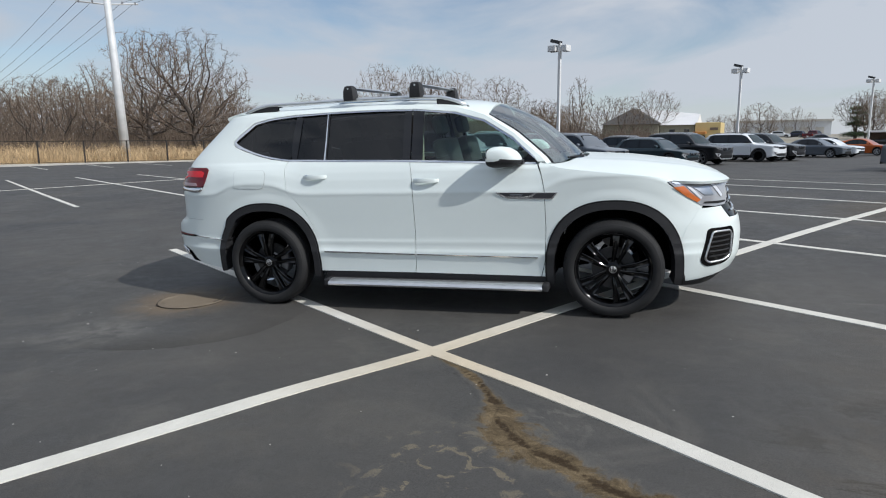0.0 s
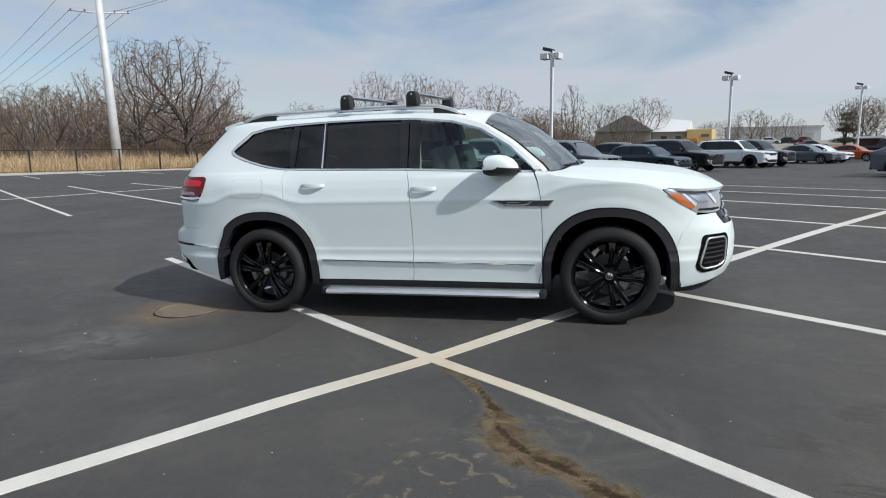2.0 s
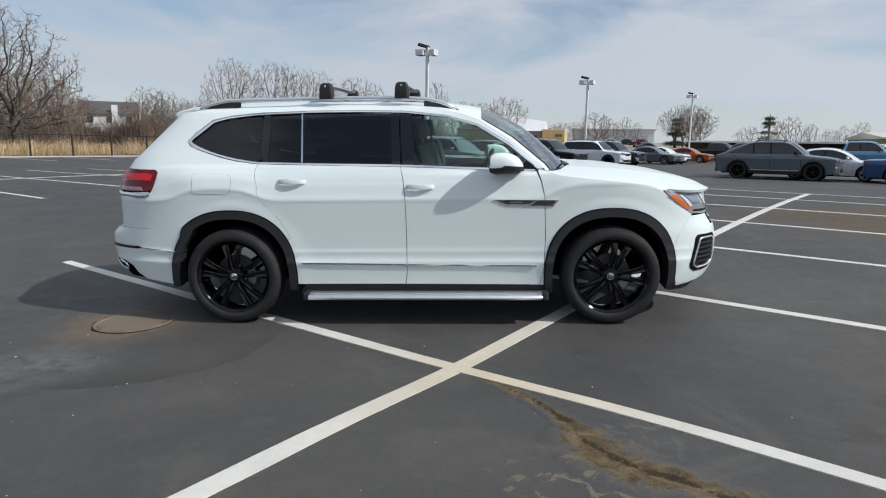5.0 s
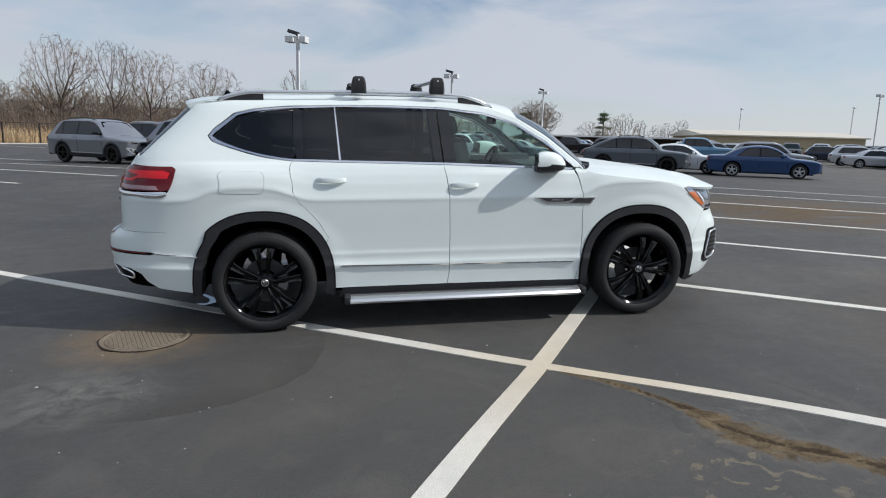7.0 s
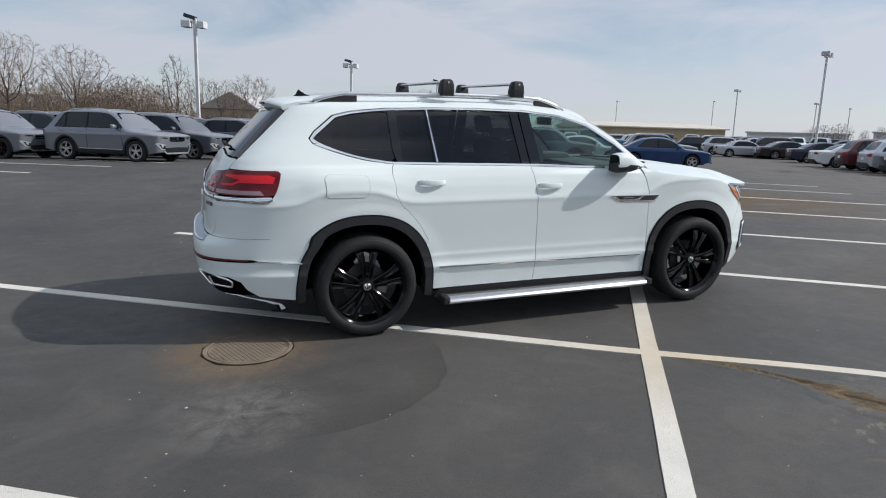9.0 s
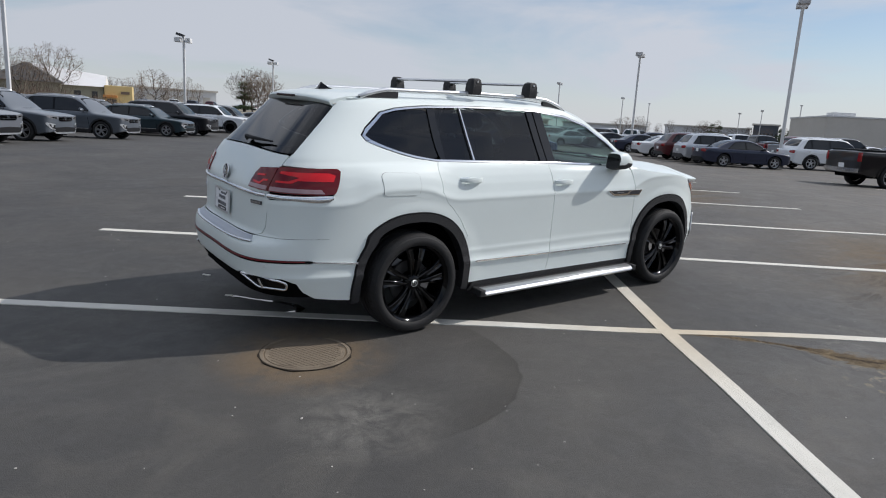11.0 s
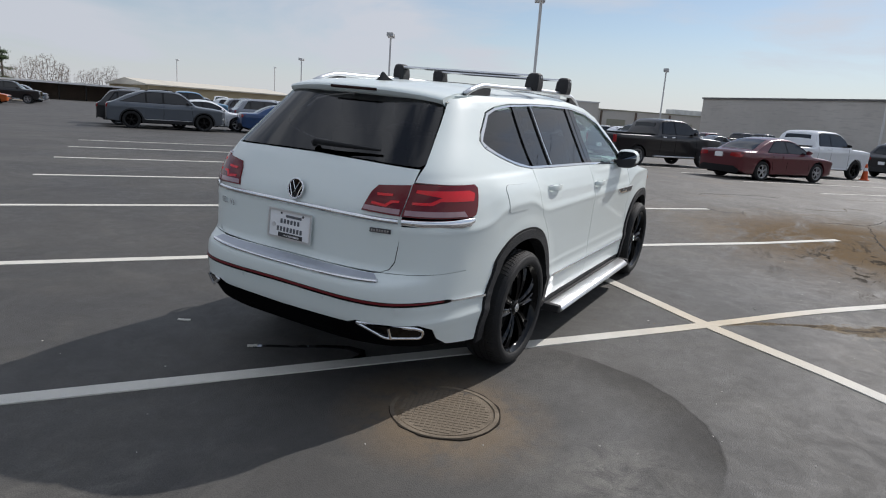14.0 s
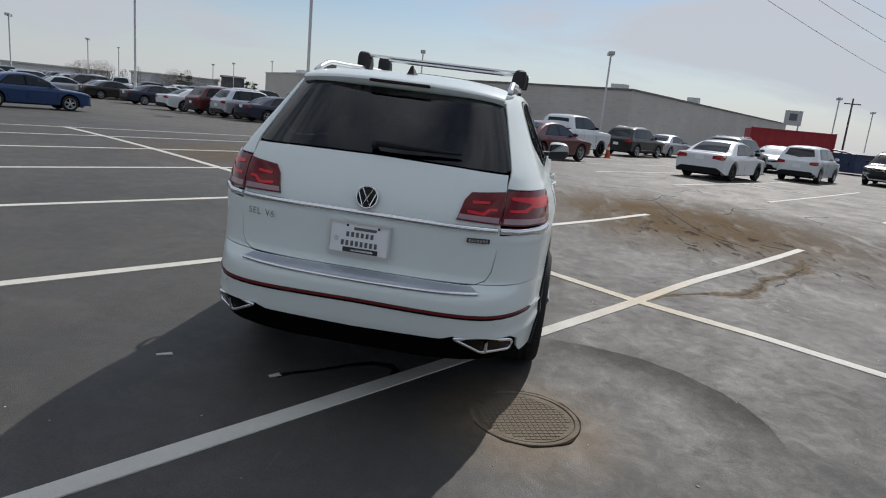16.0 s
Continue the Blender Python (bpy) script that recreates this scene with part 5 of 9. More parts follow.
for sgn in (-1, 1):
    bm = bmesh.new()
    pts, rad = [], []
    for i in range(29):
        t = i / 28
        x = -0.30 + 2.08 * t
        rise = 0.052 * min(1, math.sin(math.pi * t) * 3.2) ** 0.8
        pts.append((x, sgn * (0.585 - 0.02 * t), roof_z(x, 0.585) + 0.006 + rise))
        rad.append(0.017)
    tube(bm, pts, rad, 10)
    rail = part("roof_rail", bm, SATIN, car, "satin silver roof rail", smooth=60)
    for x0, x1 in ((-0.31, 0.02), (1.52, 1.80)):
        bm = bmesh.new()
        rows = []
        for i in range(8):
            x = x0 + (x1 - x0) * i / 7
            t = (x + 0.30) / 2.08
            hgt = 0.05 * max(0, min(1, math.sin(math.pi * min(1, max(0, t))) * 3.2)) ** 0.8
            y = sgn * (0.585 - 0.02 * t)
            rows.append([bm.verts.new((x, y + o, roof_z(x, 0.585) + h)) for o, h in ((-0.012, 0.0), (-0.012, 0.008 + hgt), (0.012, 0.008 + hgt), (0.012, 0.0))])
        for a, b in zip(rows, rows[1:]):
            for k in range(3):
                bm.faces.new((a[k], b[k], b[k + 1], a[k + 1]))
        part("rail_end", bm, CLAD, rail, "black rail foot")
for xr in (0.735, 1.345):
    bm = bmesh.new()
    rows = []
    for i in range(2):
        y = -0.60 + 1.2 * i
        rows.append([bm.verts.new((xr + o, y, 1.868 + h)) for o, h in ((-0.032, 0.0), (-0.02, 0.012), (0.02, 0.013), (0.036, 0.003), (0.02, -0.009), (-0.02, -0.01))])
    for k in range(6):
        bm.faces.new((rows[0][k], rows[0][(k + 1) % 6], rows[1][(k + 1) % 6], rows[1][k]))
    bm.faces.new(rows[0])
    bm.faces.new(rows[1])
    bmesh.ops.recalc_face_normals(bm, faces=bm.faces[:])
    bar = part("roof_rack_bar", bm, SATIN, car, "silver cross bar with black feet", smooth=40)
    for sgn in (-1, 1):
        bm = bmesh.new()
        rows = []
        for z, dx, y0, y1 in ((1.765, 0.058, 0.535, 0.625), (1.80, 0.057, 0.53, 0.632), (1.85, 0.053, 0.535, 0.632), (1.882, 0.044, 0.55, 0.625), (1.892, 0.03, 0.565, 0.612)):
            ring = [(xr + dx * sx_, sgn * yy) for sx_, yy in ((-1, y0 + 0.015), (-0.8, y0), (0.8, y0), (1, y0 + 0.015), (1, y1 - 0.02), (0.75, y1), (-0.75, y1), (-1, y1 - 0.02))]
            rows.append([bm.verts.new((x, y, z)) for x, y in ring])
        for a, b in zip(rows, rows[1:]):
            for k in range(8):
                bm.faces.new((a[k], a[(k + 1) % 8], b[(k + 1) % 8], b[k]))
        bm.faces.new(rows[0])
        bm.faces.new(rows[-1])
        bmesh.ops.recalc_face_normals(bm, faces=bm.faces[:])
        foot = part("rack_foot", bm, CLAD, bar, smooth=35)
        bm = bmesh.new()
        lathe(bm, [(0, 0), (0, 0.008), (0.003, 0.007), (0.003, 0)], 12, "Y", Matrix.Translation((xr, sgn * 0.632, 1.865)) @ Matrix.Rotation(0 if sgn > 0 else math.pi, 4, "Z"))
        part("lock", bm, SATIN, foot)
bm = bmesh.new()
prof = [(-0.37, -0.004), (-0.345, 0.014), (-0.325, 0.048), (-0.318, 0.052), (-0.305, 0.04), (-0.27, 0.014), (-0.22, -0.004)]
l1 = [bm.verts.new((x, -0.022 * (1 - h / 0.07), roof_z(x, 0) + h)) for x, h in prof]
l2 = [bm.verts.new((x, 0.022 * (1 - h / 0.07), roof_z(x, 0) + h)) for x, h in prof]
for k in range(6):
    bm.faces.new((l1[k], l1[k + 1], l2[k + 1], l2[k]))
bm.faces.new(l1)
bm.faces.new(l2)
bmesh.ops.recalc_face_normals(bm, faces=bm.faces[:])
part("antenna_fin", bm, BLACKGLOSS, car, smooth=50)


# ---- nose, bonnet, windscreen ----
WING_TOP = [(2.40, 1.208), (2.447, 1.206), (2.49, 1.19), (2.55, 1.168), (2.7, 1.147), (3.0, 1.115), (3.25, 1.085), (3.42, 1.047), (3.6, 1.035), (3.75, 1.03), (3.92, 1.015)]


def bonnet_mid(x):
    return float(np.interp(x, [2.40, 2.7, 3.1, 3.5, 3.68, 3.78, 3.86], [1.222, 1.214, 1.192, 1.142, 1.098, 1.062, 1.020]))


def bonnet_edge(x):
    if x < 3.40:
        return side_y(x, line_at(WING_TOP, x)) - 0.004
    return max(0.05, side_y(3.40, 1.05) * (1 - min(1, (x - 3.40) / 0.485) ** 2.6) ** 0.40)


def bonnet_at(x, q):
    e = bonnet_edge(x)
    crease = 0.010 * math.exp(-((abs(q) - 0.58) / 0.09) ** 2) * (1 if x < 3.6 else max(0, (3.9 - x) / 0.3))
    zm = bonnet_mid(x)
    return Vector((x, e * q, zm - (zm - line_at(WING_TOP, x)) * abs(q) ** 3.2 + crease))


bm = bmesh.new()
rows = []
for j in range(33):
    q = -1 + 2 * j / 32
    xr = 2.745 - 0.30 * abs(q) ** 2.6
    rows.append([bm.verts.new(bonnet_at(xr + (3.842 - xr) * (i / 28) ** 0.9, q)) for i in range(29)])
for a, b in zip(rows, rows[1:]):
    for k in range(28):
        bm.faces.new((a[k], a[k + 1], b[k + 1], b[k]))
thicken(bm, 0.02)
bmesh.ops.recalc_face_normals(bm, faces=bm.faces[:])
part("bonnet", bm, PAINT, car, smooth=40)
# windscreen between the pillars' edges
SCREEN_EDGE = [(1.96, 1.590), (2.2, 1.438), (2.44, 1.238), (2.47, 1.20)]


def screen_at(t, q):
    x = 2.47 - 0.51 * t
    z = line_at(SCREEN_EDGE, x)
    bow, rise = 0.245 * (1 - t) + 0.025 * t, -0.010 * (1 - t) + 0.100 * t + 0.05 * math.sin(math.pi * t)
    return Vector((x + bow * (1 - abs(q) ** 2.3), side_y(x, z) * q, z + rise * (1 - q * q)))


def screen_piece(name, qa, qb, n, mat, label="", lift=0.0):
    bm = bmesh.new()
    rows = [[bm.verts.new(screen_at(i / 14, qa + (qb - qa) * j / n) + Vector((0.7, 0, 0.7)) * lift) for j in range(n + 1)] for i in range(15)]
    for a, b in zip(rows, rows[1:]):
        for k in range(n):
            bm.faces.new((a[k], b[k], b[k + 1], a[k + 1]))
    bmesh.ops.recalc_face_normals(bm, faces=bm.faces[:])
    return part(name, bm, mat, car, label, smooth=70)


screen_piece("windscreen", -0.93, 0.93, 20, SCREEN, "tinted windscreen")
for s in (-1, 1):
    screen_piece("a_pillar", s * 0.935, s, 3, PAINT)
    screen_piece("screen_seal", s * 0.905, s * 0.938, 1, BLACKGLOSS, lift=0.002)
bm = bmesh.new()
rows = [[bm.verts.new((x - 0.26 * abs(s) ** 2.4, 0.84 * s, z)) for s in [-1 + 2 * j / 16 for j in range(17)]] for x, z in ((2.80, 1.180), (2.72, 1.184), (2.66, 1.192), (2.50, 1.19))]
for a, b in zip(rows, rows[1:]):
    for k in range(16):
        bm.faces.new((a[k], b[k], b[k + 1], a[k + 1]))
part("cowl", bm, DARKTRIM, car, smooth=60)
for y, reach in ((0.45, -0.62), (-0.10, -0.55)):
    bm = bmesh.new()
    tube(bm, [(2.70 - 0.26 * abs(y) ** 2.4, y, 1.21), (2.69 - 0.2 * abs(y + reach) ** 2.4, y + reach, 1.228)], [0.012, 0.007], 6)
    part("wiper", bm, DARKTRIM, car)
for flip in (False, True):
    def npanel(name, pts, mat, off=0.0, depth=0.012, step=0.05, parent=None, label=""):
        return panel(name, [(fy(a, z) if k == "y" else fx(a, z), z) for k, a, z in pts], mat, parent or car, NOSE, off, depth, step, flip, label)
    npanel("front_bumper", [("x", 3.47, 0.60), ("x", 3.505, 0.70), ("x", 3.595, 0.832), ("y", 0.66, 0.832), ("y", 0.62, 0.74), ("y", 0.0, 0.72), ("y", 0.0, 0.36), ("y", 0.60, 0.33), ("x", 3.62, 0.29), ("x", 3.51, 0.28), ("x", 3.475, 0.40)], PAINT, 0.0022, 0.004, 0.04)
    npanel("front_skirt", [("x", 3.49, 0.285), ("x", 3.62, 0.295), ("y", 0.60, 0.335), ("y", 0.0, 0.35), ("y", 0.0, 0.24), ("x", 3.60, 0.22), ("x", 3.49, 0.235)], CLAD, -0.01)
    head = npanel("headlamp", [("x", 3.365, 1.038), ("x", 3.475, 0.940), ("x", 3.61, 0.852), ("x", 3.72, 0.838), ("y", 0.60, 0.842), ("y", 0.52, 0.90), ("y", 0.52, 1.038)], LENS_CLEAR, 0.004, 0.02, label="clear headlamp with amber corner")
    npanel("headlamp_amber", [("x", 3.400, 1.000), ("x", 3.50, 0.925), ("x", 3.575, 0.880), ("x", 3.60, 0.896), ("x", 3.525, 0.955), ("x", 3.475, 1.004)], AMBER, 0.007, 0.003, parent=head)
    npanel("headlamp_shade", [("x", 3.385, 1.036), ("x", 3.42, 1.018), ("x", 3.60, 1.012), ("y", 0.54, 1.012), ("y", 0.54, 1.036)], LAMPBROW, 0.007, 0.003, parent=head)
    npanel("light_guide", [("x", 3.495, 0.998), ("x", 3.515, 1.0), ("x", 3.61, 0.915), ("x", 3.60, 0.900)], LAMPWHITE, 0.009, 0.003, parent=head)
    npanel("light_guide", [("x", 3.675, 0.998), ("x", 3.70, 1.0), ("x", 3.765, 0.915), ("x", 3.755, 0.900)], LAMPWHITE, 0.009, 0.003, parent=head)
    npanel("headlamp_line", [("x", 3.62, 0.868), ("x", 3.73, 0.855), ("y", 0.60, 0.858), ("y", 0.60, 0.870), ("x", 3.63, 0.880)], DARKTRIM, 0.008, 0.003, parent=head)
    npanel("headlamp_eye", [("x", 3.545, 0.990), ("x", 3.63, 0.925), ("x", 3.70, 0.922), ("x", 3.655, 0.992)], STEPTRIM, 0.0075, 0.003, parent=head)
    def rounded(name, ring, mat, off, depth, parent=None, label="", r=0.03):
        return panel(name, round_poly([(fx(a, z), z) for a, z in ring], r, 5), mat, parent or car, NOSE, off, depth, 0.03, flip, label)
    vent = rounded("bumper_vent", ((3.655, 0.680), (3.842, 0.676), (3.862, 0.64), (3.850, 0.44), (3.79, 0.395), (3.655, 0.385), (3.605, 0.43)), BLACKGLOSS, 0.006, 0.02, label="black corner vent with satin surround", r=0.045)
    ring = [(3.690, 0.652), (3.826, 0.648), (3.842, 0.62), (3.835, 0.455), (3.785, 0.425), (3.672, 0.418), (3.638, 0.45)]
    loop = round_poly([(fx(a, z), z) for a, z in ring], 0.035, 5)
    bm = bmesh.new()
    line = [NOSE(s, z) for s, z in loop + loop[:2]]
    outward = Vector((0.55, -0.83, 0)) * 0.010
    tube(bm, [Vector((p.x + outward.x, (-1 if flip else 1) * (p.y + outward.y), p.z)) for p in line], 0.0085, 6, False)
    part("vent_surround", bm, SATIN, vent, smooth=60)
    for i in range(5):
        z = 0.462 + 0.036 * i
        npanel("vent_blade", [("x", 3.668 + 0.05 * (z - 0.46), z), ("x", 3.832, z + 0.004), ("x", 3.832, z + 0.014), ("x", 3.672 + 0.05 * (z - 0.46), z + 0.010)], CLAD, 0.014, 0.010, 0.03, parent=vent)
    npanel("grille", [("y", 0.56, 0.73), ("y", 0.66, 0.85), ("y", 0.56, 1.03), ("y", 0.0, 1.045), ("y", 0.0, 0.725)], BLACKGLOSS, -0.01, 0.02)
    for z in (0.775, 0.84, 0.905, 0.97):
        npanel("grille_bar", [("y", 0.53, z + 0.004), ("y", 0.0, z - 0.004), ("y", 0.0, z + 0.018), ("y", 0.53, z + 0.016)], CHROME, 0.002, 0.012)

# ---- dark core under the panels, floor pan, cabin ----
bm = bmesh.new()
SECT = [(-1.02, 0.42, 0.98), (-0.52, 0.30, 1.22), (-0.50, 0.86, 1.22), (0.50, 0.86, 1.22), (0.52, 0.26, 1.22), (2.44, 0.26, 1.14), (2.46, 0.86, 1.10), (3.48, 0.86, 1.00), (3.50, 0.30, 0.98), (3.80, 0.34, 0.92)]
rows = []
for x, zb, zt in SECT:
    yb = side_y(x, 0.45) - 0.05
    yt = side_y(x, min(zt, 1.1)) - 0.07
    rows.append([bm.verts.new(p) for p in ((x, -yb * 0.9, zb), (x, -yb, zb + 0.08), (x, -yt, zt - 0.12), (x, -yt + 0.03, zt), (x, yt - 0.03, zt), (x, yt, zt - 0.12), (x, yb, zb + 0.08), (x, yb * 0.9, zb))])
for a, b in zip(rows, rows[1:]):
    for k in range(8):
        bm.faces.new((a[k], a[(k + 1) % 8], b[(k + 1) % 8], b[k]))
bm.faces.new(rows[0])
bm.faces.new(rows[-1])
bmesh.ops.recalc_face_normals(bm, faces=bm.faces[:])
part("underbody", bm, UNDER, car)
bm = bmesh.new()
tube(bm, [(-0.75, -0.45, 0.30), (-0.60, -0.40, 0.28), (0.3, -0.3, 0.24), (1.8, -0.25, 0.23)], 0.035, 8)
box(bm, (-0.80, -0.55, 0.26), (-0.55, 0.35, 0.36), bevel=0.03)
part("exhaust", bm, UNDER, car, smooth=40)
for xa in (0.0, 2.979):
    bm = bmesh.new()
    tube(bm, [(xa, -0.70, 0.375), (xa, 0.70, 0.375)], 0.055, 10)
    part("axle", bm, UNDER, car, smooth=40)


def seat(x, y, kind="front"):
    bm = bmesh.new()
    lean = Matrix.Translation((x, y, 1.0)) @ Matrix.Rotation(radians(-14), 4, "Y")
    box(bm, (-0.07, -0.23, 0.0), (0.07, 0.23, 0.42), lean, 0.05)
    box(bm, (-0.045, -0.13, 0.46), (0.045, 0.13, 0.62), lean, 0.04)
    for o in (-0.05, 0.05):
        tube(bm, [lean @ Vector((0, o, 0.40)), lean @ Vector((0, o, 0.50))], 0.007, 6)
    s = part("seat", bm, SEATGREY if kind == "front" else DARKTRIM, car, "dark grey seat with headrest" if kind == "front" else "", smooth=50)
    return s


for x, ys, kind in ((1.62, (-0.38, 0.38), "front"), (0.78, (-0.42, 0.0, 0.42), "rear"), (0.0, (-0.32, 0.32), "rear")):
    for y in ys:
        seat(x, y, kind)
bm = bmesh.new()
box(bm, (2.15, -0.74, 1.06), (2.58, 0.74, 1.20), bevel=0.05)
box(bm, (2.06, 0.24, 1.16), (2.40, 0.52, 1.25), bevel=0.03)
part("dashboard", bm, material("dash_grey", (0.075, 0.075, 0.078), 0.6, vary=0.1, scale=8), car, smooth=50)
bm = bmesh.new()
sw = Matrix.Translation((2.02, 0.38, 1.14)) @ Matrix.Rotation(radians(-65), 4, "Y")
tube(bm, [sw @ Vector((0.185 * math.cos(a), 0.185 * math.sin(a), 0)) for a in [2 * math.pi * i / 28 for i in range(29)]], 0.016, 8, False)
for a in (0, 120, 240):
    tube(bm, [sw @ Vector((0, 0, -0.02)), sw @ Vector((0.18 * math.cos(radians(a)), 0.18 * math.sin(radians(a)), 0))], 0.014, 6)
part("steering_wheel", bm, DARKTRIM, car, smooth=50)
bm = bmesh.new()
box(bm, (1.93, -0.12, 1.53), (1.96, 0.12, 1.60), bevel=0.012)
part("inside_mirror", bm, DARKTRIM, car)
bm = bmesh.new()
rows = [[bm.verts.new((x, y, roof_z(x, y) - 0.035)) for y in [-0.59 + 1.18 * j / 10 for j in range(11)]] for x in [-0.5 + 2.4 * i / 12 for i in range(13)]]
for a, b in zip(rows, rows[1:]):
    for k in range(10):
        bm.faces.new((a[k], b[k], b[k + 1], a[k + 1]))
part("headliner", bm, material("headliner", (0.55, 0.53, 0.49), 0.9), car, smooth=60)
for sgn in (-1, 1):
    bm = bmesh.new()
    tube(bm, [(1.40, sgn * 0.76, 1.20), (1.375, sgn * 0.67, 1.45), (1.36, sgn * 0.57, 1.64)], [0.045, 0.045, 0.045], 8)
    part("pillar_trim", bm, BEIGE, car, smooth=50)


# ---- wheels ----
def wheel():
    """Tyre with tread blocks, black rim with paired spokes, brake disc. Outer face towards -y."""
    w = new("wheel")
    bm = bmesh.new()
    lathe(bm, [(-0.085, 0.278), (-0.112, 0.289), (-0.120, 0.297), (-0.123, 0.300), (-0.127, 0.312), (-0.130, 0.330), (-0.123, 0.349), (-0.124, 0.350), (-0.110, 0.364), (-0.092, 0.3725), (-0.054, 0.3785), (-0.052, 0.372), (-0.042, 0.372), (-0.04, 0.379), (-0.004, 0.3795), (-0.003, 0.372), (0.003, 0.372), (0.004, 0.3795), (0.04, 0.379), (0.042, 0.372), (0.05, 0.372), (0.052, 0.3785), (0.092, 0.3725), (0.11, 0.362), (0.13, 0.328), (0.112, 0.290), (0.085, 0.278)], 72)
    tyre = part("tyre", bm, RUBBER, w, "black rubber tyre", smooth=35)
    for s in (-1, 1):
        bm = bmesh.new()
        for k in range(84):
            m = Matrix.Rotation(2 * math.pi * k / 84, 4, "Y") @ Matrix.Rotation(s * 0.16, 4, "Z")
            lo, hi = [bm.verts.new(m @ Vector((x, s * y, z))) for x, y, z in ((-0.0095, 0.056, 0.370), (0.0095, 0.056, 0.370), (0.0095, 0.117, 0.352), (-0.0095, 0.117, 0.352))], [bm.verts.new(m @ Vector((x, s * y, z))) for x, y, z in ((-0.0095, 0.056, 0.3812), (0.0095, 0.056, 0.3812), (0.0095, 0.094, 0.3755), (-0.0095, 0.094, 0.3755))]
            mid = [bm.verts.new(m @ Vector((x, s * 0.1165, 0.3610))) for x in (0.0095, -0.0095)]
            bm.faces.new(hi)
            bm.faces.new((hi[3], hi[2], mid[0], mid[1]))
            bm.faces.new((mid[1], mid[0], lo[2], lo[3]))
            bm.faces.new((lo[0], hi[0], hi[3], mid[1], lo[3]))
            bm.faces.new((lo[1], lo[2], mid[0], hi[2], hi[1]))
            bm.faces.new((lo[0], lo[1], hi[1], hi[0]))
        bmesh.ops.recalc_face_normals(bm, faces=bm.faces[:])
        tagged(part("tread", bm, RUBBER, tyre), kind="stuff")
    bm = bmesh.new()
    lathe(bm, [(0.09, 0.279), (-0.07, 0.258), (-0.095, 0.266), (-0.108, 0.280), (-0.116, 0.289), (-0.112, 0.294), (-0.095, 0.286)], 72)
    rim = part("rim", bm, BLACKGLOSS, w, "gloss black alloy rim", smooth=35)
    def spoke(path, w0, w1):
        """A thin bent spoke along (angle, radius) places, with raised edges."""
        bm = bmesh.new()
        rows = []
        n = len(path)
        for i, (a, r) in enumerate(path):
            t = i / (n - 1)
            hw = w0 + (w1 - w0) * t
            y = -0.066 - 0.030 * math.sin(math.pi * (0.12 + 0.76 * t)) - 0.012 * t
            d, e = Vector((math.cos(a), 0, math.sin(a))), Vector((-math.sin(a), 0, math.cos(a)))
            rows.append([bm.verts.new(d * r + e * o + Vector((0, y + q, 0))) for o, q in ((-hw, 0.040), (-hw, 0.004), (0.0045 - hw, 0.0), (-0.3 * hw, 0.010), (0.3 * hw, 0.010), (hw - 0.0045, 0.0), (hw, 0.004), (hw, 0.040))])
        for p, q in zip(rows, rows[1:]):
            for k in range(7):
                bm.faces.new((p[k], p[k + 1], q[k + 1], q[k]))
        bmesh.ops.recalc_face_normals(bm, faces=bm.faces[:])
        part("spoke", bm, RIMBLACK, rim, smooth=22)
    for k in range(5):
        a = math.pi / 2 + 2 * math.pi * k / 5
        for s in (-1, 1):
            spoke([(a + s * g, r) for g, r in ((0.34, 0.040), (0.25, 0.10), (0.20, 0.17), (0.205, 0.23), (0.225, 0.286))], 0.0095, 0.031)
    bm = bmesh.new()
    lathe(bm, [(-0.04, 0.075), (-0.066, 0.070), (-0.080, 0.050), (-0.084, 0.036), (-0.080, 0.035), (-0.080, 0)], 32)
    part("hub", bm, BLACKGLOSS, rim, smooth=35)
    bm = bmesh.new()
    lathe(bm, [(-0.080, 0.030), (-0.088, 0.029), (-0.090, 0.025), (-0.086, 0.024), (-0.086, 0)], 28)
    cap = part("hub_cap", bm, BLACKGLOSS, rim, "small black hub cap with silver ring", smooth=35)
    bm = bmesh.new()
    lathe(bm, [(-0.088, 0.0285), (-0.091, 0.0275), (-0.091, 0.0245), (-0.087, 0.024)], 28)
    for a, b in (((-0.016, 0.017), (-0.004, -0.016)), ((0.016, 0.017), (0.004, -0.016)), ((-0.008, 0.020), (0.0, 0.0)), ((0.008, 0.020), (0.0, 0.0))):
        tube(bm, [(a[0], -0.089, a[1]), (b[0], -0.089, b[1])], 0.0026, 4)
    part("cap_ring", bm, SATIN, cap, smooth=35)
    for k in range(5):
        a = math.pi / 2 + 2 * math.pi * (k + 0.5) / 5
        bm = bmesh.new()
        lathe(bm, [(-0.062, 0.011), (-0.076, 0.010), (-0.078, 0)], 8, "Y", Matrix.Translation((0.062 * math.cos(a), 0, 0.062 * math.sin(a))))
        part("wheel_bolt", bm, DARKTRIM, rim)
    bm = bmesh.new()
    lathe(bm, [(-0.01, 0.08), (-0.012, 0.165), (0.012, 0.165), (0.01, 0.08)], 40)
    part("brake_disc", bm, DISC, w, "steel brake disc", smooth=35)
    bm = bmesh.new()
    rings = []
    for i in range(8):
        a = radians(-28 + 8 * i)
        rings.append([bm.verts.new((r * math.cos(a), y, r * math.sin(a))) for r, y in ((0.10, -0.030), (0.165, -0.036), (0.178, -0.02), (0.178, 0.03), (0.10, 0.03))])
    for a, b in zip(rings, rings[1:]):
        for k in range(5):
            bm.faces.new((a[k], a[(k + 1) % 5], b[(k + 1) % 5], b[k]))
    bm.faces.new(rings[0])
    bm.faces.new(rings[-1])
    bmesh.ops.recalc_face_normals(bm, faces=bm.faces[:])
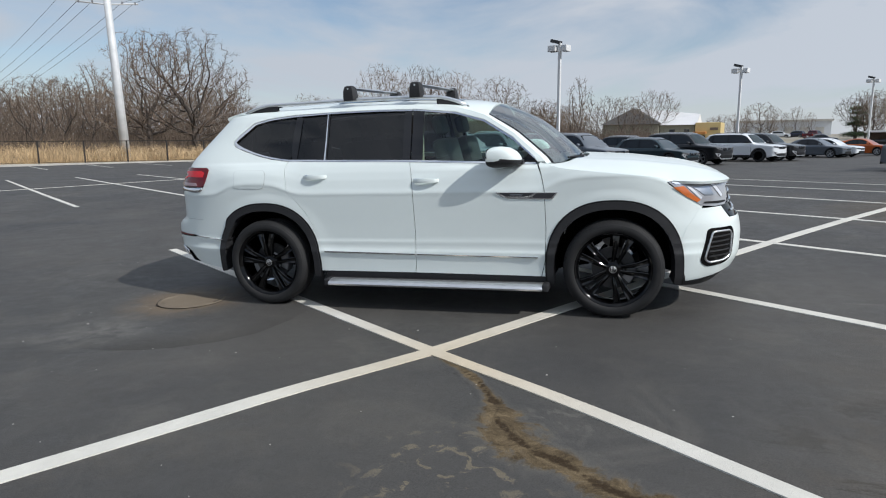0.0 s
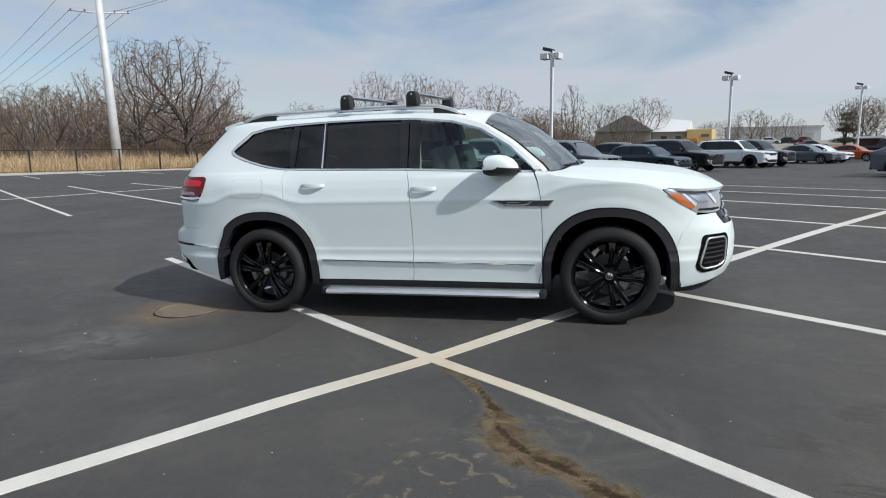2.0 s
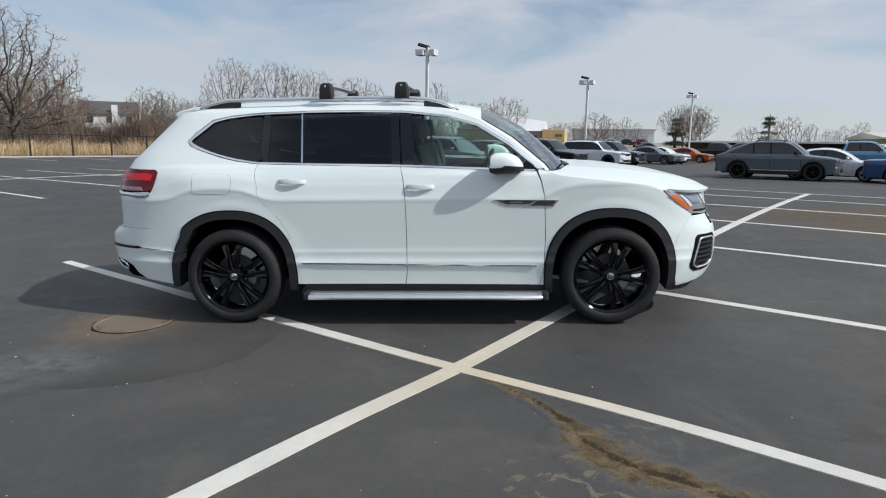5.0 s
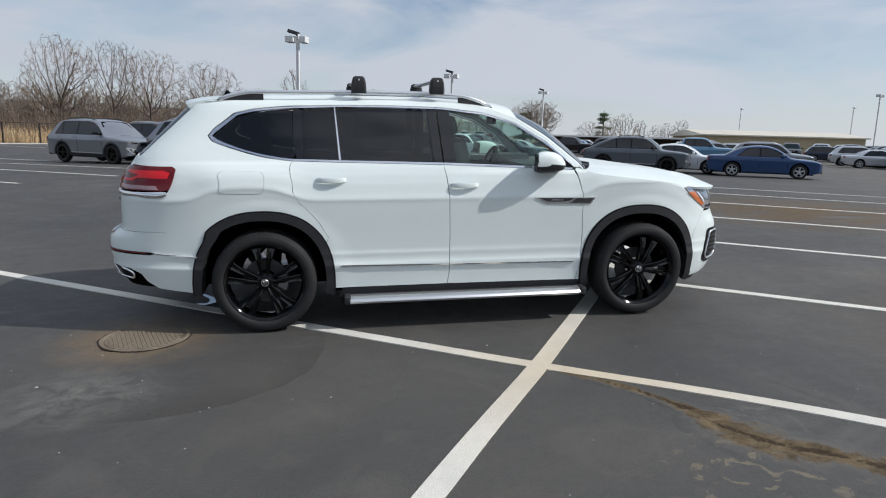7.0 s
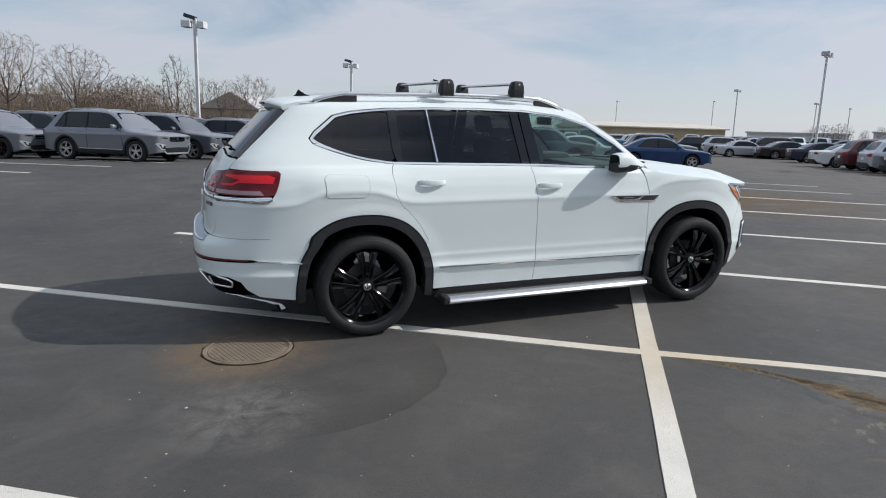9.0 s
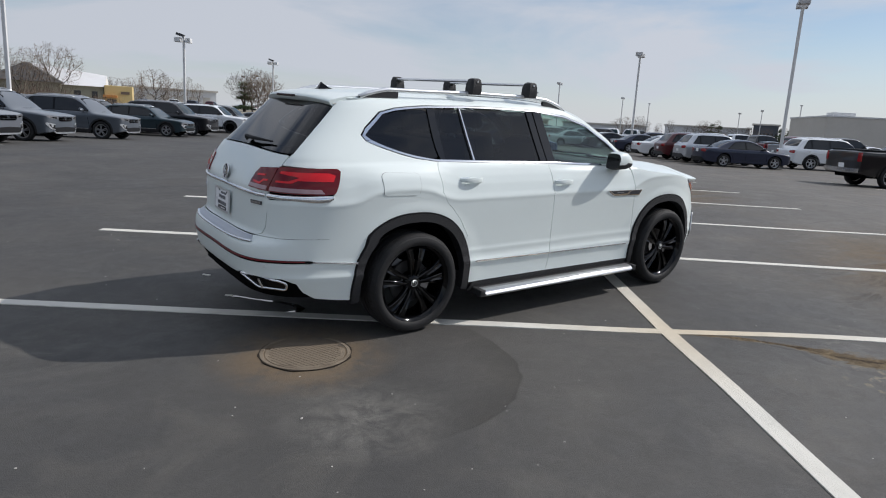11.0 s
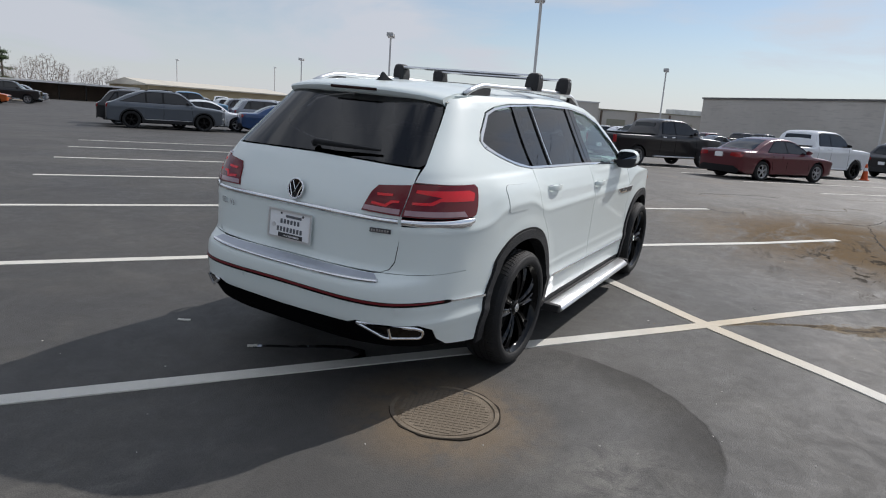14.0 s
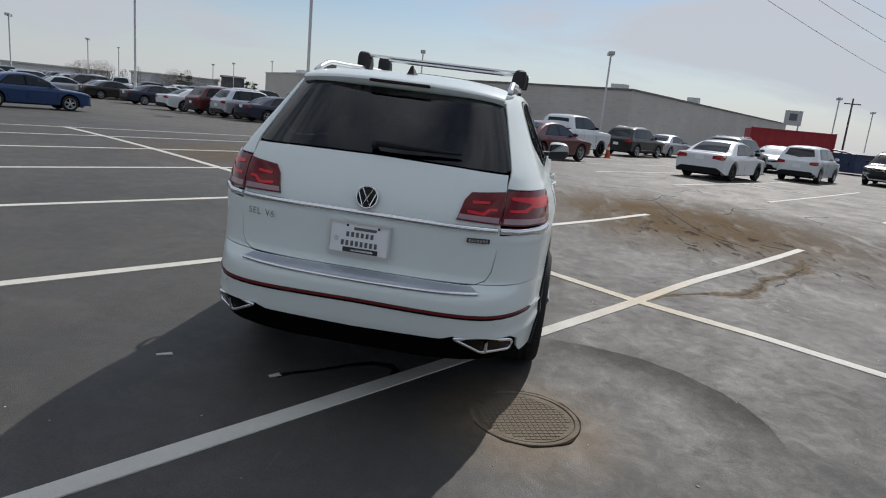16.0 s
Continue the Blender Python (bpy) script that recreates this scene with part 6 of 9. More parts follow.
    part("brake_caliper", bm, HUBCAP, w, "dark grey brake caliper")
    return w


wheel_a = wheel()
wheel_a.parent = car
wheel_a.matrix_basis = pose(0, -0.862, 0.3815)
for x, y, turn, spin in ((2.979, -0.862, 0, 17), (0.0, 0.862, 180, 40), (2.979, 0.862, 180, 63)):
    c = copy_thing(wheel_a, pose(x, y, 0.3815) @ pose(0, 0, 0, 0, 0, turn) @ pose(0, 0, 0, 0, spin, 0))
    c.parent = car

# ---- parked cars ----
def car_paint(name, c, flake=0.0):
    dark = max(c) < 0.2
    return material(name, c, 0.30, metal=flake * (0.5 if dark else 2.2), vary=0.03, scale=2, coat=0.7 if dark else 0.8, spec=0.4)


PAINTS = {
    "silver": car_paint("paint_silver", (0.23, 0.245, 0.275), 0.25),
    "pale silver": car_paint("paint_pale", (0.55, 0.57, 0.60), 0.25),
    "grey": car_paint("paint_grey", (0.055, 0.060, 0.072), 0.3),
    "slate": car_paint("paint_slate", (0.10, 0.115, 0.135), 0.35),
    "black": car_paint("paint_black", (0.010, 0.010, 0.012)),
    "charcoal": car_paint("paint_charcoal", (0.012, 0.011, 0.012), 0.2),
    "white": car_paint("paint_plain_white", (0.74, 0.76, 0.78)),
    "blue": car_paint("paint_blue", (0.014, 0.050, 0.145), 0.3),
    "navy": car_paint("paint_navy", (0.012, 0.018, 0.045), 0.2),
    "teal": car_paint("paint_teal", (0.012, 0.030, 0.040), 0.25),
    "red": car_paint("paint_red", (0.095, 0.008, 0.015), 0.2),
    "maroon": car_paint("paint_maroon", (0.075, 0.010, 0.014), 0.2),
    "orange": car_paint("paint_orange", (0.50, 0.11, 0.020), 0.2),
    "sky": car_paint("paint_sky", (0.15, 0.30, 0.45), 0.2),
}
RIMS = material("alloy_rim", (0.50, 0.51, 0.53), 0.3, metal=0.8)
GLASSD = material("car_glass", (0.012, 0.014, 0.016), 0.05, spec=0.6)
GLASSW = material("car_windscreen", (0.018, 0.030, 0.034), 0.04, spec=0.18)
TAILRED = material("tail_red", (0.32, 0.010, 0.012), 0.15, coat=0.8)
HEADCLEAR = material("head_clear", (0.30, 0.31, 0.33), 0.12, metal=0.5, coat=0.8)

# length, width, height, wheelbase, front overhang, tyre, belt, bonnet, screen base, roof front, roof rear, rear base, deck, ride
KIND = {
    "suv": (4.55, 1.86, 1.68, 2.70, 0.90, 0.355, 1.06, 1.04, 1.02, 0.36, -1.66, -2.10, 1.06, 0.24),
    "big_suv": (5.05, 1.98, 1.78, 2.98, 0.98, 0.375, 1.14, 1.12, 1.16, 0.52, -1.90, -2.34, 1.14, 0.26),
    "coupe_suv": (4.97, 1.98, 1.72, 2.98, 0.96, 0.375, 1.12, 1.10, 1.16, 0.50, -1.15, -2.28, 1.12, 0.26),
    "sedan": (4.75, 1.82, 1.45, 2.72, 0.92, 0.325, 0.93, 0.90, 1.02, 0.28, -0.95, -1.72, 1.00, 0.20),
    "wagon": (4.58, 1.80, 1.50, 2.63, 0.90, 0.325, 0.96, 0.92, 1.00, 0.34, -1.70, -2.14, 0.96, 0.20),
    "hatch": (4.42, 1.80, 1.42, 2.60, 0.92, 0.325, 0.92, 0.90, 0.98, 0.26, -0.80, -1.95, 1.00, 0.19),
    "pickup": (5.85, 2.02, 1.95, 3.68, 1.00, 0.40, 1.30, 1.28, 1.45, 0.86, -0.62, -0.78, 1.30, 0.36),
    "minivan": (4.30, 1.71, 1.60, 2.62, 0.85, 0.325, 1.02, 1.00, 0.98, 0.40, -1.72, -2.02, 1.02, 0.22),
}
WHEELS = {}


def small_wheel(r, dark):
    """Tyre and rim meshes for a parked car, made once for each size."""
    key = (r, dark)
    if key not in WHEELS:
        bm = bmesh.new()
        lathe(bm, [(-0.06, r * 0.68), (-0.10, r * 0.72), (-0.112, r * 0.86), (-0.095, r * 0.965), (-0.06, r), (0.06, r), (0.10, r * 0.93), (0.10, r * 0.7)], 24)
        t = bpy.data.meshes.new("tyre")
        for f in bm.faces:
            f.smooth = True
        bm.to_mesh(t)
        bm.free()
        t.materials.append(RUBBER)
        bm = bmesh.new()
        ri = r * 0.69
        lathe(bm, [(-0.085, ri), (-0.10, ri), (-0.098, ri * 0.93), (-0.04, ri * 0.86)], 24)
        for k in range(5):
            a = 2 * math.pi * k / 5 + 0.3
            for s in (-0.16, 0.16):
                d, n = Vector((math.cos(a + s), 0, math.sin(a + s))), Vector((-math.sin(a + s), 0, math.cos(a + s)))
                c = [d * 0.04 - n * 0.018, d * 0.04 + n * 0.018, d * ri * 0.93 + n * 0.013, d * ri * 0.93 - n * 0.013]
                bm.faces.new([bm.verts.new(p + Vector((0, -0.086, 0))) for p in c])
        lathe(bm, [(-0.07, 0.06), (-0.092, 0.05), (-0.094, 0)], 12)
        m = bpy.data.meshes.new("rim")
        bm.to_mesh(m)
        bm.free()
        m.materials.append(BLACKGLOSS if dark else RIMS)
        bm = bmesh.new()
        lathe(bm, [(-0.035, ri * 0.9), (-0.035, 0)], 20)
        b = bpy.data.meshes.new("brake")
        bm.to_mesh(b)
        bm.free()
        b.materials.append(UNDER)
        WHEELS[key] = (t, m, b)
    return WHEELS[key]


def parked_car(kind, paint, u, v, turn=0.0, label="", dark_rims=False, plain=False):
    """A parked car: a lofted shell, with glass, lamps, grille and trim laid on its surface."""
    L, W, H, WB, FO, TR, BELT, HOOD, SB, RF, RR, RB, DECK, RIDE = KIND[kind]
    x1 = WB / 2 + FO
    x0 = x1 - L
    hw = W / 2
    pm = PAINTS[paint]
    tall = kind in ("suv", "big_suv", "coupe_suv", "minivan")
    clad = kind in ("suv", "big_suv", "coupe_suv", "wagon")
    truck = kind == "pickup"
    names = {"suv": "suv", "big_suv": "suv", "coupe_suv": "suv", "sedan": "sedan", "wagon": "station_wagon", "hatch": "hatchback", "pickup": "pickup_truck", "minivan": "minivan"}
    t = thing(names[kind], on_ground(u, v, turn), label or f"{paint} {names[kind].replace('_', ' ')} parked on the asphalt lot", "car", "parked cars")
    ND, NN, TD, TN = (0.34, 3.5, 0.22, 4.0) if not truck else (0.30, 4.5, 0.10, 6.0)
    tumble = 0.235 if tall or truck else 0.27
    fold = 0.80 * BELT

    # outline of the shell from the side, smoothed
    if truck:
        prof = [(x0, 1.20), (x0 + 0.05, 1.27), (-0.84, 1.29), (-0.80, 1.34), (RB + 0.04, H - 0.16), (RR + 0.08, H - 0.03), ((RR + RF) / 2, H), (RF - 0.12, H - 0.03), (RF + 0.10, H - 0.13), (SB, HOOD + 0.03), (SB + 0.2, HOOD), (x1 - 0.4, HOOD - 0.03), (x1 - 0.10, HOOD - 0.09), (x1, HOOD - 0.16)]
    else:
        prof = [(x0, DECK - 0.13), (x0 + 0.06, DECK - 0.03), (RB, DECK), (RB + (RR - RB) * 0.5, DECK + (H - 0.05 - DECK) * 0.56), (RR, H - 0.075), (RR + 0.35, H - 0.025), ((RR + RF) / 2, H), (RF - 0.25, H - 0.02), (RF + 0.03, H - 0.085), ((RF + SB) / 2, (HOOD + H) / 2 + 0.01), (SB, HOOD + 0.02), (SB + 0.25, HOOD - 0.005), (x1 - 0.45, HOOD - 0.055), (x1 - 0.16, HOOD - 0.11), (x1, HOOD - (0.19 if tall else 0.24))]
    gx = np.linspace(x0, x1, 500)
    gz = np.interp(gx, [p[0] for p in prof], [p[1] for p in prof])
    ker = np.exp(-0.5 * (np.arange(-24, 25) * (gx[1] - gx[0]) / 0.045) ** 2)
    gz = np.convolve(np.pad(gz, 24, mode="edge"), ker / ker.sum(), mode="valid")

    def top(x):
        return float(np.interp(x, gx, gz))

    def plan(x):
        w = hw * (1 - 0.012 * (2 * x / L) ** 2)
        if x > x1 - ND:
            w *= (1 - min(1, (x - x1 + ND) / ND) ** NN) ** (1 / NN)
        if x < x0 + TD:
            w *= (1 - min(1, (x0 + TD - x) / TD) ** TN) ** (1 / TN)
        return w

    BZ = [RIDE, RIDE + 0.10, 0.5 * BELT, fold - 0.02, fold + 0.02, BELT - 0.03, BELT, H]
    BW = [0.925, 0.965, 0.975, 0.992, 1.0, 0.975, 0.945, 0.945 - tumble]

    def base(z):
        return float(np.interp(z, BZ, BW))

    def crown(x):
        return float(np.interp(x, [x0, x0 + 0.3, RB, RR, RF, SB, x1 - 0.4, x1], [0.06, 0.08, 0.10, 0.11, 0.11, 0.10, 0.09, 0.05]))

    def half(x, z):
        zs = top(x) - crown(x)
        if z <= zs:
            return plan(x) * base(z)
        k = min(1, (z - zs) / crown(x))
        return plan(x) * base(zs) * (1 - k ** 2.6) ** (1 / 2.6)

    def bottom(x):
        z = RIDE + 0.12 * max(0, abs(x - (x0 + x1) / 2) / (L / 2) - 0.8) * 5
        for c in (-WB / 2, WB / 2):
            d = abs(x - c)
            if d < TR + 0.06:
                z = max(z, TR + math.sqrt(max(0, (TR + 0.06) ** 2 - d * d)))
        return z

    xs = [x1 - ND + ND * math.sin(math.pi / 2 * i / 8) ** (2 / NN) for i in range(9)] + [x0 + TD - TD * math.sin(math.pi / 2 * i / 6) ** (2 / TN) for i in range(7)]
    xs += [x0 + TD + (L - ND - TD) * i / 32 for i in range(1, 32)] + [c + (TR + 0.06) * math.cos(math.pi * k / 10) for c in (-WB / 2, WB / 2) for k in range(11)]
    xs = sorted(set(round(x, 4) for x in xs))
    bm = bmesh.new()
    rows = []
    for x in xs:
        zb, zt = bottom(x), top(x)
        zs = zt - crown(x)
        zl = [zb + (zs - zb) * k for k in (0, 0.04, 0.25, 0.5)] + [max(zb + 0.02, min(zs - 0.005, q)) for q in (fold - 0.02, fold + 0.02, BELT - 0.03, BELT + 0.01, (BELT + H) / 2)] + [zs]
        sec = [(half(x, z) * (0.86 if i == 0 else 1), z) for i, z in enumerate(sorted(zl))]
        for k in range(1, 8):
            a = math.pi / 2 * k / 7
            sec.append((plan(x) * base(zs) * max(0, math.cos(a)) ** (2 / 2.6), zs + crown(x) * math.sin(a) ** (2 / 2.6)))
        sec[-1] = (0, zt)
        full = [(-y, z) for y, z in sec] + [(y, z) for y, z in sec[-2::-1]]
        rows.append([bm.verts.new((x, y, z)) for y, z in full])
    for a, b in zip(rows, rows[1:]):
        for k in range(len(a) - 1):
            bm.faces.new((a[k], a[k + 1], b[k + 1], b[k]))
    bmesh.ops.recalc_face_normals(bm, faces=bm.faces[:])
    part("body", bm, pm, t, smooth=42)

    def S(x, z):
        return Vector((x, -half(x, z), z))

    def T(y, x):
        zs, y0 = top(x) - crown(x), plan(x) * base(top(x) - crown(x))
        return Vector((x, y, zs + crown(x) * (1 - min(1, abs(y) / y0) ** 2.6) ** (1 / 2.6)))

    def F(y, z):
        return Vector((x1 - ND + ND * (1 - min(1, abs(y) / (hw * base(z))) ** NN) ** (1 / NN), y, z))

    def B(y, z):
        return Vector((x0 + TD - TD * (1 - min(1, abs(y) / (hw * base(z))) ** TN) ** (1 / TN), -y, z))

    def lay(name, pts, mat, surface, off=0.006, depth=0.008, step=0.14, flip=False, parent=None, label=""):
        return panel(name, pts, mat, parent or t, surface, off, depth, step, flip, label)

    def mid(pts):
        return pts + [(-a, b) for a, b in pts[::-1] if abs(a) > 1e-6]

    # glass
    zt_ = H - 0.125
    if truck:
        cuts, tail_b, tail_t = [RF - (RF - RR) * 0.50], RB + 0.16, RR + 0.10
    else:
        cuts = [RF - (RF - RR) * 0.42]
        tail_b, tail_t = (RB + 0.34, RR + 0.22) if kind != "sedan" and kind != "hatch" else (RB + 0.52, RR + 0.18)
        if tall or kind == "wagon":
            cuts.append(RF - (RF - RR) * 0.84)

    def roofline(x):
        return min(zt_, top(x) - 0.105)
    front_b = max(x for x in [RF + (SB - RF) * k / 40 for k in range(41)] if roofline(x) > BELT + 0.035)

    def dlo(xa_b, xa_t, xb_b, xb_t, g):
        n = 8
        lo = [(xa_b + (xb_b - xa_b) * k / n, BELT + 0.02 + g) for k in range(n + 1)]
        hi = [(xb_t + (xa_t - xb_t) * k / n, roofline(xb_t + (xa_t - xb_t) * k / n) - g) for k in range(n + 1)]
        return round_poly(lo + hi, 0.05, 3)
    edges = [(front_b, front_b - 0.01)] + [(c, c - 0.03) for c in cuts] + [(tail_b, tail_t)]
    for flip in (False, True):
        lay("window_surround", dlo(tail_b - 0.03, tail_t - 0.03, front_b + 0.02, front_b, -0.014), BLACKGLOSS, S, 0.003, 0.006, 0.2, flip)
        for (b1, t1), (b0, t0) in zip(edges, edges[1:]):
            lay("side_window", dlo(b0 + 0.035, t0 + 0.035, b1 - 0.035, t1 - 0.035, 0.004), GLASSD, S, 0.006, 0.004, 0.2, flip)
    yw = plan(SB) * 0.80
    lay("windscreen", mid([(0, SB + 0.02), (yw * 0.6, SB), (yw, SB - 0.10), (plan(RF) * 0.585, RF + 0.05), (0, RF + 0.04)]), GLASSW, T, 0.005, 0.005, 0.16)
    if truck:
        lay("rear_window", mid([(0, BELT + 0.10), (hw * 0.62, BELT + 0.10), (hw * 0.56, H - 0.20), (0, H - 0.19)]), GLASSD, lambda y, z: Vector((RB - 0.02 + 0.16 * (z - BELT), -y, z)), 0.01, 0.02, 0.3)
    else:
        lay("rear_window", mid([(0, RR - 0.05), (plan(RR) * 0.58, RR - 0.05), (plan(RB) * 0.72, RB + (0.07 if tall or kind == "wagon" else 0.03)), (0, RB + 0.02)]), GLASSD, T, 0.005, 0.005, 0.16)
    # wheels and what shows between them
    bm = bmesh.new()
    box(bm, (x0 + 0.30, -hw * 0.74, RIDE - 0.02), (x1 - 0.35, hw * 0.74, BELT - 0.2))
    part("underbody", bm, UNDER, t)
    ty, rm, br = small_wheel(TR, dark_rims)
    for c in (-WB / 2, WB / 2):
        for s in (-1, 1):
            w = new("wheel", ty)
            w.parent = t
            w.matrix_basis = pose(c, s * (hw - 0.125), TR, 0, 0, 0 if s < 0 else 180)
            for n, me in (("rim", rm), ("brake", br)):
                o = new(n, me)
                o.parent = w
    # face: lamps, grille, lower openings
    hz = HOOD - (0.185 if tall else 0.225 if not truck else 0.14)
    gh = 0.13 if tall else (0.10 if not truck else 0.36)
    for flip in (False, True):
        if truck:
            lamp = [(0.66 * hw, hz - 0.02), (0.93 * hw, hz - 0.02), (0.94 * hw, hz - 0.24), (0.68 * hw, hz - 0.24)]
        else:
            lamp = [(0.40 * hw, hz - 0.005), (0.90 * hw, hz + 0.035), (0.945 * hw, hz + 0.01), (0.90 * hw, hz - 0.055), (0.66 * hw, hz - 0.10), (0.44 * hw, hz - 0.095)]
        head = lay("headlamp", lamp, HEADCLEAR, F, 0.008, 0.012, 0.12, flip)
        if not plain:
            a, b = (0.52, 0.80) if not truck else (0.70, 0.90)
            lay("lamp_lens", [(a * hw, hz - 0.035), (b * hw, hz - 0.015), (b * hw, hz - 0.06), (a * hw, hz - 0.075)], BLACKGLOSS, F, 0.010, 0.004, 0.2, flip, head)
            if clad:
                fog = lay("fog_surround", [(0.62 * hw, 0.60), (0.93 * hw, 0.655), (0.95 * hw, 0.60), (0.80 * hw, 0.45), (0.62 * hw, 0.42)], SATIN, F, 0.008, 0.012, 0.14, flip)
                lay("fog_pocket", [(0.62 * hw, 0.57), (0.86 * hw, 0.61), (0.84 * hw, 0.56), (0.76 * hw, 0.47), (0.62 * hw, 0.44)], DARKTRIM, F, 0.010, 0.006, 0.2, flip, fog)
        zl, zh = (DECK - 0.26, DECK - 0.10) if not truck else (0.90, 1.20)
        lampb = [(0.50 * hw, zl + 0.03), (0.86 * hw, zl), (0.965 * hw, zl + 0.02), (0.978 * hw, zh), (0.88 * hw, zh + 0.01), (0.52 * hw, zh - 0.02)] if not truck else [(0.80 * hw, zl), (0.975 * hw, zl), (0.978 * hw, zh), (0.80 * hw, zh)]
        if tall or kind == "wagon":
            lampb = [(p[0] if p[0] > 0.6 * hw else 0.58 * hw, p[1]) for p in lampb]
        lay("tail_lamp", lampb, TAILRED, B, 0.008, 0.012, 0.10, not flip)
    grille = lay("grille", mid([(0, hz - 0.005), (0.39 * hw if not truck else 0.64 * hw, hz - 0.01), (0.42 * hw if not truck else 0.66 * hw, hz - gh), (0.34 * hw, hz - gh - 0.03), (0, hz - gh - 0.035)]), BLACKGLOSS, F, 0.009, 0.012, 0.2)
    for k in range(1 if plain else 2):
        z = hz - gh * (0.25 + 0.62 * k)
        lay("grille_bar", mid([(0, z + 0.009), (0.38 * hw, z + 0.009), (0.38 * hw, z - 0.009), (0, z - 0.009)]), CHROME, F, 0.014, 0.006, 0.25, parent=grille)
    if not plain and not truck:
        lay("emblem", [(0.055 * math.cos(a), hz - 0.5 * gh + 0.055 * math.sin(a)) for a in [2 * math.pi * i / 12 for i in range(12)]], CHROME, F, 0.018, 0.006, 0.2, parent=grille)
    lay("front_intake", mid([(0, RIDE + 0.27), (0.60 * hw, RIDE + 0.25), (0.68 * hw, RIDE + 0.12), (0.55 * hw, RIDE + 0.06), (0, RIDE + 0.06)]), DARKTRIM, F, 0.008, 0.02, 0.2)
    lay("front_lip", mid([(0, RIDE + 0.10), (0.56 * hw, RIDE + 0.10), (0.66 * hw, RIDE + 0.16), (0.68 * hw, RIDE + 0.12), (0.57 * hw, RIDE + 0.05), (0, RIDE + 0.05)]), SATIN if clad or truck else DARKTRIM, F, 0.014, 0.012, 0.2)
    if truck:
        lay("front_bumper", mid([(0, 0.62), (0.93 * hw, 0.64), (0.95 * hw, 0.50), (0.5 * hw, 0.44), (0, 0.44)]), CHROME, F, 0.03, 0.05, 0.2, label="chrome bumper")
        lay("rear_bumper", mid([(0, 0.66), (0.93 * hw, 0.66), (0.93 * hw, 0.52), (0, 0.50)]), CHROME, B, 0.04, 0.06, 0.3, label="chrome bumper")
    else:
        lay("rear_valance", mid([(0, RIDE + 0.26), (0.70 * hw, RIDE + 0.26), (0.92 * hw, RIDE + 0.14), (0.86 * hw, RIDE + 0.04), (0, RIDE + 0.04)]), CLAD if clad else DARKTRIM, B, 0.008, 0.02, 0.2)
    pz = 0.70 if not truck else 0.74
    if kind in ("sedan", "hatch"):
        pz = DECK - 0.20
    lay("plate", mid([(0, pz + 0.075), (0.155, pz + 0.075), (0.155, pz - 0.075), (0, pz - 0.075)]), PLATEW, B, 0.010, 0.012, 0.4)
    for s in (-1, 1):
        bm = bmesh.new()
        y = half(SB - 0.36, BELT)
        rr = []
        for q, k in ((0.02, 0.5), (0.05, 0.9), (0.12, 1.0), (0.19, 0.9), (0.215, 0.6)):
            rr.append([bm.verts.new((SB - 0.36 + a * k - 0.05 * q, s * (y + q), BELT + 0.075 + b * k)) for a, b in ((-0.055, -0.06), (-0.06, 0.0), (-0.05, 0.065), (0.02, 0.06), (0.075, 0.0), (0.06, -0.055))])
        for a, b in zip(rr, rr[1:]):
            for k in range(6):
                bm.faces.new((a[k], a[(k + 1) % 6], b[(k + 1) % 6], b[k]))
        bm.faces.new(rr[0])
        bm.faces.new(rr[-1])
        bmesh.ops.recalc_face_normals(bm, faces=bm.faces[:])
        part("door_mirror", bm, pm if not plain and not dark_rims else BLACKGLOSS, t, smooth=50)
    if clad:
        for c in (-WB / 2, WB / 2):
            for flip in (False, True):
                ri, ro = TR + 0.052, TR + 0.115
                ring = [(c + r * math.cos(radians(a)), max(RIDE + 0.05, TR + r * math.sin(radians(a)))) for r, aa in ((ro, range(-14, 195, 16)), (ri, range(194, -15, -16))) for a in aa]
                lay("arch_cladding", ring, CLAD, S, 0.010, 0.03, 0.2, flip)
        for flip in (False, True):
            lay("sill_cladding", [(-WB / 2 + TR + 0.10, RIDE + 0.01), (WB / 2 - TR - 0.10, RIDE + 0.01), (WB / 2 - TR - 0.10, RIDE + 0.15), (-WB / 2 + TR + 0.10, RIDE + 0.15)], CLAD, S, 0.010, 0.012, 0.4, flip)
            if not plain:
                lay("sill_strip", [(-WB / 2 + TR + 0.16, RIDE + 0.155), (WB / 2 - TR - 0.16, RIDE + 0.155), (WB / 2 - TR - 0.16, RIDE + 0.175), (-WB / 2 + TR + 0.16, RIDE + 0.175)], SATIN, S, 0.010, 0.01, 0.4, flip)
        for s in (-1, 1):
            bm = bmesh.new()
            pts = []
            for k in range(8):
                x = RR + 0.22 + (RF - RR - 0.40) * k / 7
                y = s * plan(x) * base(H) * 0.86
                pts.append((x, y, T(y, x).z + (0.0 if k in (0, 7) else 0.045)))
            tube(bm, pts, 0.017, 6)
            part("roof_rail", bm, BLACKGLOSS if dark_rims else SATIN, t, smooth=60)
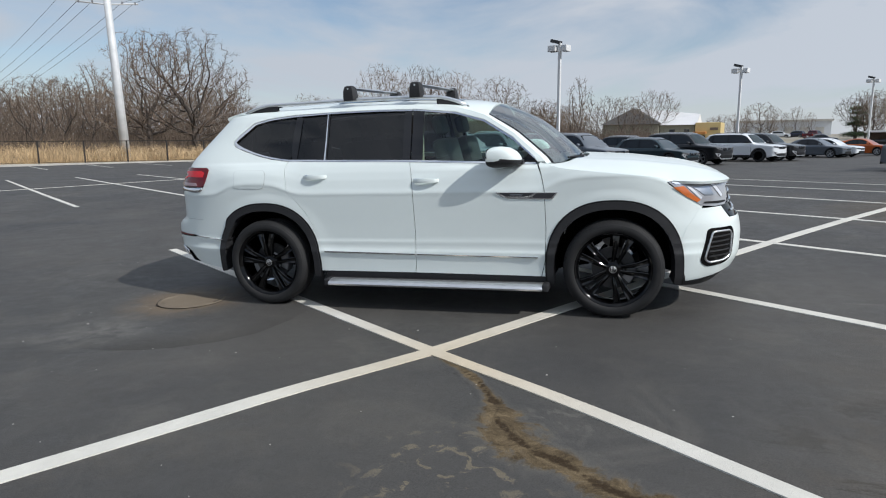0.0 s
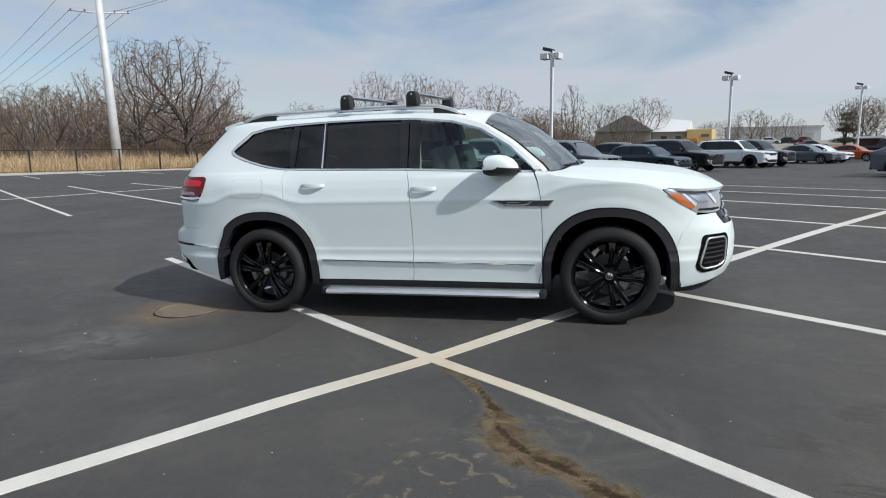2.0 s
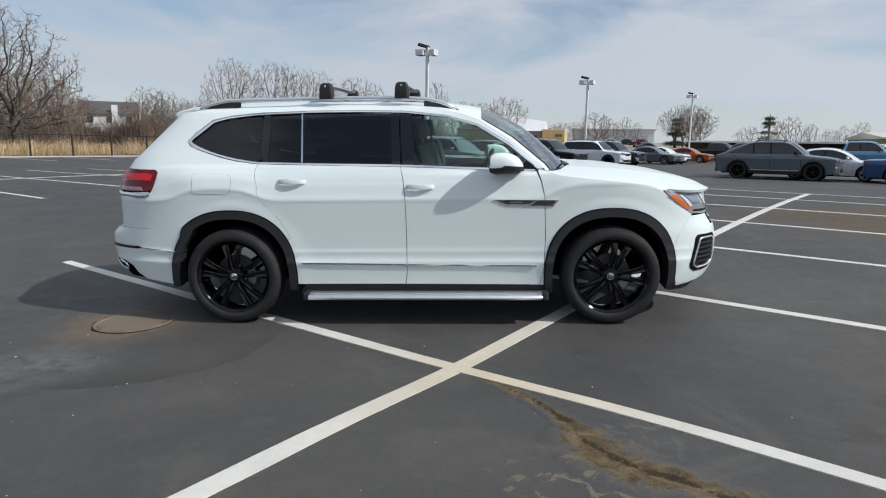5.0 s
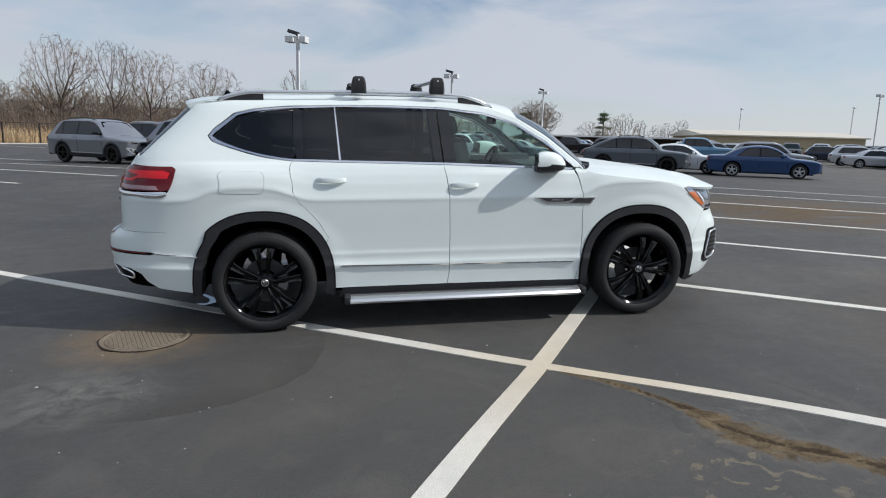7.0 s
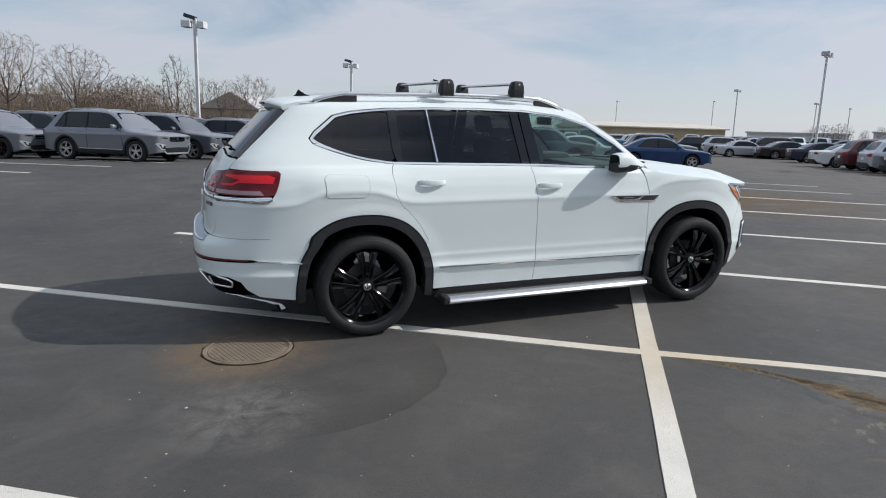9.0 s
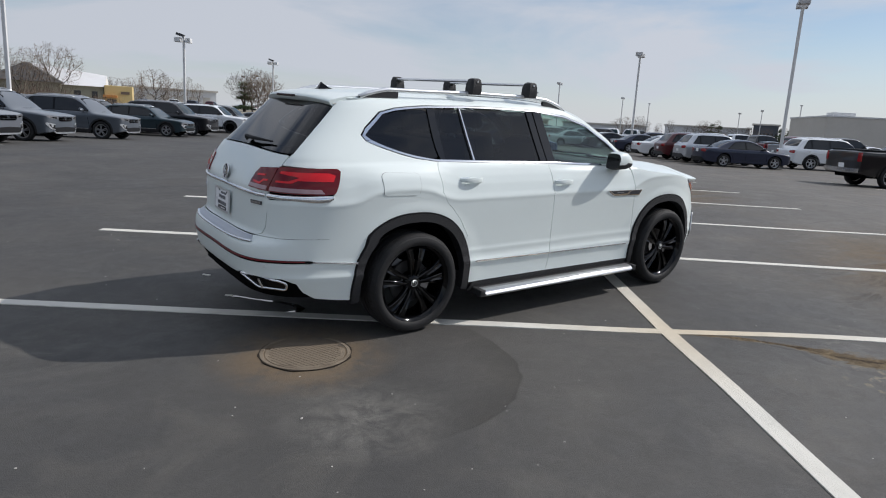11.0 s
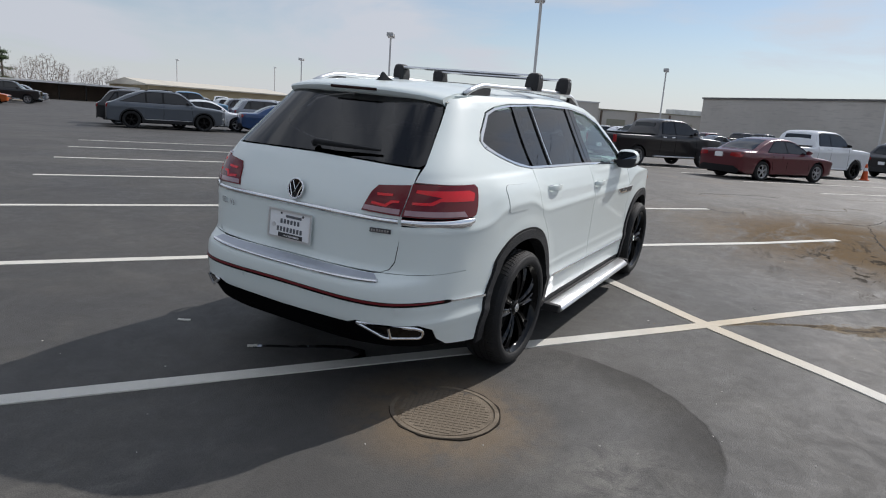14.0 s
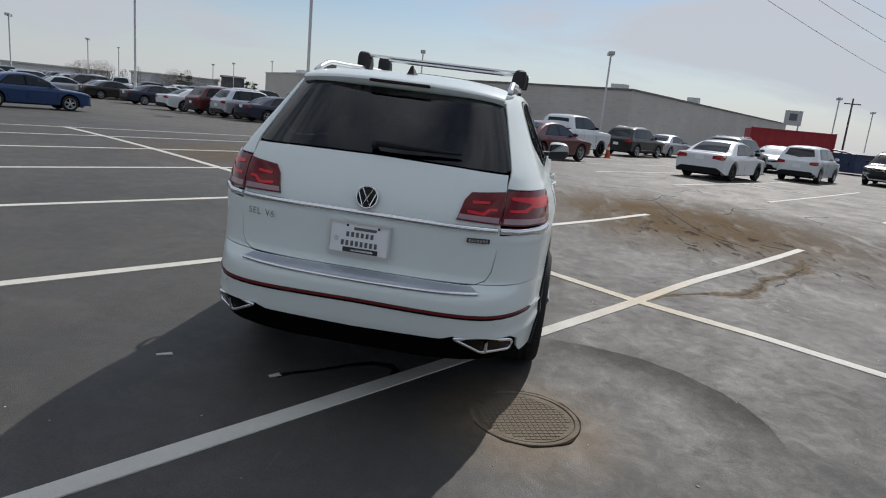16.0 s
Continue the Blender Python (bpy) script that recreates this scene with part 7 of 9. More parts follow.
    if not plain:
        gaps = [(cuts[0], cuts[0] + 0.01), (SB - 0.12, SB - 0.20), (-WB / 2 + TR + 0.16, tail_b + 0.12) if not truck else (RB + 0.10, RB + 0.10)]
        for flip in (False, True):
            for lo, hi in gaps:
                lay("door_gap", [(lo - 0.006, RIDE + 0.18), (lo + 0.006, RIDE + 0.18), (hi + 0.006, BELT), (hi - 0.006, BELT)], UNDER, S, 0.002, 0.003, 0.3, flip)
            for xh in (cuts[0] - 0.16, (tail_b + 0.32 if not truck else RB + 0.26)) if truck or kind == "sedan" else (cuts[0] + 0.16 - 0.34, tail_b + 0.30):
                zh = BELT - 0.105
                lay("door_handle", [(xh - 0.09, zh - 0.014), (xh + 0.09, zh - 0.010), (xh + 0.09, zh + 0.014), (xh - 0.09, zh + 0.014)], CHROME if truck else pm, S, 0.026, 0.028, 0.3, flip)
    if truck:
        bm = bmesh.new()
        box(bm, (x0 + 0.12, -hw * 0.82, 1.255), (-0.88, hw * 0.82, 1.312), bevel=0.015)
        part("bed_cover", bm, DARKTRIM, t, "black bed cover")
        for s in (-1, 1):
            bm = bmesh.new()
            box(bm, (-1.0, min(s * 0.88, s * 1.03), 0.38), (1.25, max(s * 0.88, s * 1.03), 0.44), bevel=0.02)
            part("side_step", bm, SATIN, t)
        for c in (-WB / 2, WB / 2):
            for flip in (False, True):
                ri, ro = TR + 0.052, TR + 0.12
                ring = [(c + r * math.cos(radians(a)), TR + r * math.sin(radians(a))) for r, aa in ((ro, range(-4, 185, 16)), (ri, range(184, -5, -16))) for a in aa]
                lay("arch_flare", ring, pm, S, 0.022, 0.04, 0.2, flip)
    return t


PI = math.pi
parked_car("suv", "silver", -13.8, 13.5, label="silver compact SUV with price sticker in the windscreen, parked nose out")
parked_car("suv", "black", -19.0, 16.2, label="black SUV in the row behind the silver one")
parked_car("suv", "slate", -13.9, 16.6, label="slate blue-grey SUV parked nose out in the row")
parked_car("suv", "slate", -13.9, 21.6, label="slate grey SUV parked nose out before a white sedan")
parked_car("wagon", "teal", -13.9, 28.0, label="dark teal estate wagon with silver wheels, parked nose out")
parked_car("big_suv", "black", -13.9, 31.0, label="black large SUV with chrome grille, parked nose out")
parked_car("big_suv", "white", -13.9, 37.8, label="white large SUV with black wheels in the far row", dark_rims=True)
parked_car("big_suv", "black", -13.9, 40.6, label="black large SUV behind the white one")
parked_car("sedan", "slate", -13.9, 49.3, label="grey sedan with plain lettered doors in the far row")
parked_car("sedan", "white", -13.9, 52.0)
parked_car("hatch", "orange", -13.6, 58.3, label="orange hatchback parked in the far row")
parked_car("pickup", "charcoal", -13.0, 66.0, plain=True)
parked_car("suv", "sky", -13.0, 72.0, plain=True)
parked_car("suv", "silver", -13.0, 76.0, plain=True)
parked_car("suv", "silver", -18.6, 13.0, label="silver SUV with black wheels in the second row", dark_rims=True)
parked_car("sedan", "white", -19.2, 24.4, label="white sedan in the second row of stock cars")
parked_car("suv", "black", -18.8, 17.8, plain=True)
parked_car("big_suv", "maroon", -18.9, 24.6, label="maroon large SUV in the second row")
parked_car("suv", "grey", -18.9, 27.4, plain=True)
parked_car("suv", "black", -18.9, 33.0, plain=True)
parked_car("sedan", "silver", -18.9, 40.5, plain=True)
parked_car("coupe_suv", "slate", -0.65, 28.2, label="dark blue-grey coupe SUV with black wheels", dark_rims=True)
parked_car("sedan", "white", 1.2, 30.3, label="white sedan behind the dark coupe SUV")
parked_car("sedan", "blue", 5.0, 28.6, label="metallic blue sedan with bright alloy wheels")
parked_car("pickup", "sky", 1.0, 45.0, plain=True)
parked_car("suv", "black", -1.4, 31.0, plain=True)
parked_car("sedan", "navy", 17.4, 28.8, label="navy blue sedan with silver wheels")
parked_car("suv", "pale silver", 17.2, 31.5, label="pale silver SUV parked in the row")
parked_car("suv", "maroon", 17.0, 34.2, plain=True)
parked_car("sedan", "white", 16.6, 37.0, plain=True)
parked_car("sedan", "navy", 17.2, 44.4, label="dark blue sedan in a far row")
parked_car("sedan", "charcoal", 16.8, 51.6, plain=True)
parked_car("big_suv", "white", 23.2, 30.6, label="white large SUV beside a light pole")
parked_car("pickup", "charcoal", 18.2, 17.0, label="black crew-cab pickup truck with chrome bumper")
parked_car("sedan", "red", 18.2, 11.4, label="dark red sedan with silver wheels")
parked_car("pickup", "white", 24.0, 14.2, label="white crew-cab pickup truck with black wheels", dark_rims=True)
parked_car("suv", "charcoal", 32.9, 15.0, label="black SUV seen from behind")
parked_car("sedan", "pale silver", 38.8, 15.6, label="silver sedan seen from behind")
parked_car("sedan", "white", 22.6, 6.0, label="white sport sedan with dark wheels", dark_rims=True)
parked_car("suv", "slate", 29.6, 8.0, label="slate SUV behind the white sedan")
parked_car("sedan", "white", 35.6, 7.9, PI, label="white sedan facing the lot")
parked_car("minivan", "white", 30.4, 4.9, label="white small van with lettered rear window")
parked_car("suv", "black", 36.6, 2.6, PI, label="black off-road SUV with dark wheels", dark_rims=True)

# far rows of cars
rng = random.Random(7)
tones = ["white", "black", "grey", "silver", "navy", "white", "charcoal", "red", "pale silver", "slate"]
protos = {}
FAR = []
for i in range(7):
    b = radians(58.8 - 2.0 * i)
    FAR.append((rng.choice(["pickup", "big_suv", "pickup"]), *to_uv(0.02 + 82 * math.cos(b), -5.65 + 82 * math.sin(b)), b + PI - HEAD))
for i in range(12):
    FAR.append((rng.choice(["sedan", "suv", "sedan", "big_suv"]), 17 + rng.uniform(-0.5, 0.5), 53 + 2.9 * i, 0))
for i in range(10):
    FAR.append((rng.choice(["sedan", "suv", "pickup"]), 30 + rng.uniform(-0.5, 0.5), 40 + 3.0 * i, 0))
for i in range(8):
    FAR.append((rng.choice(["sedan", "suv", "pickup"]), 44 + rng.uniform(-0.5, 0.5), 38 + 3.2 * i, PI))
for i in range(8):
    FAR.append((rng.choice(["sedan", "suv"]), 6 + rng.uniform(-0.5, 0.5), 38 + 3.0 * i, 0))
for i in range(9):
    FAR.append((rng.choice(["sedan", "suv", "pickup"]), 60 + rng.uniform(-0.5, 0.5), 42 + 3.4 * i, 0))
for i in range(9):
    b = radians(79.5 - 1.25 * i + rng.uniform(-0.3, 0.3))
    d = rng.choice((125, 150, 178))
    FAR.append((rng.choice(["sedan", "suv", "pickup"]), *to_uv(-1.1 + d * math.cos(b), -5.4 + d * math.sin(b)), rng.choice((0.3, PI / 2, PI))))
for kind, b, d, turn in (("suv", 45.6, 66, 0), ("pickup", 46.9, 92, PI), ("big_suv", 42.8, 64, PI), ("sedan", 44.3, 60, 0), ("pickup", 40.6, 84, -1.9), ("pickup", 39.0, 80, -2.0), ("suv", 37.6, 76, PI), ("sedan", 43.6, 78, 0), ("suv", 47.8, 80, 0), ("sedan", 36.4, 62, 0), ("suv", 41.6, 96, 0), ("pickup", 38.2, 100, PI), ("sedan", 57.2, 60, 0.1), ("suv", 55.4, 64, 0.1), ("pickup", 56.4, 72, -2.1), ("suv", 54.0, 74, 0.2), ("sedan", 52.6, 70, 0.1)):
    FAR.append((kind, *to_uv(-0.72 + d * math.cos(radians(b)), -5.45 + d * math.sin(radians(b))), turn))
for kind, u, v, turn in FAR:
    tone = rng.choice(tones)
    if (kind, tone) in protos:
        c = copy_thing(protos[kind, tone], on_ground(u, v, turn))
    else:
        protos[kind, tone] = parked_car(kind, tone, u, v, turn, plain=True)

# ---- light poles ----
def light_pole(x, y, h, head="double", face=0.0, label=""):
    z = lie(x, y)
    t = thing("light_pole", Matrix.Translation((x, y, z)) @ Matrix.Rotation(face, 4, "Z"), label or "tall white steel parking-lot light pole", "light pole", "light poles")
    bm = bmesh.new()
    lathe(bm, [(0.0, 0.0), (0.0, 0.28), (0.55, 0.28), (0.62, 0.25), (0.62, 0.0)], 20, "Z")
    part("concrete_base", bm, CONCRETE, t, smooth=40)
    bm = bmesh.new()
    box(bm, (-0.085, -0.085, 0.6), (0.085, 0.085, h), bevel=0.02)
    part("pole", bm, POLEWHITE, t)
    if head == "double":
        for s in (-1, 1):
            bm = bmesh.new()
            tube(bm, [(0, 0, h - 0.1), (0, s * 0.42, h - 0.02)], 0.035, 8)
            part("arm", bm, POLEWHITE, t)
            bm = bmesh.new()
            box(bm, (-0.30, s * 0.62 - 0.27, h - 0.06), (0.30, s * 0.62 + 0.27, h + 0.26), bevel=0.04)
            part("lamp_head", bm, LAMPGREY, t)
    elif head == "flood":
        for s, hh in ((-0.40, h - 0.32), (0.44, h - 0.28)):
            bm = bmesh.new()
            box(bm, (-0.28, s - (0.26 if s > 0 else 0.2), hh - 0.2), (0.28, s + (0.26 if s > 0 else 0.2), hh + 0.16), bevel=0.03)
            part("lamp_head", bm, POLEWHITE, t)
        bm = bmesh.new()
        box(bm, (-0.20, -0.34, -0.10), (0.20, 0.30, 0.10), Matrix.Translation((0, 0.28, h + 0.10)) @ Matrix.Rotation(radians(16), 4, "X"), 0.03)
        part("flood_lamp", bm, LAMPDARK, t, "dark flood lamp on top")
    else:
        bm = bmesh.new()
        box(bm, (-0.22, -0.05, h - 0.05), (0.22, 0.75, h + 0.15), bevel=0.04)
        part("lamp_head", bm, LAMPGREY, t)
    return t


def far(bx, by, bearing, d):
    return bx + d * math.cos(radians(bearing)), by + d * math.sin(radians(bearing))


C0, C9, C16 = (3.03, -5.9), (-1.14, -5.4), (-4.14, -0.84)
FACE = radians(-60)
light_pole(-1.05, 34.3, 7.2, "flood", radians(66), "white light pole with dark flood lamp on top")
light_pole(*far(*C0, 81.4, 58.4), 7.2, "flood", radians(58))
light_pole(*far(*C0, 72.5, 88), 8.1, "flood", radians(52))
light_pole(*far(*C9, 45.0, 106), 8.5, "double", FACE)
light_pole(*far(*C9, 46.7, 138), 8.7, "single", FACE)
light_pole(*far(*C9, 54.3, 138), 8.5, "single", FACE)
light_pole(45.65, 32.66, 8.2, "double", FACE)
light_pole(*far(*C9, 39.4, 140), 8.4, "double", FACE)
light_pole(34.9, 13.8, 8.9, "double", FACE)
light_pole(78.2, 15.0, 8.6, "double", radians(-80))
light_pole(63.2, -6.8, 8.6, "double", radians(-90))
light_pole(*far(*C16, -22.4, 108), 8.5, "double", radians(-105))
light_pole(*far(*C16, -24.7, 138), 8.4, "double", radians(-105))
light_pole(*far(-2.88, -4.47, 29.5, 165), 7.2, "double", FACE)
light_pole(*far(-2.88, -4.47, 27.9, 165), 8.0, "double", FACE)
light_pole(*far(-2.88, -4.47, 25.2, 130), 7.8, "single", FACE)
light_pole(*far(-2.88, -4.47, 36.5, 150), 8.0, "single", FACE)

# ---- transmission pole and wires ----
px, py = far(*C0, 132.2, 62)
t = thing("power_pole", pose(px, py, 0, 0, -1.7, 42), "tall weathered grey steel power pole", "power pole")
bm = bmesh.new()
tube(bm, [(0, 0, -0.3), (0, 0, 6), (0, 0, 18)], [0.40, 0.34, 0.24], 20)
part("pole", bm, GALV, t, smooth=60)
for z, r in ((13.0, 2.3), (16.2, 1.8)):
    bm = bmesh.new()
    tube(bm, [(-r, 0, z + 0.15), (0, 0, z), (r, 0, z + 0.15)], 0.06, 8)
    part("crossarm", bm, GALV, t, smooth=50)
for s in (-2.1, -1.1, 1.1, 2.1):
    bm = bmesh.new()
    lathe(bm, [(0, 0), (0, 0.05), (0.04, 0.09), (0.08, 0.05), (0.12, 0.09), (0.16, 0.05), (0.2, 0.09), (0.24, 0.03), (0.26, 0)], 10, "Z", Matrix.Translation((s, 0, 13.05)))
    part("insulator", bm, material("insulator", (0.2, 0.2, 0.22), 0.3), t, smooth=60)
WIRE = material("wire", (0.10, 0.10, 0.11), 0.5, metal=0.4)


def wire(a, b, sag, r=0.022):
    a, b = Vector(a), Vector(b)
    bm = bmesh.new()
    pts = [a + (b - a) * (i / 24) - Vector((0, 0, sag * 4 * (i / 24) * (1 - i / 24))) for i in range(25)]
    tube(bm, pts, r, 5)
    ob = part("power_wire", bm, WIRE, None, smooth=80)
    return tagged(ob, "thin dark power wire strung overhead between poles", "wire", "power wires")


arm = t.matrix_basis
for s, z in ((-2.1, 13.25), (-1.1, 13.2), (1.1, 13.2), (2.1, 13.25), (-0.9, 16.3)):
    p = arm @ Vector((s, 0, z))
    q = far(*C0, 143.5, 240)
    wire(p, (q[0] + s * 1.2, q[1] + s * 1.2, 12 + (z - 13.2)), 2.5, 0.016)
for s, z in ((1.1, 13.2), (2.1, 13.25)):
    q = far(*C0, 116.0, 62)
    wire(arm @ Vector((s, 0, z)), (q[0] + s, q[1], 19.5 + 0.3 * s), 0.3, 0.016)

# ---- fence, kerb, dry grass ----
fx_, fy_ = uv(-49.0, -41.35)
fence = thing("fence", Matrix.Translation((fx_, fy_, 0)) @ Matrix.Rotation(GRID, 4, "Z"), "low black metal mesh fence along the dry grass", "fence")
for i in range(37):
    bm = bmesh.new()
    box(bm, (3.0 * i - 0.05, -0.05, -0.1), (3.0 * i + 0.05, 0.05, 1.82), bevel=0.008)
    part("post", bm, FENCE, fence)
for z in (1.77, 0.22):
    bm = bmesh.new()
    tube(bm, [(0, 0, z), (3.0 * 36, 0, z)], 0.028 if z > 1 else 0.012, 6)
    part("rail", bm, FENCE, fence)
bm = bmesh.new()
for i in range(0, 434):
    x = 0.25 * i
    for s in (-1, 1):
        a, b = Vector((x, 0, 0.22)), Vector((x + s * 0.8, 0, 1.75))
        n = Vector((0.002, 0, 0))
        bm.faces.new([bm.verts.new(p) for p in (a - n, a + n, b + n, b - n)])
tagged(part("mesh", bm, FENCE, fence), kind="stuff")
x0k, y0k = uv(-48.3, -60)
bm = bmesh.new()
box(bm, (0, -0.2, -0.1), (150, 0.2, 0.16), bevel=0.03)
kerb = part("kerb", bm, CONCRETE, None, at=Matrix.Translation((x0k, y0k, 0)) @ Matrix.Rotation(GRID, 4, "Z"))
tagged(kerb, "pale concrete kerb at the edge of the lot", "kerb", kind="structure")
bm = bmesh.new()
gr = []
for i in range(41):
    row = []
    for j in range(15):
        u_, v_ = -48.6 - 14.0 * j, -90 + 7.5 * i
        x, y = uv(u_, v_)
        row.append(bm.verts.new((x, y, 0.14 + 0.12 * noise.noise(Vector((x * 0.1, y * 0.1, 0))) + (0.012 * max(0, -u_ - 60) if j > 0 else 0))))
    gr.append(row)
for a, b in zip(gr, gr[1:]):
    for k in range(14):
        bm.faces.new((a[k], a[k + 1], b[k + 1], b[k]))
bmesh.ops.recalc_face_normals(bm, faces=bm.faces[:])
tagged(part("verge", bm, GRASSY, None, smooth=60), "dry tan grass verge beyond the kerb", "verge", kind="structure")


bm = bmesh.new()
gr = []
for i in range(25):
    row = []
    for j in range(14):
        b_, d_ = radians(65 + 22 * i / 24), 82 + 13 * j
        x, y = -1.1 + d_ * math.cos(b_), -5.4 + d_ * math.sin(b_)
        row.append(bm.verts.new((x, y, bank_z(x, y) + lie(x, y) + 0.03 + 0.15 * abs(noise.noise(Vector((x * 0.07, y * 0.07, 3)))) * (j > 0))))
    gr.append(row)
for a, b in zip(gr, gr[1:]):
    for k in range(13):
        bm.faces.new((a[k], a[k + 1], b[k + 1], b[k]))
bmesh.ops.recalc_face_normals(bm, faces=bm.faces[:])
tagged(part("grass_bank", bm, material("bank_grass", (0.30, 0.245, 0.145), 0.95, vary=0.3, scale=0.08, second=(0.30, 0.29, 0.26), bump=0.6, bump_scale=4), None, smooth=60), "dull tan grass bank rising behind the car rows", "bank", kind="structure")


def blades(name, n, place, hmin, hmax, width, mat, label, seed, bend=0.45):
    r = random.Random(seed)
    verts, faces = [], []
    for _ in range(n):
        x, y, z = place(r)
        h = r.uniform(hmin, hmax) * (0.55 + 0.9 * abs(noise.noise(Vector((x * 0.35, y * 0.35, 2)))))
        a = r.uniform(0, 2 * math.pi)
        lean = r.uniform(0.05, bend) * h
        dx, dy = math.cos(a), math.sin(a)
        b = r.uniform(0, 2 * math.pi)
        wx, wy = math.cos(b) * width, math.sin(b) * width
        k = len(verts)
        verts += [(x - wx, y - wy, z), (x + wx, y + wy, z), (x + dx * lean * 0.35 + wx * 0.6, y + dy * lean * 0.35 + wy * 0.6, z + h * 0.6), (x + dx * lean * 0.35 - wx * 0.6, y + dy * lean * 0.35 - wy * 0.6, z + h * 0.6), (x + dx * lean, y + dy * lean, z + h)]
        faces += [(k, k + 1, k + 2, k + 3), (k + 3, k + 2, k + 4)]
    me = bpy.data.meshes.new(name)
    me.from_pydata(verts, [], faces)
    me.materials.append(mat)
    return tagged(new(name, me), label, name.replace("_", " "), kind="stuff")


def in_verge(r):
    u_, v_ = -49.5 - 26 * r.random() ** 1.3, r.uniform(-45, 75)
    x, y = uv(u_, v_)
    return x, y, 0.10 + 0.012 * max(0, -u_ - 60)


blades("dry_grass", 70000, in_verge, 0.6, 1.9, 0.02, STRAW, "tall dry straw-coloured grass behind the fence", 3, 0.95)


# ---- trees ----
def grow(seed, crown, count, fork, wander, lift, tip, thick):
    """A bare tree one metre high: limbs that seek the open room of a crown, then sprays of twigs on their ends."""
    r = np.random.default_rng(seed)
    goal = []
    while len(goal) < count:
        p = r.uniform((-0.75, -0.75, 0.02), (0.75, 0.75, 1.0))
        a = math.atan2(p[1], p[0])
        if math.hypot(p[0], p[1]) < crown(p[2]) * (0.82 + 0.26 * math.sin(3 * a + seed) * math.sin(2 * a + 5 * p[2])):
            goal.append(p)
    goal = np.array(goal)
    step, kill, sight = 0.024, 0.038, 0.20
    node, up = [np.array((0.0, 0.0, -0.02))], [-1]
    while node[-1][2] < fork:
        node.append(node[-1] + step * np.array((0.10 * r.normal(), 0.10 * r.normal(), 1.0)))
        up.append(len(node) - 2)
    near = np.full(len(goal), 9.0)
    who = np.zeros(len(goal), int)

    def look_at(first):
        for i in range(first, len(node)):
            d = np.linalg.norm(goal - node[i], axis=1)
            m = d < near
            near[m], who[m] = d[m], i
    look_at(0)
    for _ in range(110):
        live = (near > kill) & (near < sight)
        if not live.any():
            live = near > sight
        if not live.any() or len(node) > 3000:
            break
        first = len(node)
        for i in np.unique(who[live]):
            m = live & (who == i)
            d = goal[m] - node[i]
            d = (d / np.linalg.norm(d, axis=1)[:, None]).sum(0)
            d = d / (np.linalg.norm(d) + 1e-6) + np.array((wander * r.normal(), wander * r.normal(), wander * r.normal() + lift))
            node.append(node[i] + step * d / np.linalg.norm(d))
            up.append(int(i))
        look_at(first)
    n = len(node)
    load = np.zeros(n)
    kids = np.zeros(n, int)
    for i in range(n - 1, 0, -1):
        if load[i] == 0:
            load[i] = 1
        load[up[i]] += load[i]
        kids[up[i]] += 1
    rad = tip * load ** thick
    rad[0] *= 1.25
    out = {"wood": ([], []), "twig": ([], [])}
    for i in range(1, n):
        j = up[i]
        big = rad[i] > 0.0042
        verts, faces = out["wood" if big else "twig"]
        d = Vector(node[i] - node[j]).normalized()
        e = Vector((0.31, 0.17, 0.93) if abs(d.z) < 0.9 else (1, 0, 0.1))
        o = (e - d * e.dot(d)).normalized()
        q = d.cross(o)
        sides = 6 if rad[i] > 0.012 else (4 if big else 3)
        k = len(verts)
        for c, w in ((node[j] - 0.15 * (node[i] - node[j]), min(rad[j], rad[i] * 1.25)), (node[i], rad[i])):
            for m in range(sides):
                a = 2 * math.pi * m / sides
                verts.append(tuple(Vector(c) + (o * math.cos(a) + q * math.sin(a)) * w))
        for m in range(sides):
            faces.append((k + m, k + (m + 1) % sides, k + sides + (m + 1) % sides, k + sides + m))
        if load[i] < 4:
            verts, faces = out["twig"]
            for _ in range(5 if kids[i] == 0 else 3):
                g = (Vector(r.normal(size=3)) * 0.75 + d * 0.9 + Vector((0, 0, 0.25))).normalized()
                w = g.cross(Vector(r.normal(size=3))).normalized() * tip * 0.62
                ln = r.uniform(0.022, 0.060)
                p = Vector(node[i])
                h = p + g * ln * 0.55 + Vector(r.normal(size=3)) * 0.004
                k = len(verts)
                verts += [tuple(p - w), tuple(p + w), tuple(h + w * 0.6), tuple(h - w * 0.6), tuple(p + (g + Vector((0, 0, 0.15))) * ln)]
                faces += [(k, k + 1, k + 2, k + 3), (k + 3, k + 2, k + 4)]
    return out


def dome(lo, hi, wide, belly=0.45, power=2.2):
    """Radius of a crown at a height: a dome with its widest place at belly."""
    def f(z):
        if z < lo:
            return 0.0
        k = (z - lo) / (hi - lo)
        k = (k - belly) / (1 - belly) if k > belly else (belly - k) / belly * 0.92
        return wide * max(0, 1 - k ** power) ** (1 / power)
    return f


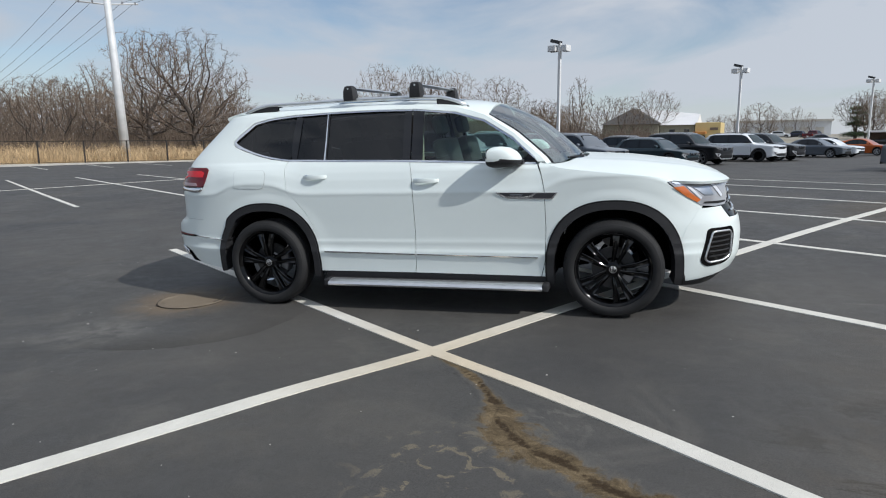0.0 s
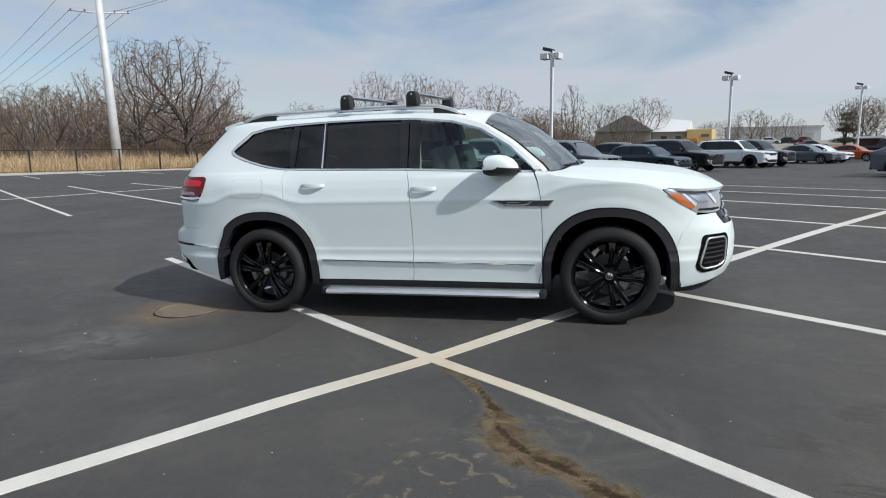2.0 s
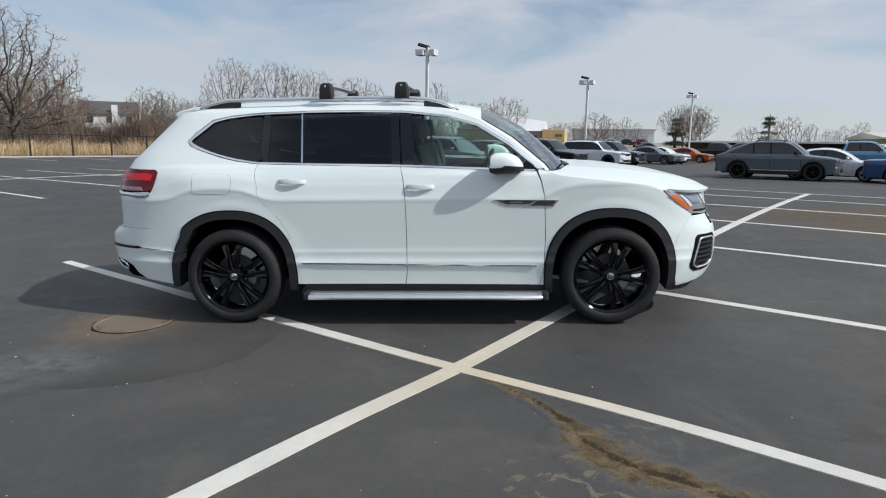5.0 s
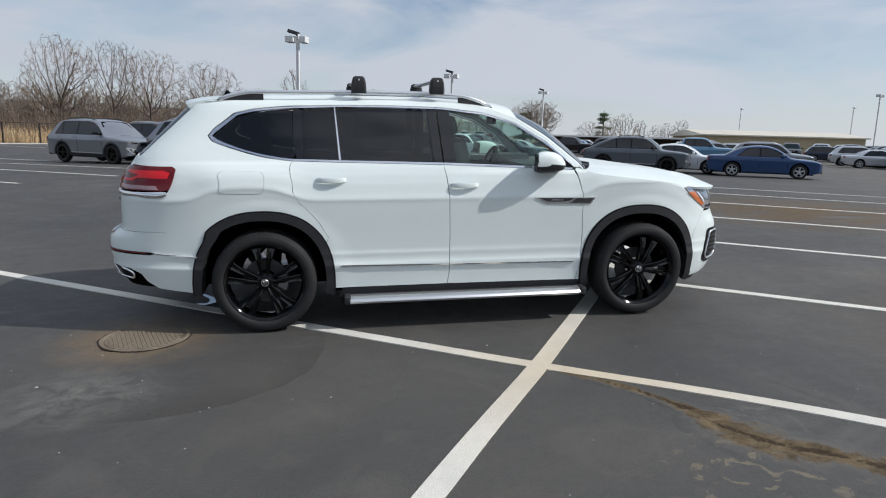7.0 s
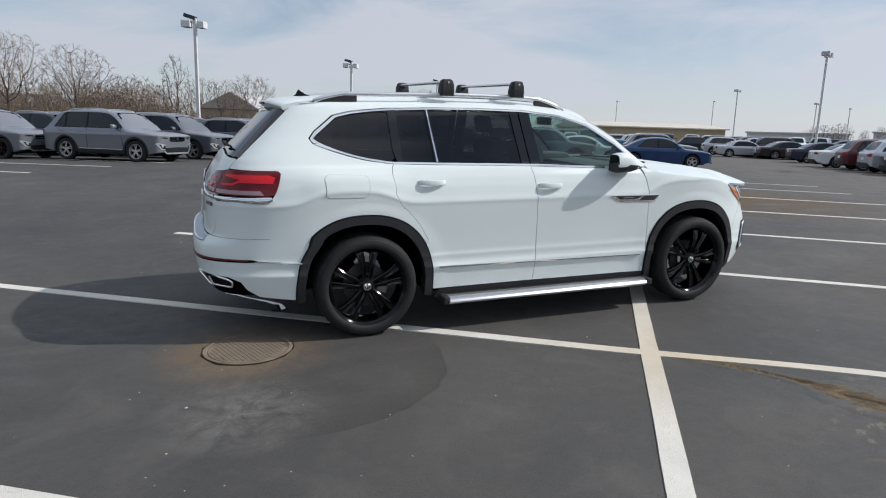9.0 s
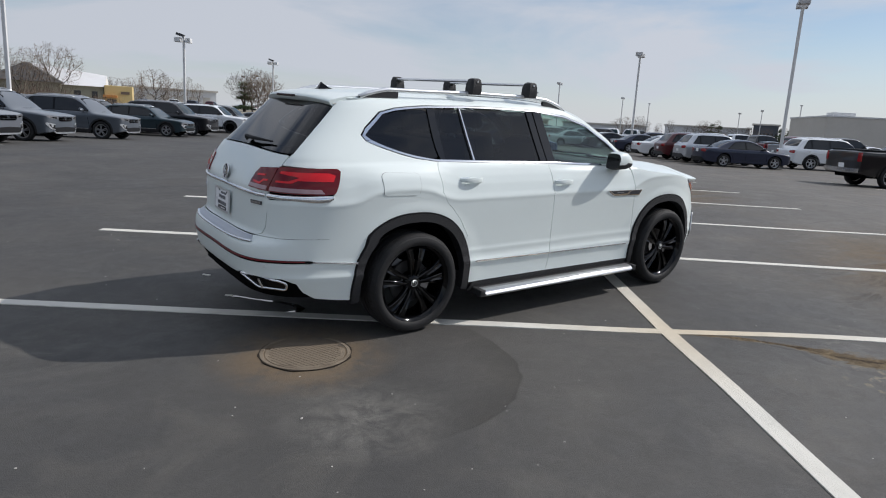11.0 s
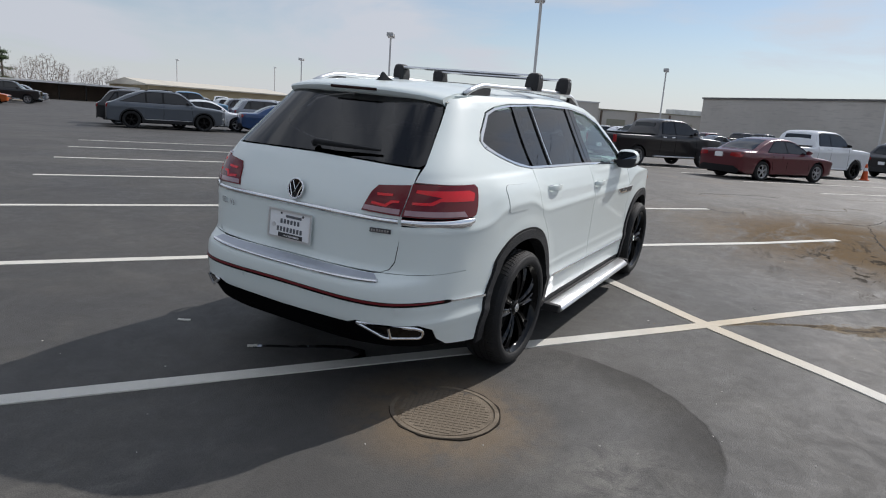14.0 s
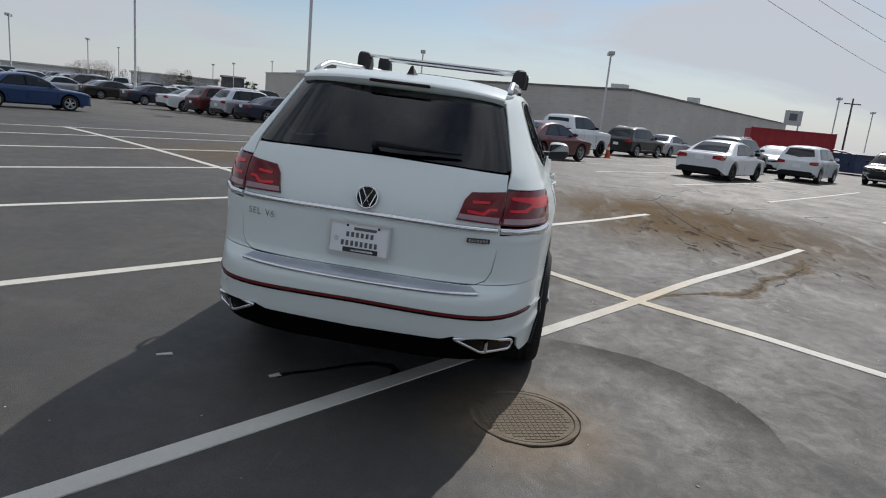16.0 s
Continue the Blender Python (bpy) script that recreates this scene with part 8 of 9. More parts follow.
TREES = []
for seed, args in (
        (1, (dome(0.14, 1.0, 0.60, 0.36), 1700, 0.20, 0.17, 0.0, 0.0014, 0.48)),
        (2, (dome(0.12, 1.0, 0.40, 0.50), 900, 0.16, 0.13, 0.08, 0.0015, 0.43)),
        (5, (dome(0.24, 1.0, 0.40, 0.62, 2.0), 1100, 0.28, 0.12, 0.16, 0.0013, 0.42)),
        (9, (dome(0.05, 1.0, 0.46, 0.45), 700, 0.07, 0.15, 0.08, 0.0018, 0.38)),
        (12, (dome(0.16, 1.0, 0.24, 0.45), 620, 0.20, 0.14, 0.10, 0.0015, 0.43))):
    grown = grow(seed, *args)
    t = thing("tree", Matrix.Translation((0, 0, -50)), "bare brown deciduous tree with fine winter twigs", "tree", "bare trees")
    for name, key, mat in (("trunk", "wood", BARK), ("crown", "twig", TWIG)):
        me = bpy.data.meshes.new(name)
        me.from_pydata(grown[key][0], [], grown[key][1])
        if key == "wood":
            for f in me.polygons:
                f.use_smooth = True
        me.materials.append(mat)
        new(name, me).parent = t
    TREES.append(t)


def plant(kind, x, y, h, turn, wide=1.0, label=""):
    m = Matrix.Translation((x, y, 0.02 + bank_z(x, y))) @ Matrix.Rotation(turn, 4, "Z")
    c = copy_thing(TREES[kind], m)
    c.scale = (h * wide, h * wide, h)
    if label:
        c["label"] = label
    return c


rt = random.Random(21)
for bearing, d, h, kind, wide, label in (
        (126.9, 78, 14.2, 0, 1.0, "large bare spreading oak beyond the fence"),
        (130.4, 82, 14.6, 0, 0.86, "large bare oak beside the power pole"), (134.3, 82, 10.6, 4, 1.1, ""), (138.2, 82, 9.0, 1, 1.2, ""), (136.4, 86, 9.2, 1, 1.1, ""), (141.0, 84, 8.6, 3, 1.0, ""), (132.6, 92, 11.0, 1, 1.0, ""), (124.2, 84, 11.0, 1, 0.8, ""),
        (111.5, 100, 13.6, 0, 0.68, "bare gnarled oak far behind the fence"), (107.9, 100, 13.4, 2, 0.85, "pale bare tree with upright fan crown"), (105.2, 102, 12.6, 2, 1.0, "pale bare tree with upright fan crown"), (101.0, 100, 11.4, 2, 1.15, "bare round-crowned tree behind the lot"),
        (94.0, 96, 10.8, 4, 1.0, "dark bare tree with irregular crown"), (97.5, 110, 7.5, 1, 1.0, ""), (90.0, 100, 8.0, 1, 1.0, "bare tree before the low barn"), (91.5, 118, 9.4, 2, 1.1, ""), (88.0, 112, 9.8, 2, 1.2, ""),
        (123.0, 95, 7.0, 2, 1.1, ""), (117.0, 102, 8.0, 1, 1.2, ""), (73.4, 150, 8.6, 2, 1.3, ""), (72.7, 148, 9.6, 1, 1.2, ""), (71.9, 152, 9.6, 1, 1.3, ""), (72.3, 147, 9.0, 2, 1.2, ""), (71.4, 154, 8.0, 2, 1.2, "")):
    x, y = far(*C0, bearing, d)
    plant(kind, x, y, h, rt.uniform(0, 6.28), wide, label)
for i in range(64):
    b = 149 - 53 * i / 63 + rt.uniform(-0.8, 0.8)
    d = rt.uniform(88, 135)
    if 118.4 < b < 122.2:
        continue
    x, y = far(*C0, b, d)
    plant(rt.choice((1, 3, 3, 4, 2)), x, y, d * (rt.uniform(0.072, 0.104) if b > 124 else rt.uniform(0.050, 0.072)), rt.uniform(0, 6.28), rt.uniform(0.8, 1.3))
for i in range(84):
    b = 151 - 58 * i / 83 + rt.uniform(-0.6, 0.6)
    if 118.4 < b < 122.2:
        continue
    x, y = far(*C0, b, rt.uniform(102, 134))
    plant(rt.choice((3, 4, 3)), x, y, rt.uniform(6.6, 9.6), rt.uniform(0, 6.28), rt.uniform(0.9, 1.3))
for b0, b1, n, d0, el in ((82, 74, 9, 190, 0.034), (66, 58, 8, 150, 0.035), (40, 26, 16, 230, 0.022), (12, 2, 5, 260, 0.02)):
    for i in range(n):
        b = b0 + (b1 - b0) * i / n + rt.uniform(-0.4, 0.4)
        x, y = far(*C9, b, d0 + rt.uniform(-10, 25))
        plant(rt.choice((3, 4)), x, y, d0 * el * rt.uniform(0.7, 1.2) + 1.5, rt.uniform(0, 6.28), rt.uniform(1.0, 1.5))
for t in TREES:
    for o in [t, *t.children_recursive]:
        bpy.data.objects.remove(o)


def in_woods(r):
    b = r.uniform(88, 152)
    d = r.uniform(76, 128) if not 118.2 < b < 122.4 else r.uniform(74, 77)
    x, y = far(*C0, b, d)
    return x, y, 0.0


blades("brush", 90000, in_woods, 1.2, 4.6, 0.026, TWIG, "tangled brown winter brush under the trees", 8)


def in_thicket(r):
    b = r.uniform(84, 96)
    x, y = far(*C0, b, r.uniform(84, 98))
    return x, y, 0.0


def in_far_woods(r):
    x, y = far(*C0, r.uniform(94, 118) if r.random() < 0.47 else r.uniform(122.6, 150), r.uniform(104, 132))
    return x, y, 0.0


blades("brush", 34000, in_far_woods, 2.5, 6.4, 0.03, TWIG, "tall brown winter woods seen behind the brush", 28)
blades("thicket", 4000, in_thicket, 1.2, 3.4, 0.035, TWIG, "bare thicket before the low barn", 18)


def pine(x, y, h, label):
    t = thing("pine_tree", Matrix.Translation((x, y, 0)), label, "tree")
    bm = bmesh.new()
    tube(bm, [(0, 0, -0.1), (0.05, 0, h * 0.5), (0, 0.05, h)], [0.034 * h, 0.022 * h, 0.005 * h], 8)
    part("trunk", bm, BARK, t, smooth=60)
    r = random.Random(int(h * 10))
    verts, faces = [], []
    k_ = h / 6.4
    for i in range(30):
        z = h * (0.26 + 0.72 * (int(r.random() * 6) + 0.35 * r.random()) / 6)
        reach = h * 0.26 * (1.05 - z / h) + 0.3
        a = r.uniform(0, 6.28)
        c = Vector((math.cos(a) * reach * r.uniform(0.3, 1), math.sin(a) * reach * r.uniform(0.3, 1), z))
        for j in range(200):
            p = c + Vector((r.gauss(0, 0.34), r.gauss(0, 0.34), r.gauss(0, 0.13))) * k_
            d = Vector((r.gauss(0, 1), r.gauss(0, 1), r.gauss(0.4, 1))).normalized() * 0.24 * k_
            s = d.orthogonal().normalized() * 0.04 * k_
            k = len(verts)
            verts += [tuple(p - s), tuple(p + s), tuple(p + d)]
            faces.append((k, k + 1, k + 2))
    me = bpy.data.meshes.new("crown")
    me.from_pydata(verts, [], faces)
    me.materials.append(NEEDLE)
    o = new("crown", me)
    o.parent = t
    return t


ex_, ey_ = far(-3.45, -3.34, 64.6, 250)
pine(ex_, ey_, 13.4, "lone green pine tree with uneven layered crown")
for b, d, h in ((71.0, 150, 8.4), (31.5, 235, 6.5), (30.9, 238, 6), (26.4, 240, 6), (25.8, 236, 5.5), (57.0, 150, 4.6)):
    x, y = far(-2.88, -4.47, b, d)
    pine(x, y, h, "dark green pine tree far across the lot")

# ---- buildings ----
TAN = material("tan_wall", (0.44, 0.36, 0.23), 0.9, vary=0.10, scale=0.3)
OLIVE = material("olive_wall", (0.32, 0.31, 0.24), 0.9, vary=0.10, scale=0.3)
BEIGEW = material("beige_wall", (0.56, 0.53, 0.48), 0.9, vary=0.08, scale=0.25)
ROOFW = material("white_roof", (0.66, 0.66, 0.66), 0.6, vary=0.06, scale=0.3)
ROOFD = material("dark_shingles", (0.085, 0.080, 0.075), 0.95, vary=0.2, scale=2)
YELLOW = material("yellow_wall", (0.56, 0.43, 0.20), 0.85, vary=0.08, scale=0.4)
WHITEW = material("white_siding", (0.66, 0.67, 0.68), 0.8, vary=0.06, scale=0.6)
CONTRED = material("container_red", (0.34, 0.022, 0.028), 0.6, vary=0.2, scale=1.5)
DUMPB = material("dumpster_blue", (0.020, 0.035, 0.085), 0.6, vary=0.25, scale=2)
WIN = material("window_dark", (0.02, 0.024, 0.028), 0.1, spec=0.7)
BROWNW = material("brown_wall", (0.16, 0.12, 0.095), 0.9, vary=0.15, scale=0.5)


def block_material():
    m = material("grey_block", (0.56, 0.53, 0.49), 0.95, vary=0.10, scale=0.15)
    nt = m.node_tree
    b = nt.nodes["Principled BSDF"]
    src = b.inputs["Base Color"].links[0].from_socket
    co = nt.nodes.new("ShaderNodeTexCoord")
    br = nt.nodes.new("ShaderNodeTexNoise")
    mp = nt.nodes.new("ShaderNodeMapping")
    mp.inputs["Scale"].default_value = (0.35, 0.35, 2.6)
    br.inputs["Scale"].default_value, br.inputs["Detail"].default_value, br.inputs["Roughness"].default_value = 1.2, 7, 0.7
    nt.links.new(co.outputs["Object"], mp.inputs["Vector"])
    nt.links.new(mp.outputs["Vector"], br.inputs["Vector"])
    r = nt.nodes.new("ShaderNodeMapRange")
    r.inputs["From Min"].default_value, r.inputs["From Max"].default_value = 0.52, 0.62
    r.inputs["To Max"].default_value = 0.5
    nt.links.new(br.outputs["Fac"], r.inputs["Value"])
    mx = nt.nodes.new("ShaderNodeMixRGB")
    mx.inputs["Color2"].default_value = (0.42, 0.40, 0.375, 1)
    nt.links.new(r.outputs["Result"], mx.inputs["Fac"])
    nt.links.new(src, mx.inputs["Color1"])
    nt.links.new(mx.outputs["Color"], b.inputs["Base Color"])
    return m


BLOCK = block_material()


def building(name, m, label):
    return thing(name, m, label, "building")


def slab(t, name, lo, hi, mat, bevel=0.0, label=""):
    bm = bmesh.new()
    box(bm, lo, hi, bevel=bevel)
    return part(name, bm, mat, t, label)


# grey block store: local x along the stalls' way, y across
cx_, cy_ = 85.4, -12.2
t = building("store_building", Matrix.Translation((cx_, cy_, 0)) @ Matrix.Rotation(radians(-30), 4, "Z"), "large windowless grey block store building")
slab(t, "wall", (0, 0, -0.5), (100, 30, 6.7), BLOCK)
slab(t, "coping", (-0.15, -0.15, 6.702), (100.15, 30.15, 6.95), material("coping", (0.17, 0.165, 0.16), 0.8))
slab(t, "door", (12, -0.05, 0), (13.1, 0.02, 2.2), BEIGEW, 0.02, "pale steel door")
slab(t, "roof_unit", (4, 3, 6.95), (5.8, 5, 7.8), GALV, 0.05)
slab(t, "roof_unit", (40, 4, 6.95), (41.5, 6, 8.6), GALV, 0.05)
slab(t, "annex_wall", (68, -8, -0.5), (104, 0.0, 4.4), BROWNW)
slab(t, "annex_coping", (67.9, -8.1, 4.402), (104.1, 0.0, 4.7), material("annex_coping", (0.10, 0.08, 0.07), 0.8))
for i in range(3):
    slab(t, "annex_window", (72 + 6 * i, -8.06, 1.0), (75 + 6 * i, -7.98, 2.8), WIN)
# long beige workshop behind
ax_, ay_ = far(-3.45, -3.34, 17.6, 112)
lx_, ly_ = far(-3.45, -3.34, 22.7, 108)
ang = math.atan2(ly_ - ay_, lx_ - ax_)
t = building("workshop", Matrix.Translation((ax_, ay_, 0)) @ Matrix.Rotation(ang, 4, "Z"), "long beige metal workshop with roller doors")
ln = math.hypot(lx_ - ax_, ly_ - ay_)
slab(t, "tall_wall", (0, -16, -0.5), (ln, 0, 5.4), BEIGEW)
slab(t, "parapet", (-0.1, -16.1, 5.402), (ln + 0.1, 0.1, 5.6), ROOFW)
slab(t, "low_wall", (-34, -14, -0.5), (-0.02, -0.6, 4.4), BEIGEW)
slab(t, "low_parapet", (-34.1, -14.1, 4.402), (-0.05, -0.5, 4.6), OLIVE)
for i in range(5):
    slab(t, "roller_door", (-31 + 6.4 * i, -0.64, 0), (-27.6 + 6.4 * i, -0.55, 3.0), WIN if i % 2 else OLIVE)
for i in range(6):
    slab(t, "downpipe", (-33 + 6.4 * i, -0.6, 0), (-32.7 + 6.4 * i, -0.4, 4.3), BROWNW)
slab(t, "roof_duct", (-22, -6, 4.6), (-16, -3, 5.5), GALV, 0.05)
slab(t, "roof_unit", (5, -8, 5.6), (8, -5, 6.3), GALV, 0.05)
# long tan warehouse
ax_, ay_ = far(*C9, 56.8, 112)
bx_, by_ = far(*C9, 45.6, 122)
ang = math.atan2(by_ - ay_, bx_ - ax_)
ln = math.hypot(bx_ - ax_, by_ - ay_)
t = building("warehouse", Matrix.Translation((ax_, ay_, 0)) @ Matrix.Rotation(ang, 4, "Z"), "long low tan warehouse with pale metal roof")
slab(t, "wall", (0, 0, -0.5), (ln, 18, 3.1), TAN)
bm = bmesh.new()
sec = [(-0.5, 3.102), (-0.5, 3.3), (9, 4.2), (18.5, 3.3), (18.5, 3.102)]
e0, e1 = [bm.verts.new((-0.5, y, z)) for y, z in sec], [bm.verts.new((ln + 0.5, y, z)) for y, z in sec]
for k in range(5):
    bm.faces.new((e0[k], e0[(k + 1) % 5], e1[(k + 1) % 5], e1[k]))
bm.faces.new(e0)
bm.faces.new(e1)
bmesh.ops.recalc_face_normals(bm, faces=bm.faces[:])
part("roof", bm, material("tan_roof", (0.56, 0.52, 0.44), 0.7, vary=0.08, scale=0.3), t)
slab(t, "carport_roof", (-26.4, 1.6, 2.35), (-0.6, 9.4, 2.6), ROOFW, label="thin white carport roof")
slab(t, "carport_wall", (-26, 9.0, -0.5), (-1, 9.2, 2.349), BROWNW)
for i in range(8):
    slab(t, "carport_post", (-26 + 3.55 * i, 1.9, -0.2), (-25.88 + 3.55 * i, 2.05, 2.349), FENCE)
# barn with hip roof and white gable roof
ax_, ay_ = far(*C0, 92.0, 112)
t = building("barn", Matrix.Translation((ax_, ay_, 0)) @ Matrix.Rotation(radians(-12), 4, "Z") @ Matrix.Diagonal((0.78, 0.78, 1, 1)), "low olive hall with dark hip roof and white metal roof")
slab(t, "hall_wall", (0, 0, -0.5), (11.5, 12, 4.1), OLIVE)
bm = bmesh.new()
b4 = [bm.verts.new(p) for p in ((-0.5, -0.5, 4.1), (12, -0.5, 4.1), (12, 12.5, 4.1), (-0.5, 12.5, 4.1))]
r2 = [bm.verts.new(p) for p in ((5.4, 4.5, 6.9), (5.9, 7.5, 6.9))]
for f in ((b4[0], b4[1], r2[0]), (b4[1], b4[2], r2[1], r2[0]), (b4[2], b4[3], r2[1]), (b4[3], b4[0], r2[0], r2[1]), b4[::-1]):
    bm.faces.new(f)
part("hip_roof", bm, ROOFD, t)
slab(t, "wing_wall", (11.6, 1, -0.5), (18.4, 11, 3.9), OLIVE)
bm = bmesh.new()
sec = [(0.4, 3.9), (6, 6.6), (11.6, 3.9)]
e0, e1 = [bm.verts.new((6.5, y, z + (0.2 if y == 6 else 0))) for y, z in sec], [bm.verts.new((18.8, y, z - (0.9 if y == 6 else 0))) for y, z in sec]
for k in range(3):
    bm.faces.new((e0[k], e0[(k + 1) % 3], e1[(k + 1) % 3], e1[k]))
bm.faces.new(e0)
bm.faces.new(e1)
bmesh.ops.recalc_face_normals(bm, faces=bm.faces[:])
part("white_roof", bm, ROOFW, t, "white metal roof")
slab(t, "wing_window", (13.5, 0.95, 2.2), (14.6, 1.02, 3.2), WIN)
slab(t, "wing_window", (16.4, 0.95, 2.2), (17.4, 1.02, 3.2), WIN)
slab(t, "porch_wall", (18.6, 0, -0.5), (23.4, 9, 4.2), YELLOW, 0.1, "yellow stucco entrance block")
slab(t, "porch_canopy", (18.4, -1.2, 2.4), (20.8, 0.2, 2.8), material("canopy_orange", (0.5, 0.22, 0.06), 0.8), 0.05)
slab(t, "sign_bar", (21.4, -0.08, 3.0), (22.9, 0.02, 3.4), BROWNW, 0.0)
slab(t, "porch_window", (19.0, -0.06, 0.2), (20.6, 0.02, 2.2), WIN)


def house(x, y, z, turn, w, label):
    """A white gabled house on its own rise of ground."""
    t = building("house", Matrix.Translation((x, y, z)) @ Matrix.Rotation(turn, 4, "Z"), label)
    slab(t, "wall", (-w / 2, -4, -2.0), (w / 2, 4, 4.6), WHITEW)
    bm = bmesh.new()
    sec = [(-4.5, 4.602), (0, 7.0), (4.5, 4.602)]
    e0, e1 = [bm.verts.new((-w / 2 - 0.4, a, b)) for a, b in sec], [bm.verts.new((w / 2 + 0.4, a, b)) for a, b in sec]
    for k in range(3):
        bm.faces.new((e0[k], e0[(k + 1) % 3], e1[(k + 1) % 3], e1[k]))
    bm.faces.new(e0)
    bm.faces.new(e1)
    bmesh.ops.recalc_face_normals(bm, faces=bm.faces[:])
    part("roof", bm, ROOFD if w < 11 else BEIGEW, t)
    for i in range(3):
        for z in (0.8, 3.0):
            slab(t, "window", (-w / 2 + 1.0 + i * (w - 2.8) / 2, -4.05, z), (-w / 2 + 2.0 + i * (w - 2.8) / 2, -3.97, z + 1.2), WIN)
    slab(t, "chimney", (w * 0.05, -4.6, -0.5), (w * 0.05 + 1.0, -4.02, 6.2), WHITEW)
    return t


for b, d, w, turn in ((120.4, 135, 9, 0.25), (112.5, 165, 9, 0.2), (106.0, 170, 9, 0.9), (103.5, 172, 8, 0.3), (98.0, 180, 9, 0.4)):
    x, y = far(*C0, b, d)
    house(x, y, 1.4 if b > 120 else 0.0, turn + radians(b - 90) * 0.5, w, "white two-storey house seen through bare trees")
# long white sheds on the far hill
for b0, b1, d, h, mat in ((80.6, 73.8, 215, 4.2, WHITEW), (35.5, 29.0, 250, 5.0, WHITEW), (44.0, 37.0, 240, 4.0, WHITEW), (28.8, 27.0, 240, 6.5, material("far_office", (0.08, 0.09, 0.11), 0.6))):
    ax_, ay_ = far(*C9, b0, d)
    bx_, by_ = far(*C9, b1, d)
    t = building("shed", Matrix.Translation((ax_, ay_, bank_z((ax_ + bx_) / 2, (ay_ + by_) / 2))) @ Matrix.Rotation(math.atan2(by_ - ay_, bx_ - ax_), 4, "Z"), "long pale low building far away")
    ln = math.hypot(bx_ - ax_, by_ - ay_)
    slab(t, "wall", (0, 0, -0.5), (ln, 14, h), mat)
    slab(t, "roof", (-0.5, -0.5, h + 0.002), (ln + 0.5, 14.5, h + 0.5), BEIGEW)
    for i in range(6):
        slab(t, "loading_door", (2 + i * ln / 6.5, -0.06, 0), (2 + i * ln / 6.5 + ln / 12, 0.02, h * 0.6), BEIGEW if mat is WHITEW else WIN)

# red container, dumpster, sign, cone
a_, b_ = Vector((46.6, -16.2, 0)), Vector((46.1, -21.9, 0))
d_ = b_ - a_
t = thing("shipping_container", Matrix.Translation((a_.x, a_.y, lie(a_.x, a_.y))) @ Matrix.Rotation(math.atan2(d_.y, d_.x), 4, "Z"), "red corrugated steel shipping container", "container")
bm = bmesh.new()
LN = d_.length
n = int(LN / 0.14)
lo, hi = [], []
for i in range(n + 1):
    y = 0.0 if (i // 2) % 2 else 0.045
    lo.append(bm.verts.new((LN * i / n, y, 0.15)))
    hi.append(bm.verts.new((LN * i / n, y, 2.5)))
for i in range(n):
    bm.faces.new((lo[i], lo[i + 1], hi[i + 1], hi[i]))
part("side_wall", bm, CONTRED, t)
slab(t, "core", (0.05, 0.06, 0.1), (LN - 0.05, 2.4, 2.52), CONTRED)
for lo_, hi_ in (((0, -0.03, 2.5), (LN, 0.1, 2.6)), ((0, -0.03, 0.05), (LN, 0.1, 0.16)), ((-0.02, -0.04, 0), (0.12, 0.1, 2.62)), ((LN - 0.12, -0.04, 0), (LN + 0.02, 0.1, 2.62))):
    slab(t, "frame", lo_, hi_, CONTRED, 0.01)
x, y = far(*C16, -24.2, 52)
t = thing("dumpster", Matrix.Translation((x, y, lie(x, y))) @ Matrix.Rotation(radians(-60), 4, "Z"), "dark blue steel dumpster with lid", "dumpster")
bm = bmesh.new()
box(bm, (-1.1, -0.9, 0.12), (1.1, 0.9, 1.35), bevel=0.03)
part("bin", bm, DUMPB, t)
bm = bmesh.new()
box(bm, (-1.15, -0.95, 0), (1.15, 0.95, 0.07), Matrix.Translation((0, 0, 1.40)) @ Matrix.Rotation(radians(6), 4, "X"), 0.02)
part("lid", bm, LAMPDARK, t)
for s in (-1.16, 1.12):
    slab(t, "fork_pocket", (s, -0.5, 0.6), (s + 0.06, 0.5, 0.8), DUMPB, 0.01)
x, y = far(*C16, -19.6, 150)
t = thing("roadside_sign", Matrix.Translation((x, y, 0)) @ Matrix.Rotation(radians(-110), 4, "Z"), "tall grey roadside sign on two posts", "sign")
slab(t, "panel", (-1.6, -0.2, 5.6), (1.6, 0.2, 8.6), LAMPGREY, 0.05)
slab(t, "disc", (-0.7, -0.26, 6.6), (0.7, -0.18, 8.0), material("sign_dark", (0.12, 0.13, 0.15), 0.5), 0.05)
for s in (-1.3, 1.0):
    slab(t, "post", (s, -0.15, 0), (s + 0.3, 0.15, 5.6), LAMPGREY)
x, y = far(*C16, -23.3, 118)
t = thing("power_pole", Matrix.Translation((x, y, 0)), "brown wooden power pole with crossarm", "power pole")
bm = bmesh.new()
tube(bm, [(0, 0, -0.2), (0.1, 0, 9.5)], [0.17, 0.12], 10)
part("pole", bm, BARK, t, smooth=60)
slab(t, "crossarm", (-0.06, -1.2, 8.6), (0.06, 1.2, 8.75), BARK)
q = far(*C16, -29.4, 120)
t = thing("power_pole", Matrix.Translation((q[0], q[1], 0)), "tall brown wooden power pole", "power pole")
bm = bmesh.new()
tube(bm, [(0, 0, -0.2), (0, 0, 16.8)], [0.2, 0.13], 10)
part("pole", bm, BARK, t, smooth=60)
for a0, e0_, e1_ in ((-10.8, 13.8, 3.6), (-14.0, 14.2, 5.4), (-15.5, 14.4, 7.0)):
    p = far(*C16, a0, 46)
    wire((p[0], p[1], 1.5 + 46 * math.tan(radians(e0_))), (q[0], q[1], 1.5 + 120 * math.tan(radians(e1_))), 0.6, 0.018)
x, y = uv(26.6, 13.2)
